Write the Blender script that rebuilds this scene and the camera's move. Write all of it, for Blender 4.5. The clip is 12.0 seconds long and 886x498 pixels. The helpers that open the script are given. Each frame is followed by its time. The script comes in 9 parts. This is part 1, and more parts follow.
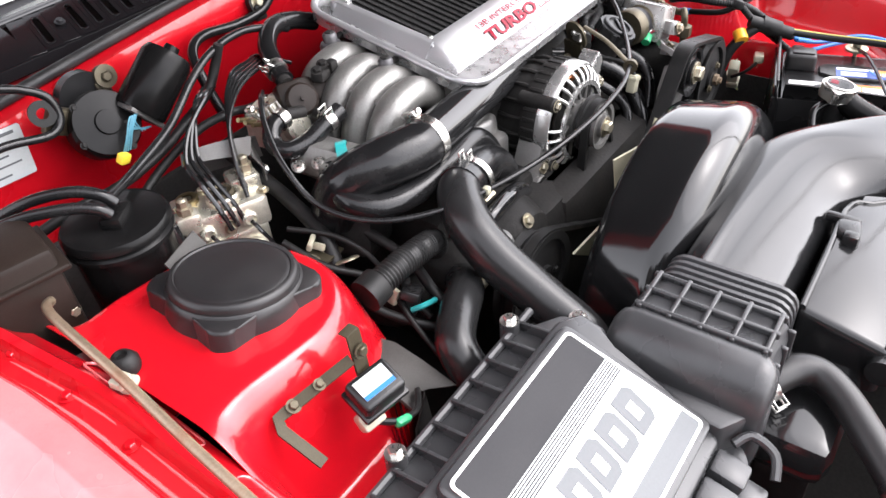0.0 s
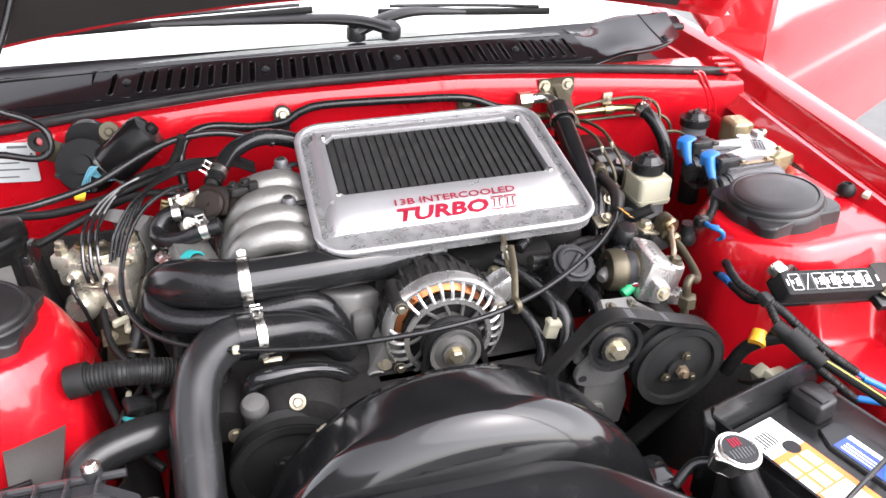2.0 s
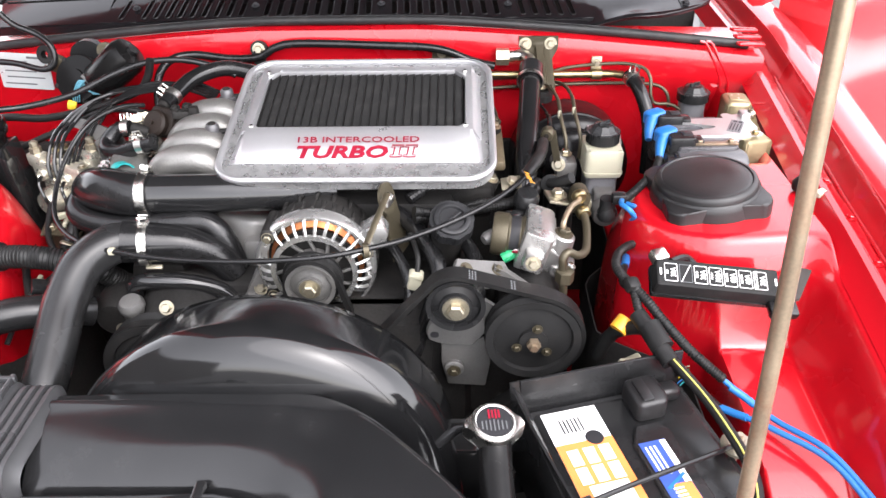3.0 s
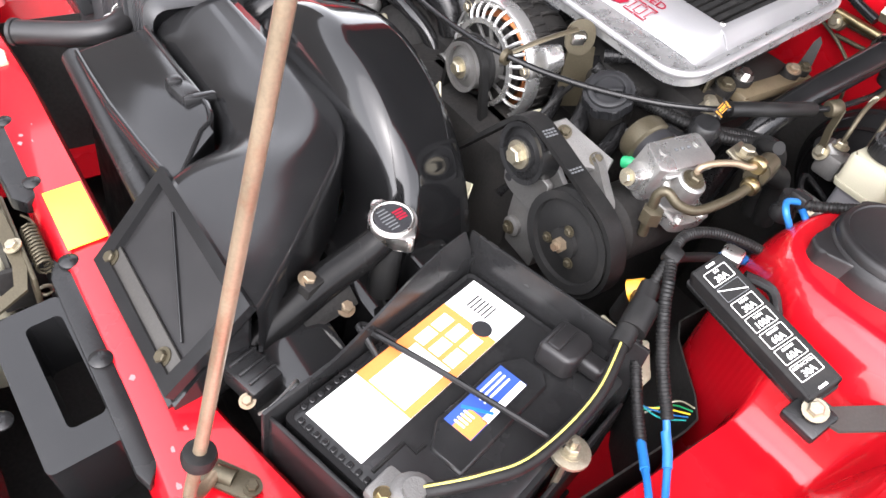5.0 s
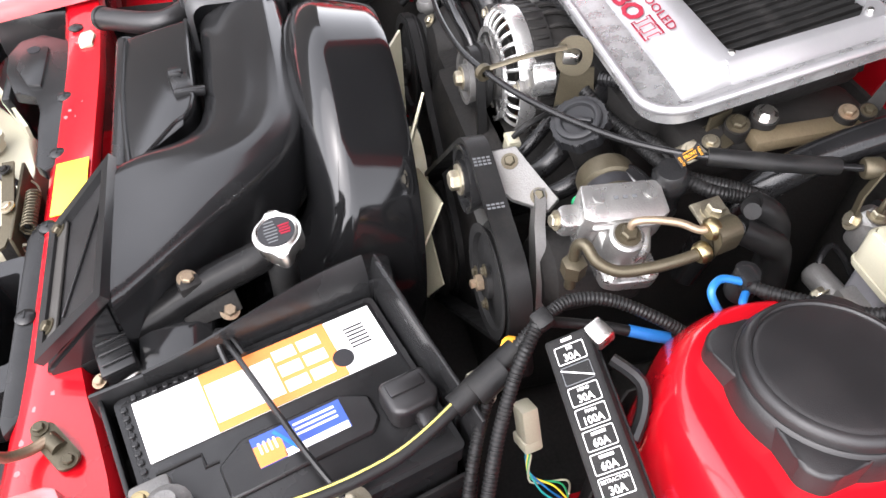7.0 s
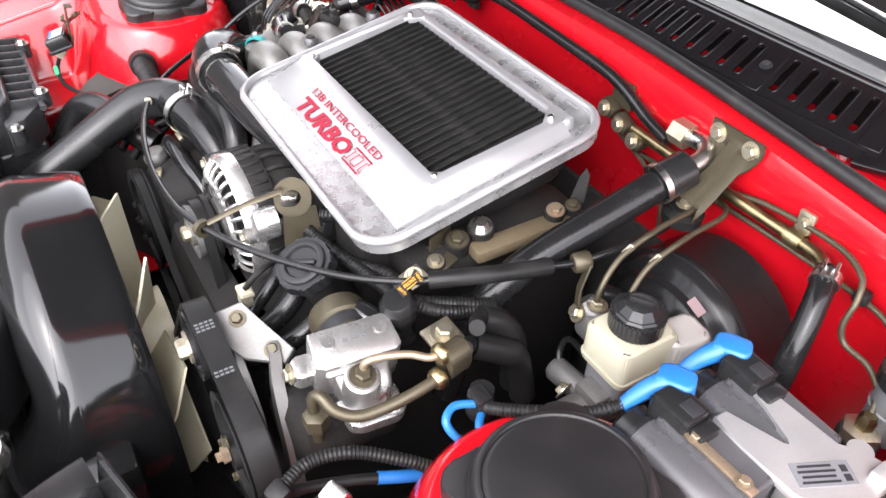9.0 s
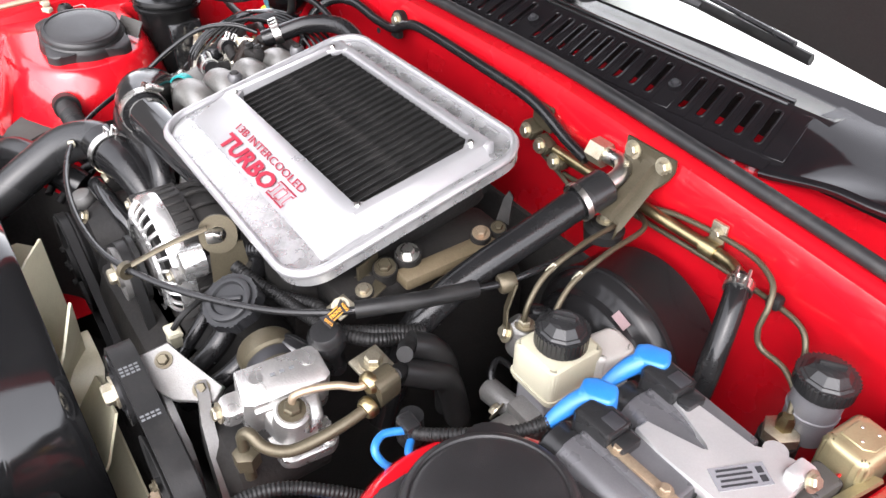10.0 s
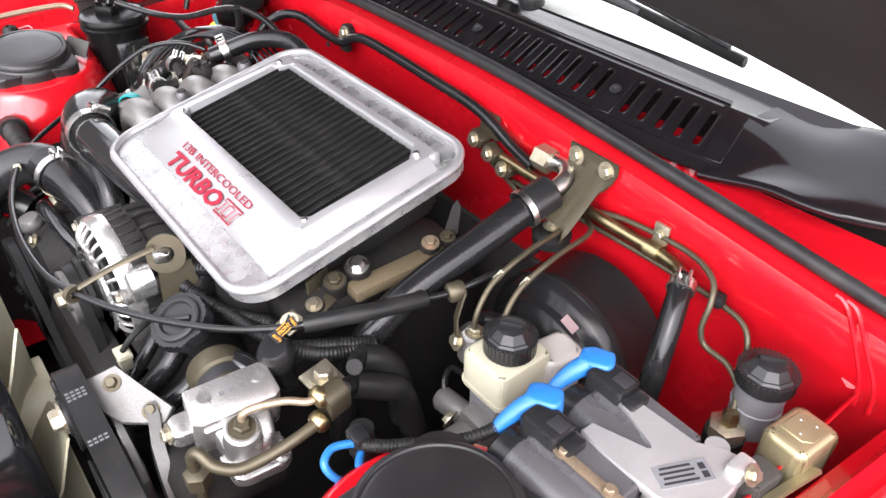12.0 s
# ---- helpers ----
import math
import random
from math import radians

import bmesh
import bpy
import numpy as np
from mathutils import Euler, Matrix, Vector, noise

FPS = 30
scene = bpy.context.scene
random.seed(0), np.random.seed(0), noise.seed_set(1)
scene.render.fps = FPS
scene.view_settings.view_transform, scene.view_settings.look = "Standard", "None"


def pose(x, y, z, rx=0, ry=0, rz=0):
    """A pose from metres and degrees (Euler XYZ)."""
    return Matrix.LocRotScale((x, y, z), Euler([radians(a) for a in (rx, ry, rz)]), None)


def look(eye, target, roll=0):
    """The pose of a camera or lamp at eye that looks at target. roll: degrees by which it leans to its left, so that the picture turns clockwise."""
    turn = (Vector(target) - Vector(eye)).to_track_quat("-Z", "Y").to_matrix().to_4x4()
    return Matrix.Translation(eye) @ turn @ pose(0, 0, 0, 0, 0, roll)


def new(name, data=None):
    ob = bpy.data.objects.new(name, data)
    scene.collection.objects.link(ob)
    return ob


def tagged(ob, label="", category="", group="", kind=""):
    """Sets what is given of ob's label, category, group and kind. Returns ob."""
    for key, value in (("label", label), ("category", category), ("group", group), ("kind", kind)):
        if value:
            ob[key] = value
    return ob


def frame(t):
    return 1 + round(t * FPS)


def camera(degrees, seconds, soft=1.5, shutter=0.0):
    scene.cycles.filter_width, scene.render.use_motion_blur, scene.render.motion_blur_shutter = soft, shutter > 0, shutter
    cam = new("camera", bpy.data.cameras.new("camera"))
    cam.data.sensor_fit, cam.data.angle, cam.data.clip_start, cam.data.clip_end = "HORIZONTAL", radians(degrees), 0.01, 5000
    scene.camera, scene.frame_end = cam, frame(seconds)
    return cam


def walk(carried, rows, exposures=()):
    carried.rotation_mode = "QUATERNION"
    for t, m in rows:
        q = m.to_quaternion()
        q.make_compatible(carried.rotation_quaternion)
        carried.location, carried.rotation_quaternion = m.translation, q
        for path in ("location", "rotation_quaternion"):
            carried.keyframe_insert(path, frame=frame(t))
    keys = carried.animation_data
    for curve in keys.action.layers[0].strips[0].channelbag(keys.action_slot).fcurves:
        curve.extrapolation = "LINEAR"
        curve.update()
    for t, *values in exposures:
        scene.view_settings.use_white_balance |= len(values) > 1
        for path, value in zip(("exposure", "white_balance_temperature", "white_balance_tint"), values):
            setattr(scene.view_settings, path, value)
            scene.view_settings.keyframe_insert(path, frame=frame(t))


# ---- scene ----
cam = camera(60.9, 12.0)
PATH = [
    (0, (-0.758, -0.45, 1.224), (0.451, 0.524, -0.037), -5.6),
    (0.5, (-0.614, -0.538, 1.235), (0.309, 0.75, 0.015), -6.9),
    (1, (-0.479, -0.669, 1.242), (0.258, 0.821, 0.129), -3.2),
    (1.5, (-0.354, -0.744, 1.252), (0.245, 0.837, 0.184), -2.8),
    (2, (-0.175, -0.742, 1.257), (0.277, 0.923, 0.244), -0.3),
    (2.5, (-0.012, -0.779, 1.246), (0.22, 0.912, 0.204), -0.2),
    (3, (0.187, -0.808, 1.248), (0.139, 0.863, 0.15), -1.1),
    (3.5, (0.293, -0.752, 1.226), (-0.123, 0.816, 0.057), 1.3),
    (3.7, (0.326, -0.743, 1.212), (-0.217, 0.747, -0.007), 3.5),
    (5.3, (0.622, -0.574, 1.176), (-0.51, 0.242, -0.256), 10.4),
    (5.5, (0.626, -0.531, 1.182), (-0.546, 0.133, -0.296), 7.3),
    (6, (0.66, -0.411, 1.203), (-0.601, 0.059, -0.276), 6.8),
    (6.5, (0.687, -0.337, 1.216), (-0.641, -0.106, -0.261), 0.0),
    (7, (0.682, -0.312, 1.216), (-0.621, 0.054, -0.257), 1.6),
    (7.5, (0.679, -0.278, 1.215), (-0.6, 0.229, -0.237), 2.5),
    (7.7, (0.681, -0.267, 1.209), (-0.593, 0.308, -0.221), 3.2),
    (9.3, (0.676, -0.204, 1.238), (-0.629, 0.653, -0.011), 1.4),
    (9.5, (0.682, -0.201, 1.238), (-0.625, 0.678, 0.006), 1.0),
    (10, (0.695, -0.189, 1.242), (-0.578, 0.748, 0.016), 1.4),
    (10.5, (0.702, -0.182, 1.243), (-0.535, 0.816, 0.03), 1.9),
    (11, (0.707, -0.177, 1.242), (-0.504, 0.845, 0.021), 1.9),
    (11.5, (0.71, -0.176, 1.243), (-0.496, 0.853, 0.024), 2.0),
    (12, (0.711, -0.172, 1.247), (-0.53, 0.829, 0.039), 0.8),
]
EXPOSURE = [(0, 2.22), (2, 2.28), (3.7, 2.29), (5.3, 2.36), (6.5, 2.29), (7.7, 2.27), (9.3, 2.43), (10.5, 2.40), (12, 2.34)]
walk(cam, [(t, look(eye, target, roll)) for t, eye, target, roll in PATH], EXPOSURE)

# ---- light: a bright overcast sky, with a broad weak sun behind the cloud ----
world = bpy.data.worlds.new("overcast_sky")
scene.world = world
world.use_nodes = True
wn = world.node_tree.nodes
sky = wn.new("ShaderNodeTexSky")
sky.sky_type, sky.sun_disc, sky.sun_elevation, sky.sun_rotation = "NISHITA", False, radians(48), radians(140)
sky.dust_density, sky.ozone_density, sky.air_density = 1.4, 1.0, 1.0
pale = wn.new("ShaderNodeHueSaturation")
pale.inputs["Saturation"].default_value = 0.15
world.node_tree.links.new(sky.outputs[0], pale.inputs["Color"])
# cloud: brighter overhead than at the horizon
geo, axis, lift, shade_up = wn.new("ShaderNodeTexCoord"), wn.new("ShaderNodeSeparateXYZ"), wn.new("ShaderNodeMapRange"), wn.new("ShaderNodeVectorMath")
world.node_tree.links.new(geo.outputs["Generated"], axis.inputs[0])
world.node_tree.links.new(axis.outputs["Z"], lift.inputs["Value"])
for key, v in zip(("From Min", "From Max", "To Min", "To Max"), (0.0, 1.0, 1.3, 1.65)):
    lift.inputs[key].default_value = v
shade_up.operation = "SCALE"
world.node_tree.links.new(pale.outputs[0], shade_up.inputs[0])
world.node_tree.links.new(lift.outputs[0], shade_up.inputs["Scale"])
tint = wn.new("ShaderNodeVectorMath")
tint.operation = "MULTIPLY"
tint.inputs[1].default_value = (1.0, 0.972, 0.995)
world.node_tree.links.new(shade_up.outputs[0], tint.inputs[0])
world.node_tree.links.new(tint.outputs[0], wn["Background"].inputs["Color"])
wn["Background"].inputs["Strength"].default_value = 0.16
sun = new("sun", bpy.data.lights.new("sun", "SUN"))
sun.data.energy, sun.data.angle, sun.data.color = 0.5, radians(75), (1.0, 0.95, 0.98)
sun.matrix_world = look((2.2, -2.6, 4.4), (0, 0, 0.7))

# ---- materials ----
def material(name, color, rough=0.5, metal=0.0, vary=0.15, scale=40.0, fine=400.0, bump=0.05, coat=0.0, rough_vary=0.1,
             emit=0.0, trans=0.0, stain=None, stain_scale=9.0, stain_amount=0.5, sss=0.0, dents=0.0):
    """A procedural surface: colour varied at two scales, roughness wear and a fine relief."""
    m = bpy.data.materials.new(name)
    m.use_nodes = True
    n, l = m.node_tree.nodes, m.node_tree.links
    b = n["Principled BSDF"]
    co = n.new("ShaderNodeTexCoord")
    big, small = n.new("ShaderNodeTexNoise"), n.new("ShaderNodeTexNoise")
    big.inputs["Scale"].default_value, small.inputs["Scale"].default_value = scale, fine
    big.inputs["Detail"].default_value, small.inputs["Detail"].default_value = 5, 3
    for tex in (big, small):
        l.new(co.outputs["Object"], tex.inputs["Vector"])
    add = n.new("ShaderNodeMath"); add.operation = "ADD"
    l.new(big.outputs["Fac"], add.inputs[0]); l.new(small.outputs["Fac"], add.inputs[1])
    ramp = n.new("ShaderNodeMapRange")
    for key, v in zip(("From Min", "From Max", "To Min", "To Max"), (0.6, 1.4, 1 - vary, 1 + vary)):
        ramp.inputs[key].default_value = v
    l.new(add.outputs[0], ramp.inputs["Value"])
    mul = n.new("ShaderNodeVectorMath"); mul.operation = "SCALE"
    mul.inputs[0].default_value = color
    l.new(ramp.outputs[0], mul.inputs["Scale"])
    out = mul.outputs[0]
    if stain:
        st = n.new("ShaderNodeTexNoise"); st.inputs["Scale"].default_value = stain_scale; st.inputs["Detail"].default_value = 8
        st.inputs["Roughness"].default_value = 0.7
        l.new(co.outputs["Object"], st.inputs["Vector"])
        cut = n.new("ShaderNodeMapRange")
        for key, v in zip(("From Min", "From Max", "To Min", "To Max"), (0.5, 0.68, 0.0, stain_amount)):
            cut.inputs[key].default_value = v
        l.new(st.outputs["Fac"], cut.inputs["Value"])
        mix = n.new("ShaderNodeMix"); mix.data_type = "RGBA"
        l.new(cut.outputs[0], mix.inputs["Factor"]); l.new(out, mix.inputs[6]); mix.inputs[7].default_value = (*stain, 1)
        out = mix.outputs[2]
    l.new(out, b.inputs["Base Color"])
    rr = n.new("ShaderNodeMapRange")
    for key, v in zip(("From Min", "From Max", "To Min", "To Max"), (0.3, 0.7, max(0.02, rough - rough_vary), min(1, rough + rough_vary))):
        rr.inputs[key].default_value = v
    l.new(big.outputs["Fac"], rr.inputs["Value"]); l.new(rr.outputs[0], b.inputs["Roughness"])
    b.inputs["Metallic"].default_value = metal
    b.inputs["Coat Weight"].default_value = coat
    b.inputs["Coat Roughness"].default_value = 0.06
    b.inputs["Transmission Weight"].default_value = trans
    b.inputs["Subsurface Weight"].default_value = sss
    b.inputs["Subsurface Radius"].default_value = (0.01, 0.01, 0.01)
    if bump:
        bp = n.new("ShaderNodeBump"); bp.inputs["Strength"].default_value = bump; bp.inputs["Distance"].default_value = 0.001
        l.new(small.outputs["Fac"], bp.inputs["Height"])
        if dents:
            b2 = n.new("ShaderNodeBump"); b2.inputs["Strength"].default_value = dents; b2.inputs["Distance"].default_value = 0.004
            l.new(big.outputs["Fac"], b2.inputs["Height"]); l.new(b2.outputs[0], bp.inputs["Normal"])
        l.new(bp.outputs[0], b.inputs["Normal"])
    if emit:
        b.inputs["Emission Color"].default_value = (*color, 1); b.inputs["Emission Strength"].default_value = emit
    return m


RED = material("red_paint", (0.42, 0.004, 0.010), 0.26, 0, 0.06, 6, 900, 0.02, 0.8, 0.06, dents=0.02, stain=(0.28, 0.01, 0.012), stain_scale=30, stain_amount=0.15)
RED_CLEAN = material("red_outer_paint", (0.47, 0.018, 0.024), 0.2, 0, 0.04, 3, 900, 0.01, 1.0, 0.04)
# pale red for paint chips, and for sky glare painted on outer panels
GLARE_CHIP_RED = material("glare_and_chip_pale_red", (0.60, 0.14, 0.145), 0.25, 0, 0.06, 3, 900, 0.01, 1.0, 0.05, stain=(0.5, 0.06, 0.065), stain_scale=4, stain_amount=0.5)
PLASTIC = material("black_moulded_plastic", (0.012, 0.0121, 0.0125), 0.25, 0, 0.25, 12, 1400, 0.07, 0.0, 0.07, stain=(0.028, 0.028, 0.028), stain_scale=22, stain_amount=0.25)
GLOSS = material("gloss_black_plastic", (0.010, 0.0101, 0.0105), 0.09, 0, 0.2, 8, 900, 0.02, 0.3, 0.04, stain=(0.03, 0.03, 0.03), stain_scale=18, stain_amount=0.25)
# black plastic of air box and collar, base lightened for bright sky haze
BOXGREY = material("haze_lifted_black_plastic", (0.030, 0.0305, 0.032), 0.3, 0, 0.2, 12, 1400, 0.08, 0.0, 0.08, stain=(0.05, 0.05, 0.05), stain_scale=22, stain_amount=0.3)
RUBBER = material("black_rubber", (0.009, 0.009, 0.009), 0.45, 0, 0.3, 30, 900, 0.15, 0.0, 0.12, stain=(0.026, 0.025, 0.023), stain_scale=35, stain_amount=0.3)
HOSE = material("shiny_rubber_hose", (0.008, 0.008, 0.0084), 0.2, 0, 0.3, 26, 700, 0.06, 0.0, 0.1, stain=(0.022, 0.022, 0.022), stain_scale=30, stain_amount=0.3)
CAP = material("grey_black_rubber_cap", (0.011, 0.0106, 0.011), 0.38, 0, 0.2, 14, 1200, 0.2, 0.0, 0.08, stain=(0.024, 0.022, 0.022), stain_scale=16, stain_amount=0.3)
STEEL = material("bright_steel", (0.62, 0.61, 0.58), 0.3, 1.0, 0.15, 60, 900, 0.06)
ZINC = material("dulled_zinc_plate", (0.40, 0.365, 0.28), 0.42, 0.9, 0.25, 50, 700, 0.1, stain=(0.16, 0.11, 0.06), stain_scale=45, stain_amount=0.5)
OLIVE = material("olive_zinc_bracket", (0.078, 0.067, 0.044), 0.46, 0.6, 0.25, 40, 600, 0.1, stain=(0.06, 0.044, 0.027), stain_scale=40, stain_amount=0.5)
BRASS = material("yellow_brass", (0.33, 0.27, 0.15), 0.36, 1.0, 0.2, 50, 700, 0.05)
ROD = material("copper_brown_rod", (0.25, 0.195, 0.135), 0.4, 0.6, 0.2, 30, 500, 0.08, stain=(0.2, 0.08, 0.04), stain_scale=28, stain_amount=0.5)
ALU = material("cast_aluminium", (0.145, 0.143, 0.138), 0.48, 0.5, 0.2, 30, 700, 0.35, rough_vary=0.12, stain=(0.12, 0.11, 0.098), stain_scale=24, stain_amount=0.55)
RUNNER = material("cast_intake_aluminium", (0.185, 0.182, 0.173), 0.40, 0.6, 0.16, 24, 420, 0.45, stain=(0.13, 0.122, 0.108), stain_scale=26, stain_amount=0.6)
MACHINED = material("machined_aluminium", (0.55, 0.55, 0.54), 0.26, 0.85, 0.12, 40, 700, 0.12, stain=(0.42, 0.41, 0.39), stain_scale=40, stain_amount=0.4)
PLATE = material("silver_painted_cover", (0.40, 0.40, 0.41), 0.34, 0.65, 0.04, 10, 900, 0.04, 0.0, stain=(0.36, 0.36, 0.36), stain_scale=30, stain_amount=0.3)
FLANGE = material("oxidised_aluminium_flange", (0.47, 0.472, 0.472), 0.30, 0.75, 0.14, 60, 900, 0.12, rough_vary=0.15, stain=(0.15, 0.15, 0.148), stain_scale=42, stain_amount=0.55)
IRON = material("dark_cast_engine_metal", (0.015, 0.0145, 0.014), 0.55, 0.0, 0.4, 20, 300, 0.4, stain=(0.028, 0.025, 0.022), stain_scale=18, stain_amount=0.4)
FIN = material("dark_cooler_fins", (0.009, 0.0088, 0.0086), 0.6, 0.0, 0.4, 60, 900, 0.3, stain=(0.04, 0.038, 0.036), stain_scale=40, stain_amount=0.4)
COPPER = material("copper_winding", (0.55, 0.2, 0.08), 0.35, 0.9, 0.2, 90, 700, 0.1)
CREAM = material("cream_translucent_plastic", (0.36, 0.345, 0.262), 0.38, 0, 0.06, 14, 600, 0.04, sss=0.25, stain=(0.36, 0.33, 0.26), stain_scale=12, stain_amount=0.35)
FANCREAM = material("yellowed_fan_plastic", (0.55, 0.52, 0.38), 0.42, 0, 0.1, 14, 600, 0.05, stain=(0.35, 0.31, 0.2), stain_scale=16, stain_amount=0.4)
SMOKE = material("smoky_white_plastic", (0.30, 0.285, 0.265), 0.35, 0, 0.08, 14, 600, 0.04, sss=0.2)
GREYTANK = material("grey_translucent_plastic", (0.13, 0.13, 0.138), 0.35, 0, 0.1, 14, 600, 0.04)
COILGREY = material("grey_coil_casing", (0.070, 0.069, 0.073), 0.32, 0.2, 0.12, 20, 700, 0.08, stain=(0.11, 0.108, 0.107), stain_scale=30, stain_amount=0.3)
BLUE = material("bright_blue_rubber", (0.012, 0.115, 0.35), 0.42, 0, 0.1, 30, 600, 0.06)
LIGHTBLUE = material("light_blue_wire", (0.015, 0.13, 0.36), 0.4, 0, 0.1, 30, 600, 0.03)
PALEBLUE = material("pale_blue_wire", (0.10, 0.28, 0.36), 0.4, 0, 0.1, 30, 600, 0.03)
GOLD = material("gold_relay_can", (0.31, 0.27, 0.16), 0.38, 0.7, 0.12, 24, 600, 0.06)
WHITE = material("white_label", (0.82, 0.82, 0.8), 0.4, 0, 0.05, 20, 500, 0.02)
SILVERLABEL = material("silver_label", (0.50, 0.53, 0.53), 0.35, 0.3, 0.06, 20, 500, 0.02)
ORANGE = material("orange_label", (0.68, 0.21, 0.06), 0.4, 0, 0.06, 20, 500, 0.02)
AMBER = material("amber_plastic", (0.75, 0.35, 0.03), 0.35, 0, 0.08, 20, 500, 0.02)
NAVY = material("navy_label", (0.03, 0.07, 0.3), 0.4, 0, 0.06, 20, 500, 0.02)
YELLOW = material("yellow_label", (0.85, 0.62, 0.05), 0.4, 0, 0.06, 20, 500, 0.02)
LETTER = material("red_lettering", (0.20, 0.008, 0.022), 0.4, 0, 0.05, 20, 500, 0.02)
INK = material("black_print", (0.02, 0.02, 0.022), 0.45, 0, 0.1, 20, 500, 0.02)
GREYINK = material("grey_print", (0.11, 0.115, 0.12), 0.4, 0.1, 0.06, 20, 500, 0.02)
TEAL = material("teal_plastic", (0.02, 0.28, 0.28), 0.4, 0, 0.1, 20, 500, 0.02)
GREEN = material("green_tape", (0.02, 0.3, 0.12), 0.4, 0, 0.1, 20, 500, 0.02)
MUD = material("brown_metal_box", (0.013, 0.009, 0.007), 0.5, 0.0, 0.25, 20, 500, 0.1)
FELT = material("hood_liner_felt", (0.030, 0.028, 0.027), 0.85, 0, 0.2, 12, 500, 0.3)
SEAL = material("weatherstrip_rubber", (0.012, 0.012, 0.0125), 0.5, 0, 0.2, 20, 700, 0.1, stain=(0.06, 0.056, 0.052), stain_scale=30, stain_amount=0.3)
FLAP = material("grey_rubber_flap", (0.04, 0.038, 0.035), 0.6, 0, 0.2, 20, 500, 0.1)
DARK = material("dark_underbody", (0.030, 0.029, 0.028), 0.7, 0, 0.3, 10, 200, 0.2)
GROUND = material("grey_asphalt", (0.10, 0.099, 0.097), 0.85, 0, 0.35, 14, 220, 0.5, stain=(0.14, 0.138, 0.135), stain_scale=3, stain_amount=0.4)
GLASS = bpy.data.materials.new("windscreen_glass")
GLASS.use_nodes = True
gn, gl = GLASS.node_tree.nodes, GLASS.node_tree.links
gn.remove(gn["Principled BSDF"])
clear, shine, mixer, fres = gn.new("ShaderNodeBsdfTransparent"), gn.new("ShaderNodeBsdfGlossy"), gn.new("ShaderNodeMixShader"), gn.new("ShaderNodeFresnel")
clear.inputs["Color"].default_value, shine.inputs["Roughness"].default_value, fres.inputs["IOR"].default_value = (0.96, 0.985, 0.975, 1), 0.02, 1.52
gl.new(fres.outputs[0], mixer.inputs[0]); gl.new(clear.outputs[0], mixer.inputs[1]); gl.new(shine.outputs[0], mixer.inputs[2])
gl.new(mixer.outputs[0], gn["Material Output"].inputs["Surface"])
COWLBLACK = material("cowl_gloss_paint", (0.007, 0.0062, 0.0070), 0.12, 0, 0.15, 8, 700, 0.01, 0.0, 0.03, stain=(0.02, 0.02, 0.02), stain_scale=25, stain_amount=0.15)
DUCT = material("satin_duct_plastic", (0.010, 0.0101, 0.0106), 0.15, 0, 0.2, 10, 1400, 0.03, 0.0, 0.05, stain=(0.022, 0.022, 0.022), stain_scale=14, stain_amount=0.3)
MATTE = material("matte_black_paint", (0.015, 0.015, 0.015), 0.6, 0, 0.25, 24, 800, 0.12, 0.0, 0.1, stain=(0.03, 0.028, 0.026), stain_scale=30, stain_amount=0.4)
for m, level in ((IRON, 0.12), (RUBBER, 0.22), (FIN, 0.15), (DARK, 0.1), (MATTE, 0.12), (SEAL, 0.3), (CAP, 0.42), (RED, 0.25), (COILGREY, 0.5), (PLASTIC, 0.34), (FELT, 0.1), (FLAP, 0.3), (DUCT, 0.44), (COWLBLACK, 0.30), (GLOSS, 0.36), (MUD, 0.2), (BOXGREY, 0.45), (HOSE, 0.32)):
    m.node_tree.nodes["Principled BSDF"].inputs["Specular IOR Level"].default_value = level
CAPGREY = material("weathered_filler_cap", (0.012, 0.0124, 0.0135), 0.45, 0, 0.2, 30, 700, 0.12, stain=(0.035, 0.035, 0.036), stain_scale=30, stain_amount=0.35)
CAPGREY.node_tree.nodes["Principled BSDF"].inputs["Specular IOR Level"].default_value = 0.3
UNSEEN_WALL = material("unseen_weathered_wall", (0.055, 0.05, 0.045), 0.85, 0, 0.12, 2, 90, 0.3, stain=(0.04, 0.036, 0.032), stain_scale=3, stain_amount=0.4)

CASTBRIGHT = material("bright_cast_alloy", (0.38, 0.376, 0.365), 0.30, 0.8, 0.15, 30, 700, 0.22, rough_vary=0.1, stain=(0.32, 0.30, 0.27), stain_scale=34, stain_amount=0.5)
SADDLE = material("bright_bare_saddle_plate", (0.48, 0.48, 0.475), 0.36, 0.7, 0.06, 20, 700, 0.06, stain=(0.40, 0.40, 0.39), stain_scale=30, stain_amount=0.3)
UNITCAST = material("pale_gold_cast_alloy", (0.60, 0.575, 0.49), 0.30, 0.75, 0.18, 30, 700, 0.25, rough_vary=0.12, stain=(0.30, 0.27, 0.20), stain_scale=34, stain_amount=0.5)
for m in (LETTER, WHITE, ORANGE, GREYINK, SILVERLABEL, INK):
    m.node_tree.nodes["Principled BSDF"].inputs["Specular IOR Level"].default_value = 0.2
BOOSTER = material("semi_gloss_black_steel", (0.010, 0.0098, 0.0102), 0.22, 0, 0.15, 10, 700, 0.03, 0.0, 0.05)
BOOSTER.node_tree.nodes["Principled BSDF"].inputs["Specular IOR Level"].default_value = 0.2
PINKTAG = material("pinkish_paper_label", (0.20, 0.135, 0.14), 0.8, 0, 0.08, 30, 500, 0.02)
CANBLACK = material("dull_black_enamel", (0.0055, 0.0054, 0.0055), 0.22, 0, 0.2, 14, 700, 0.04, 0.0, 0.06, stain=(0.014, 0.0135, 0.013), stain_scale=26, stain_amount=0.3)
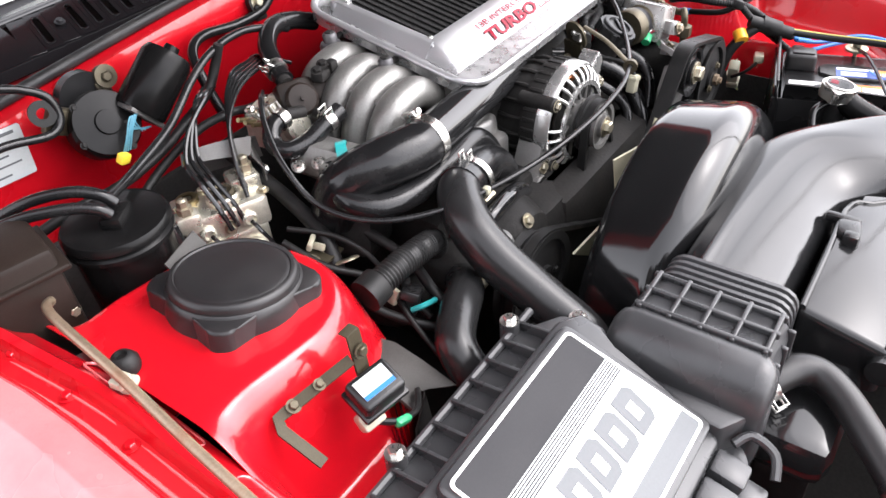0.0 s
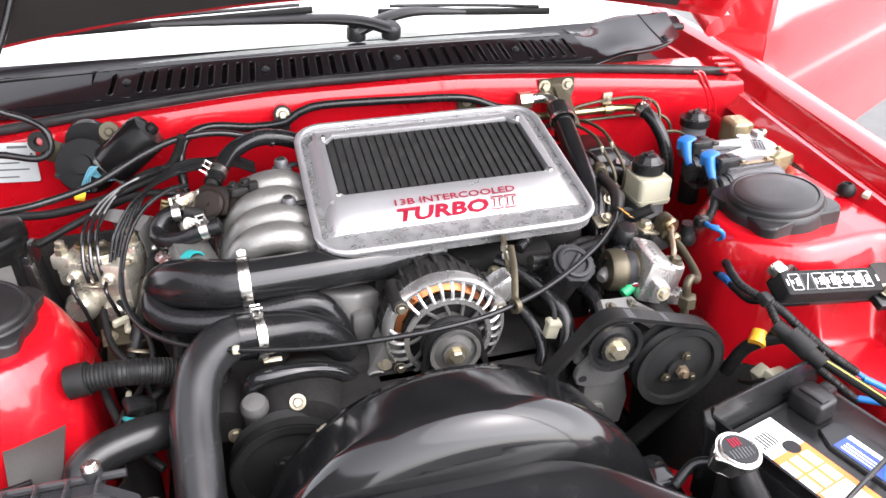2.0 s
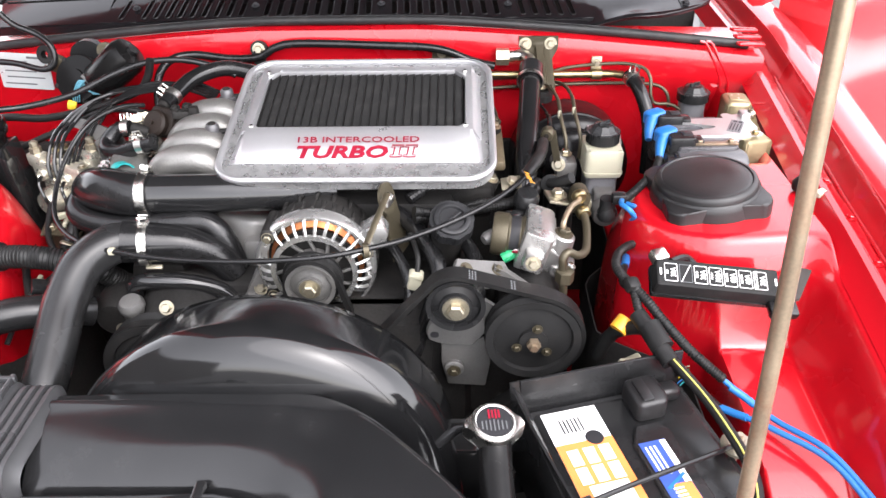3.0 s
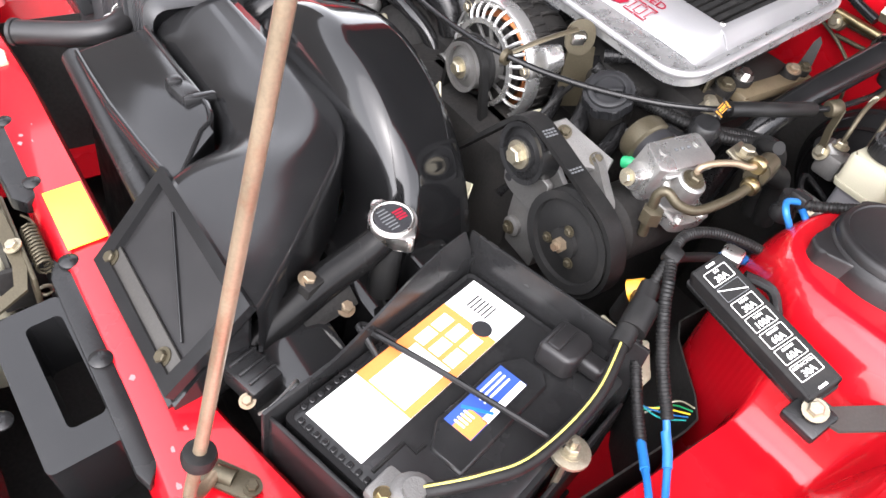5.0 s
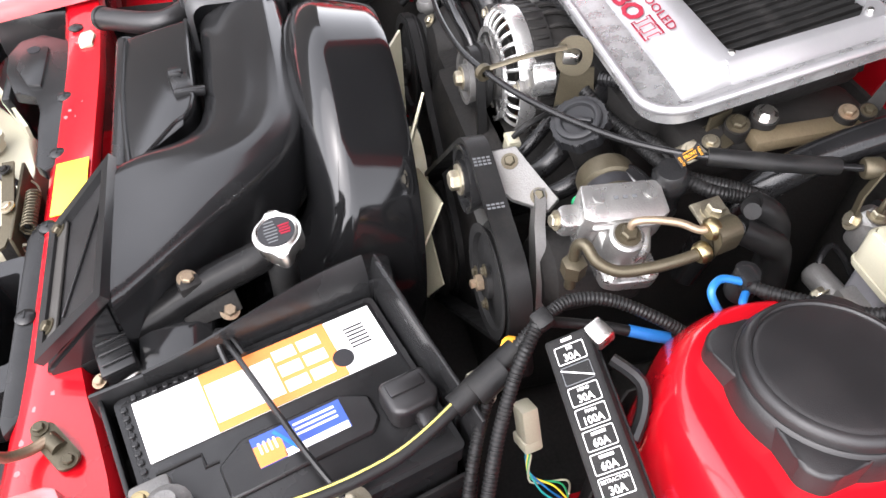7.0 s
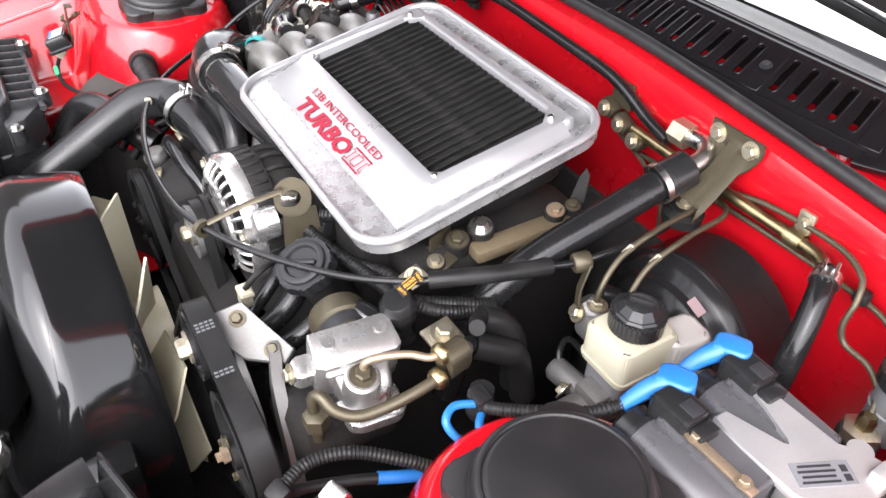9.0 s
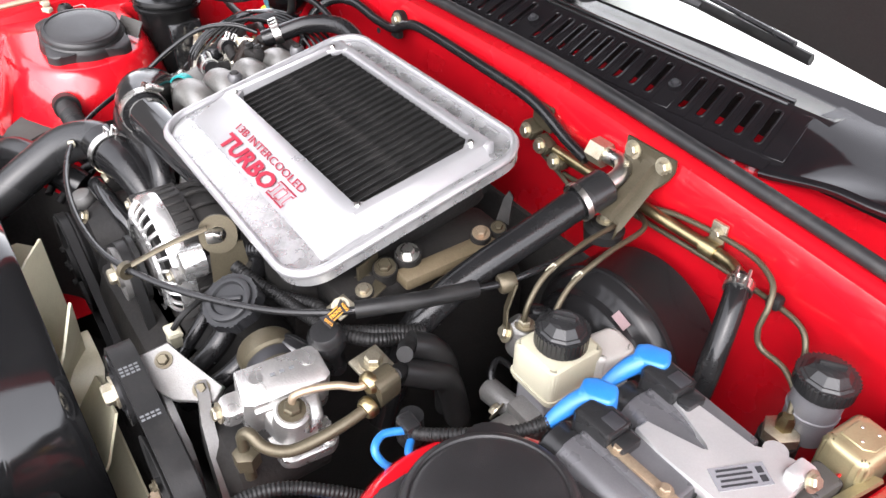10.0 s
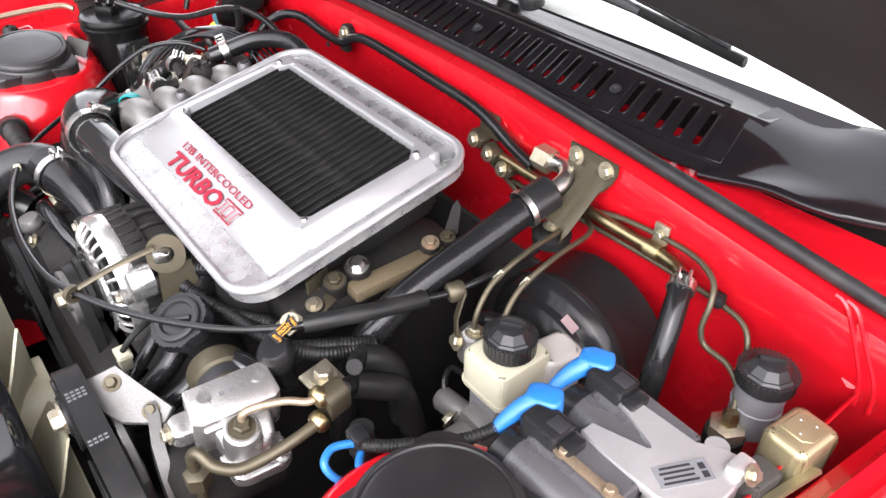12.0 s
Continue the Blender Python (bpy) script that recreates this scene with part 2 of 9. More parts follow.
CANBLACK.node_tree.nodes["Principled BSDF"].inputs["Specular IOR Level"].default_value = 0.12
SHROUD = material("gloss_black_shroud_plastic", (0.007, 0.0071, 0.0075), 0.11, 0, 0.2, 8, 900, 0.015, 0.0, 0.03, stain=(0.016, 0.016, 0.016), stain_scale=18, stain_amount=0.25)
SHROUD.node_tree.nodes["Principled BSDF"].inputs["Specular IOR Level"].default_value = 0.5
DARKOLIVE = material("dark_olive_plating", (0.046, 0.039, 0.025), 0.5, 0.2, 0.25, 40, 600, 0.1, stain=(0.035, 0.027, 0.017), stain_scale=40, stain_amount=0.5)
DARKOLIVE.node_tree.nodes["Principled BSDF"].inputs["Specular IOR Level"].default_value = 0.2
KHAKI = material("dull_khaki_plating", (0.12, 0.095, 0.058), 0.5, 0.2, 0.25, 40, 600, 0.1, stain=(0.06, 0.044, 0.027), stain_scale=40, stain_amount=0.5)
DULLYELLOW = material("dull_yellow_stripe", (0.48, 0.43, 0.10), 0.5, 0, 0.2, 40, 500, 0.02)
TINT = material("green_glass_edge", (0.006, 0.05, 0.042), 0.15, 0, 0.1, 10, 500, 0.0)

# ---- modelling helpers ----
def box_bm(size, bevel=0.0, seg=2):
    bm = bmesh.new()
    bmesh.ops.create_cube(bm, size=1.0)
    bmesh.ops.scale(bm, vec=size, verts=bm.verts)
    if bevel:
        bmesh.ops.bevel(bm, geom=bm.edges[:], offset=min(bevel, min(size) * 0.49), segments=seg, profile=0.5, affect="EDGES")
    return bm


def lathe_bm(profile, n=24, caps=True):
    """profile: (radius, height) from one end to the other, turned about z."""
    bm = bmesh.new()
    rings = []
    for r, h in profile:
        if r < 1e-6:
            rings.append([bm.verts.new((0, 0, h))])
        else:
            rings.append([bm.verts.new((r * math.cos(2 * math.pi * k / n), r * math.sin(2 * math.pi * k / n), h)) for k in range(n)])
    for a, b in zip(rings, rings[1:]):
        for k in range(n):
            q = [a[k % len(a)], a[(k + 1) % len(a)], b[(k + 1) % len(b)], b[k % len(b)]]
            q = [v for j, v in enumerate(q) if v not in q[:j]]
            if len(q) > 2:
                bm.faces.new(q)
    if caps:
        for ring in (rings[0], rings[-1]):
            if len(ring) > 2:
                bm.faces.new(ring)
    bmesh.ops.recalc_face_normals(bm, faces=bm.faces)
    return bm


def prism_bm(outline, z0, z1, bevel=0.0, seg=2, top_z=None):
    """A plan outline raised from z0 to z1, its edges rounded. top_z(x, y) may shape the top."""
    bm = bmesh.new()
    low = [bm.verts.new((x, y, z0)) for x, y in outline]
    high = [bm.verts.new((x, y, top_z(x, y) if top_z else z1)) for x, y in outline]
    n = len(outline)
    bm.faces.new(low[::-1]); bm.faces.new(high)
    for k in range(n):
        bm.faces.new((low[k], low[(k + 1) % n], high[(k + 1) % n], high[k]))
    if bevel:
        edges = [e for e in bm.edges if any(v in high for v in e.verts)]
        bmesh.ops.bevel(bm, geom=edges, offset=bevel, segments=seg, profile=0.5, affect="EDGES")
    bmesh.ops.recalc_face_normals(bm, faces=bm.faces)
    return bm


def rounded(w, h, r, n=6, cx=0.0, cy=0.0):
    """Outline of a rectangle with round corners."""
    pts = []
    for k, (sx, sy) in enumerate(((1, 1), (-1, 1), (-1, -1), (1, -1))):
        for j in range(n + 1):
            a = math.pi / 2 * (k + j / n)
            pts.append((cx + sx * (w / 2 - r) + r * math.cos(a), cy + sy * (h / 2 - r) + r * math.sin(a)))
    return pts


def ring_plate_bm(outer, inner, z0, z1):
    """A plate between two outlines with the same number of points."""
    bm = bmesh.new()
    n = len(outer)
    v = [[bm.verts.new((x, y, z)) for x, y in o] for o, z in ((outer, z0), (outer, z1), (inner, z1), (inner, z0))]
    for a, b in zip(v, v[1:] + v[:1]):
        for k in range(n):
            bm.faces.new((a[k], a[(k + 1) % n], b[(k + 1) % n], b[k]))
    bmesh.ops.recalc_face_normals(bm, faces=bm.faces)
    return bm


def spline(pts, per=8, closed=False):
    """A smooth curve through the points."""
    p = [Vector(q) for q in pts]
    out, n = [], len(p)
    for k in range(n if closed else n - 1):
        a, b, c, d = (p[(k - 1) % n], p[k], p[(k + 1) % n], p[(k + 2) % n]) if closed else (p[max(k - 1, 0)], p[k], p[k + 1], p[min(k + 2, n - 1)])
        for j in range(per):
            t = j / per
            out.append(0.5 * (2 * b + (c - a) * t + (2 * a - 5 * b + 4 * c - d) * t * t + (3 * b - a - 3 * c + d) * t ** 3))
    if not closed:
        out.append(p[-1])
    return out


def tube_bm(pts, r, n=12, per=8, smooth=True, closed=False, ribs=0.0, pitch=0.006, flat=1.0):
    """A tube along a curve through pts. r: radius, or one for each point. ribs: depth of corrugation."""
    line = spline(pts, per, closed) if smooth else [Vector(q) for q in pts]
    radii = [r] * len(line)
    if not isinstance(r, (int, float)):
        radii = [float(np.interp(k / (len(line) - 1) * (len(r) - 1), range(len(r)), r)) for k in range(len(line))]
    if ribs:
        step, fine, fr = pitch / 4, [line[0]], [radii[0]]
        for a, b, ra, rb in zip(line, line[1:], radii, radii[1:]):
            m = max(1, round((b - a).length / step))
            for j in range(1, m + 1):
                fine.append(a.lerp(b, j / m)); fr.append(ra + (rb - ra) * j / m)
        line, radii = fine, [q + (ribs if k % 4 in (1, 2) else 0) for k, q in enumerate(fr)]
    bm = bmesh.new()
    rings, up = [], None
    m = len(line)
    for k, c in enumerate(line):
        if closed:
            d = line[(k + 1) % m] - line[k - 1]
        else:
            d = line[min(k + 1, m - 1)] - line[max(k - 1, 0)]
        d.normalize()
        if up is None:
            up = Vector((0, 0, 1)) if abs(d.z) < 0.9 else Vector((0, 1, 0))
        up = (up - d * up.dot(d)).normalized()
        side = d.cross(up)
        rings.append([bm.verts.new(c + radii[k] * (math.cos(2 * math.pi * j / n) * side + flat * math.sin(2 * math.pi * j / n) * up)) for j in range(n)])
    pairs = list(zip(rings, rings[1:])) + ([(rings[-1], rings[0])] if closed else [])
    for a, b in pairs:
        for j in range(n):
            bm.faces.new((a[j], a[(j + 1) % n], b[(j + 1) % n], b[j]))
    if not closed:
        bm.faces.new(rings[0]); bm.faces.new(rings[-1])
    bmesh.ops.recalc_face_normals(bm, faces=bm.faces)
    return bm


def strip_bm(section, stations, close=False):
    """Loft: section(s) gives a row of points for each station s."""
    bm = bmesh.new()
    rows = [[bm.verts.new(p) for p in section(s)] for s in stations]
    for a, b in zip(rows, rows[1:]):
        for k in range(len(a) - (0 if close else 1)):
            bm.faces.new((a[k], a[(k + 1) % len(a)], b[(k + 1) % len(a)], b[k]))
    bmesh.ops.recalc_face_normals(bm, faces=bm.faces)
    return bm


def thick(bm, t):
    """Give an open sheet a thickness."""
    bmesh.ops.solidify(bm, geom=bm.faces[:], thickness=t)
    bmesh.ops.recalc_face_normals(bm, faces=bm.faces)
    return bm


def xf(bm, m):
    bmesh.ops.transform(bm, matrix=m, verts=bm.verts)
    return bm


def at(bm, x, y, z, rx=0, ry=0, rz=0):
    return xf(bm, pose(x, y, z, rx, ry, rz))


def joined(*bms):
    out = bms[0]
    for b in bms[1:]:
        me = bpy.data.meshes.new("tmp")
        b.to_mesh(me); out.from_mesh(me)
        bpy.data.meshes.remove(me); b.free()
    return out


def along(p, d):
    """The pose that takes z to the direction d, at p."""
    return Matrix.Translation(p) @ Vector(d).to_track_quat("Z", "Y").to_matrix().to_4x4()


def rod_bm(a, b, r, n=12):
    a, b = Vector(a), Vector(b)
    return xf(lathe_bm([(r, 0), (r, (b - a).length)], n), along(a, b - a))


def spot(ob):
    m = ob.matrix_basis.copy()
    return spot(ob.parent) @ ob.matrix_parent_inverse @ m if ob.parent else m


def link(name, me, mat, parent, m):
    ob = new(name, me)
    if not me.materials:
        me.materials.append(mat)
    ob.matrix_basis = m
    if parent:
        ob.parent = parent
        ob.matrix_parent_inverse = spot(parent).inverted()
    return ob


def part(name, bm, mat, parent=None, label="", angle=40):
    me = bpy.data.meshes.new(name)
    xs = [v.co for v in bm.verts]
    c = Vector([(min(v[i] for v in xs) + max(v[i] for v in xs)) / 2 for i in range(3)])
    bmesh.ops.translate(bm, vec=-c, verts=bm.verts)
    bm.to_mesh(me); bm.free()
    me.polygons.foreach_set("use_smooth", [True] * len(me.polygons))
    me.set_sharp_from_angle(angle=radians(angle))
    ob = link(name, me, mat, parent, Matrix.Translation(c))
    return tagged(ob, label)


def thing(name, label, category, base, group="", kind=""):
    ob = new(name)
    ob.empty_display_size = 0.03
    ob.matrix_basis = Matrix.Translation(base)
    return tagged(ob, label, category, group, kind)


def solo(name, bm, mat, label, category, group="", kind="", angle=40):
    return tagged(part(name, bm, mat, None, "", angle), label, category, group, kind)


BOLTS = {}
def bolt(p, d, parent, r=0.006, mat=None, washer=True, name="bolt"):
    """A hexagon bolt with a washer, its head towards d."""
    mat = mat or ZINC
    key = (round(r, 4), mat.name, washer)
    if key not in BOLTS:
        bm = lathe_bm([(r * 0.98, 0), (r * 0.98, r * 0.75), (r * 0.8, r * 0.95), (0, r * 0.95)], 6)
        if washer:
            bm = joined(bm, lathe_bm([(r * 1.5, -r * 0.1), (r * 1.5, r * 0.12)], 16))
        me = bpy.data.meshes.new("bolt"); bm.to_mesh(me); bm.free()
        me.materials.append(mat)
        BOLTS[key] = me
    return link(name, BOLTS[key], mat, parent, along(p, d))


def clamp(p, d, r, parent, mat=None, w=0.009, turn=0.0):
    """A band clamp round a hose of radius r at p, its screw on the side."""
    mat = mat or STEEL
    m = along(p, d) @ pose(0, 0, 0, 0, 0, turn)
    bm = xf(lathe_bm([(r + 0.0004, -w / 2), (r + 0.0018, -w / 2), (r + 0.0018, w / 2), (r + 0.0004, w / 2)], 28, False), m)
    bm = joined(bm, xf(box_bm((0.008, 0.018, w * 0.9), 0.002), m @ pose(r + 0.005, 0, 0)), xf(lathe_bm([(0.0035, -0.013), (0.0035, 0.013)], 8), m @ pose(r + 0.006, 0, 0, 90)))
    return part("clamp", bm, mat, parent, "bright steel band clamp")


def spring_clamp(p, d, r, parent, turn=0.0):
    """A wire spring clamp with its two raised ears."""
    m = along(p, d) @ pose(0, 0, 0, 0, 0, turn)
    bm = xf(lathe_bm([(r + 0.0005, -0.005), (r + 0.002, -0.005), (r + 0.002, 0.005), (r + 0.0005, 0.005)], 24, False), m)
    ear = [(r, -0.005, -0.005), (r + 0.009, -0.005, -0.005), (r + 0.009, -0.005, 0.005), (r, -0.005, 0.005)]
    for s in (1, -1):
        bm = joined(bm, xf(tube_bm([(x, y * s, z) for x, y, z in ear], 0.0014, 6, 3, False), m))
    return part("clamp", bm, STEEL, parent, "bright steel spring clamp")


def lettering(parent, text, size, m, mat, name="lettering", squeeze=1.0, shear=0.0, align="LEFT", bold=0.0):
    cu = bpy.data.curves.new("t", "FONT")
    cu.body, cu.size, cu.extrude, cu.resolution_u, cu.shear, cu.align_x = text, size, 0.00025, 2, shear, align
    cu.offset = bold
    tmp = new("t", cu)
    me = bpy.data.meshes.new_from_object(tmp.evaluated_get(bpy.context.evaluated_depsgraph_get()))
    bpy.data.objects.remove(tmp); bpy.data.curves.remove(cu)
    bm = bmesh.new(); bm.from_mesh(me); bpy.data.meshes.remove(me)
    xf(bm, m @ Matrix.Diagonal((squeeze, 1, 1, 1)))
    return part(name, bm, mat, parent)


def bar(parent, x, y, w, h, m, mat, name="printed_bar", z=0.0003):
    return part(name, xf(box_bm((w, h, 0.0005)), m @ pose(x, y, z)), mat, parent)


def smooth(a, b, x):
    t = min(1.0, max(0.0, (x - a) / (b - a)))
    return t * t * (3 - 2 * t)


# ---- the ground and the car's body ----
solo("ground", box_bm((60, 60, 0.1)), GROUND, "speckled grey asphalt under the car", "ground", kind="structure").location = (0, 0, -0.05)

body = thing("car_body", "bright red painted car body round an open engine bay", "car body", (0, 0, 0), kind="structure")


def drop(y):
    """Fall of the wing's top line towards the nose."""
    return 0.05 * y if y > 0 else -0.13 * (min(-y, 0.75) / 0.6) ** 1.25


WING = [(0.600, 0.784), (0.612, 0.796), (0.618, 0.806), (0.624, 0.806), (0.629, 0.796), (0.646, 0.794), (0.652, 0.800), (0.655, 0.822), (0.660, 0.830),
        (0.674, 0.838), (0.690, 0.838), (0.715, 0.826), (0.745, 0.800), (0.780, 0.750), (0.815, 0.680), (0.845, 0.600), (0.850, 0.500), (0.845, 0.300)]


def wing_section(side, shape):
    def section(y):
        out = 0.10 * max(0, y) if y < 0.45 else 0.045
        return [(side * (x + (out if x < 0.75 else 0)), y, z + drop(y) * (1 if z > 0.7 else 0.3)) for x, z in shape]
    return section


for side in (-1, 1):
    run = [-0.78 + 0.05 * k for k in range(42)]
    part("wing_gutter", thick(strip_bm(wing_section(side, WING[:9]), run), 0.0015), RED, body, "red gutter inside the front wing", 50)
    # left wing's paler red is sky glare put into the colour
    part("front_wing", thick(strip_bm(wing_section(side, WING[8:]), run), 0.0015), GLARE_CHIP_RED if side < 0 else RED_CLEAN, body, "red front wing with sky glare painted into its colour" if side < 0 else "glossy red front wing", 50)


def guard_x(side, y):
    """Inner edge of the inner wing."""
    inset = 0.098 * smooth(-0.035, -0.130, y) if side > 0 else 0.080 * smooth(-0.085, -0.14, y)
    return 0.366 + inset + 0.05 * smooth(0.06, 0.14, y)


def apron(side):
    """Inner wing with the suspension tower raised out of it."""
    def height(x, y):
        dx = x - 0.49 if x < 0.49 else 0.22 * (x - 0.49)
        dy = y if y < 0 else 0.9 * y
        d = math.hypot(dx, dy)
        low = 0.665 - 0.10 * smooth(-0.15, -0.6, y) if y < 0 else 0.66 - 0.10 * smooth(0.05, 0.14, y)
        low += 0.012 * math.exp(-((y + 0.30) / 0.06) ** 2)
        edge = 0.784 + drop(y)
        low = low + (edge - low) * smooth(0.56, 0.60, x)
        crown = 0.788 + (0.10 if side < 0 else 0.05) * min(0.06, max(-0.09, x - 0.49))
        z = low + (crown - low) * (1 - smooth(0.082, 0.140, d))
        cut = guard_x(side, y) 
        return 0.40 + (z - 0.40) * smooth(cut, cut + 0.022, x)

    xs = [0.36 + 0.24 * k / 110 for k in range(111)]
    return strip_bm(lambda y: [(side * x, y, height(x, y)) for x in xs], [-0.62 + 0.97 * k / 180 for k in range(181)])


for side in (-1, 1):
    part("inner_wing", thick(apron(side), 0.0015), RED, body, "red inner wing with raised suspension tower", 60)
    # dark sheet added just inside the wing's lower wall
    part("lower_wing_sheet", thick(strip_bm(lambda y: [(side * (guard_x(side, y) - 0.008), y, 0.31), (side * (guard_x(side, y) - 0.008), y, 0.56), (side * (guard_x(side, y) - 0.002), y, 0.615)], [-0.60 + 0.02 * k for k in range(47)]), 0.002), DARK, body, "dark sheet over the lower inner wing")
    # row of wing bolts in the gutter
    for k in range(6):
        y = 0.10 - 0.075 * k
        part("gutter_tab", at(prism_bm(rounded(0.016, 0.010, 0.0045), 0, 0.0012), side * 0.638, y, 0.795 + drop(y)), RED, body)
        bolt((side * 0.638, y, 0.797 + drop(y)), (0, 0, 1), body, 0.0045, RED)

for side in (-1, 1):
    for k in range(22):
        y = 0.33 - 0.04 * k
        out = 0.10 * max(0, y)
        part("spot_weld", at(lathe_bm([(0.0032, 0), (0.0024, 0.0007), (0, 0.0005)], 10), side * (0.6215 + out), y, 0.8058 + drop(y)), RED, body)
    for u, w in ((0.6465, 0.0024), (0.6330, 0.0012)):
        part("gutter_seam", tube_bm([(side * (u + 0.10 * max(0, y)), y, 0.7965 + drop(y) + 0.001 * math.sin(40 * y)) for y in [0.34 - 0.05 * k for k in range(18)]], w, 6, 4), GLARE_CHIP_RED if side < 0 else RED, body, "brushed seam sealer under paint")
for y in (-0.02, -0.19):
    part("pressed_capsule", tube_bm([(-0.6070 + u, y + v, 0.7925 + drop(y + v) - 0.9 * u) for u, v in rounded(0.010, 0.13, 0.0048, 5)], 0.0011, 6, 1, False, True), GLARE_CHIP_RED, body, "pressed capsule outline in the gutter")


def cowl_y(x):
    return 0.392 + 0.22 * x * x
def cowl_z(x):
    return 0.917 - 0.09 * x * x


# bulkhead: upright panel with a rolled top flange, and a black mat below
def bulkhead(x):
    top = 0.893 - 0.11 * max(0, abs(x) - 0.12) ** 1.3
    return [(x, 0.350, 0.50), (x, 0.350, 0.775), (x, 0.346, 0.785), (x, 0.346, top - 0.05), (x, 0.343, top - 0.045), (x, 0.343, top - 0.012), (x, 0.347, top), (x, 0.375, top + 0.004)]


part("bulkhead", thick(strip_bm(bulkhead, [-0.66 + 0.02 * k for k in range(67)]), -0.0015), RED, body, "red painted bulkhead panel", 50)
part("bulkhead_mat", at(box_bm((1.04, 0.02, 0.42), 0.006), -0.105, 0.352, 0.500), DARK, body, "black sound-deadening mat")
part("cowl_ledge", thick(strip_bm(lambda x: [(x, 0.372, 0.896 - 0.11 * max(0, abs(x) - 0.12) ** 1.3), (x, 0.385, 0.890 - 0.11 * max(0, abs(x) - 0.12) ** 1.3), (x, cowl_y(x) - 0.012, cowl_z(x) - 0.026)], [-0.64 + 0.04 * k for k in range(33)]), 0.0015), RED, body)
for side in (-1, 1):
    for k in range(3):
        part("seam_sealer", at(box_bm((0.05, 0.012, 0.006), 0.003), side * 0.64, 0.36 + 0.02 * k, 0.862 + 0.005 * k, 0, side * 8, 20 * side), RED, body)
for k, (x, z) in enumerate(((-0.196, 0.83), (0.36, 0.85), (0.21, 0.84))):
    part("panel_hole", at(lathe_bm([(0.004, 0), (0.004, 0.001)], 12), x, 0.3445, z, 90), INK, body)

for x0, x1 in ((0.566, 0.600), (0.575, 0.612)):
    part("panel_seam", tube_bm([(x0 - 0.010, 0.343, 0.872), (x0, 0.3425, 0.868), (x0 + 0.014, 0.3425, 0.845), (x1 - 0.004, 0.3425, 0.812), (x1, 0.3425, 0.786)], 0.0022, 6, 6), RED, body, "pressed seam under red paint")
part("paint_chip", at(prism_bm([(-0.008, -0.004), (-0.002, -0.009), (0.006, -0.006), (0.004, 0.001), (0.009, 0.006), (0.001, 0.009), (-0.006, 0.005)], 0, 0.0008), 0.592, 0.3445, 0.806, 90), GLARE_CHIP_RED, body, "chipped paint patch")
# weatherstrip along the bulkhead's top
solo("weatherstrip", tube_bm([(x, 0.362 + 0.02 * x * x, 0.905 - 0.11 * max(0, abs(x) - 0.12) ** 1.3) for x in [-0.64 + 0.08 * k for k in range(17)]], 0.0072, 10, 4),
     SEAL, "long black rubber weatherstrip along the bulkhead top", "weatherstrip", kind="structure")

# cowl panel with its row of air slots
cowl = thing("cowl_panel", "black plastic cowl panel with a row of air slots", "cowl panel", (0, 0.45, 0.9), kind="structure")
def lip(x):
    """Front lip of the cowl panel; past the slots it sweeps up and back to the corner."""
    s = smooth(0.37, 0.47, x)
    return (x, (1 - s) * (cowl_y(x) - 0.032) + s * (0.398 + 4.5 * max(0, x - 0.47) ** 2), (1 - s) * (cowl_z(x) - 0.022) + s * 0.899)
part("lower_rail", thick(strip_bm(lambda x: [lip(x), (x, cowl_y(x) - 0.020, cowl_z(x) - 0.0135)], [-0.6 + 0.03 * k for k in range(34)]), 0.002), COWLBLACK, cowl)
part("upper_panel", thick(strip_bm(lambda x: [(x, cowl_y(x) + 0.036, cowl_z(x) + 0.010), (x, cowl_y(x) + 0.042, cowl_z(x) + 0.013), (x, cowl_y(x) + 0.048, cowl_z(x) + 0.0115), (x, cowl_y(x) + 0.076, cowl_z(x) + 0.010), (x, cowl_y(x) + 0.098, cowl_z(x) + 0.008)], [-0.62 + 0.031 * k for k in range(34)]), 0.002), COWLBLACK, cowl)
def corner(x):
    """Smooth black corner of the cowl, from its front lip up to the glass."""
    _, y, z = lip(x)
    top = 0.530
    rise = 0.016 + 0.010 * smooth(0.36, 0.50, x)
    d = max(0.02, top - y)
    s = smooth(0.385, 0.52, x)
    rows = [(x, y + 0.001, z - 0.008), (x, y - 0.002, z - 0.003), (x, y, z), (x, y + 0.004, z + 0.001)]
    for u in (0.15, 0.3, 0.45, 0.6, 0.75, 0.9, 1.0):
        yy = y + 0.004 + (d - 0.004) * u
        off = yy - cowl_y(x)
        flat = cowl_z(x) + (0.42 * off - 0.0025 if off < 0.036 else 0.0125 - 0.04 * (off - 0.036))
        rows.append((x, yy, (1 - s) * flat + s * (z + 0.001 + rise * (0.62 * u + 0.38 * u * u))))
    return rows + [(x, y + d + 0.012, rows[-1][2] - 0.008)]
part("corner_panel", thick(strip_bm(corner, [0.388 + 0.012 * k for k in range(19)]), 0.002), COWLBLACK, cowl, "smooth black cowl corner", 60)
part("corner_seam", tube_bm([(x, y, z + 0.0006) for x, y, z in corner(0.545)[3:11]], 0.0011, 6, 3), INK, cowl)
bolt((0.552, lip(0.552)[1] + 0.012, 0.9035), (0, -0.3, 1), cowl, 0.005, INK)
part("end_panel", thick(strip_bm(lambda x: [(x, cowl_y(x) - 0.021, cowl_z(x) - 0.0115), (x, cowl_y(x) + 0.008, cowl_z(x) + 0.0015), (x, cowl_y(x) + 0.036, cowl_z(x) + 0.0115)], [-0.390 - 0.02 * k for k in range(12)]), 0.002), COWLBLACK, cowl)
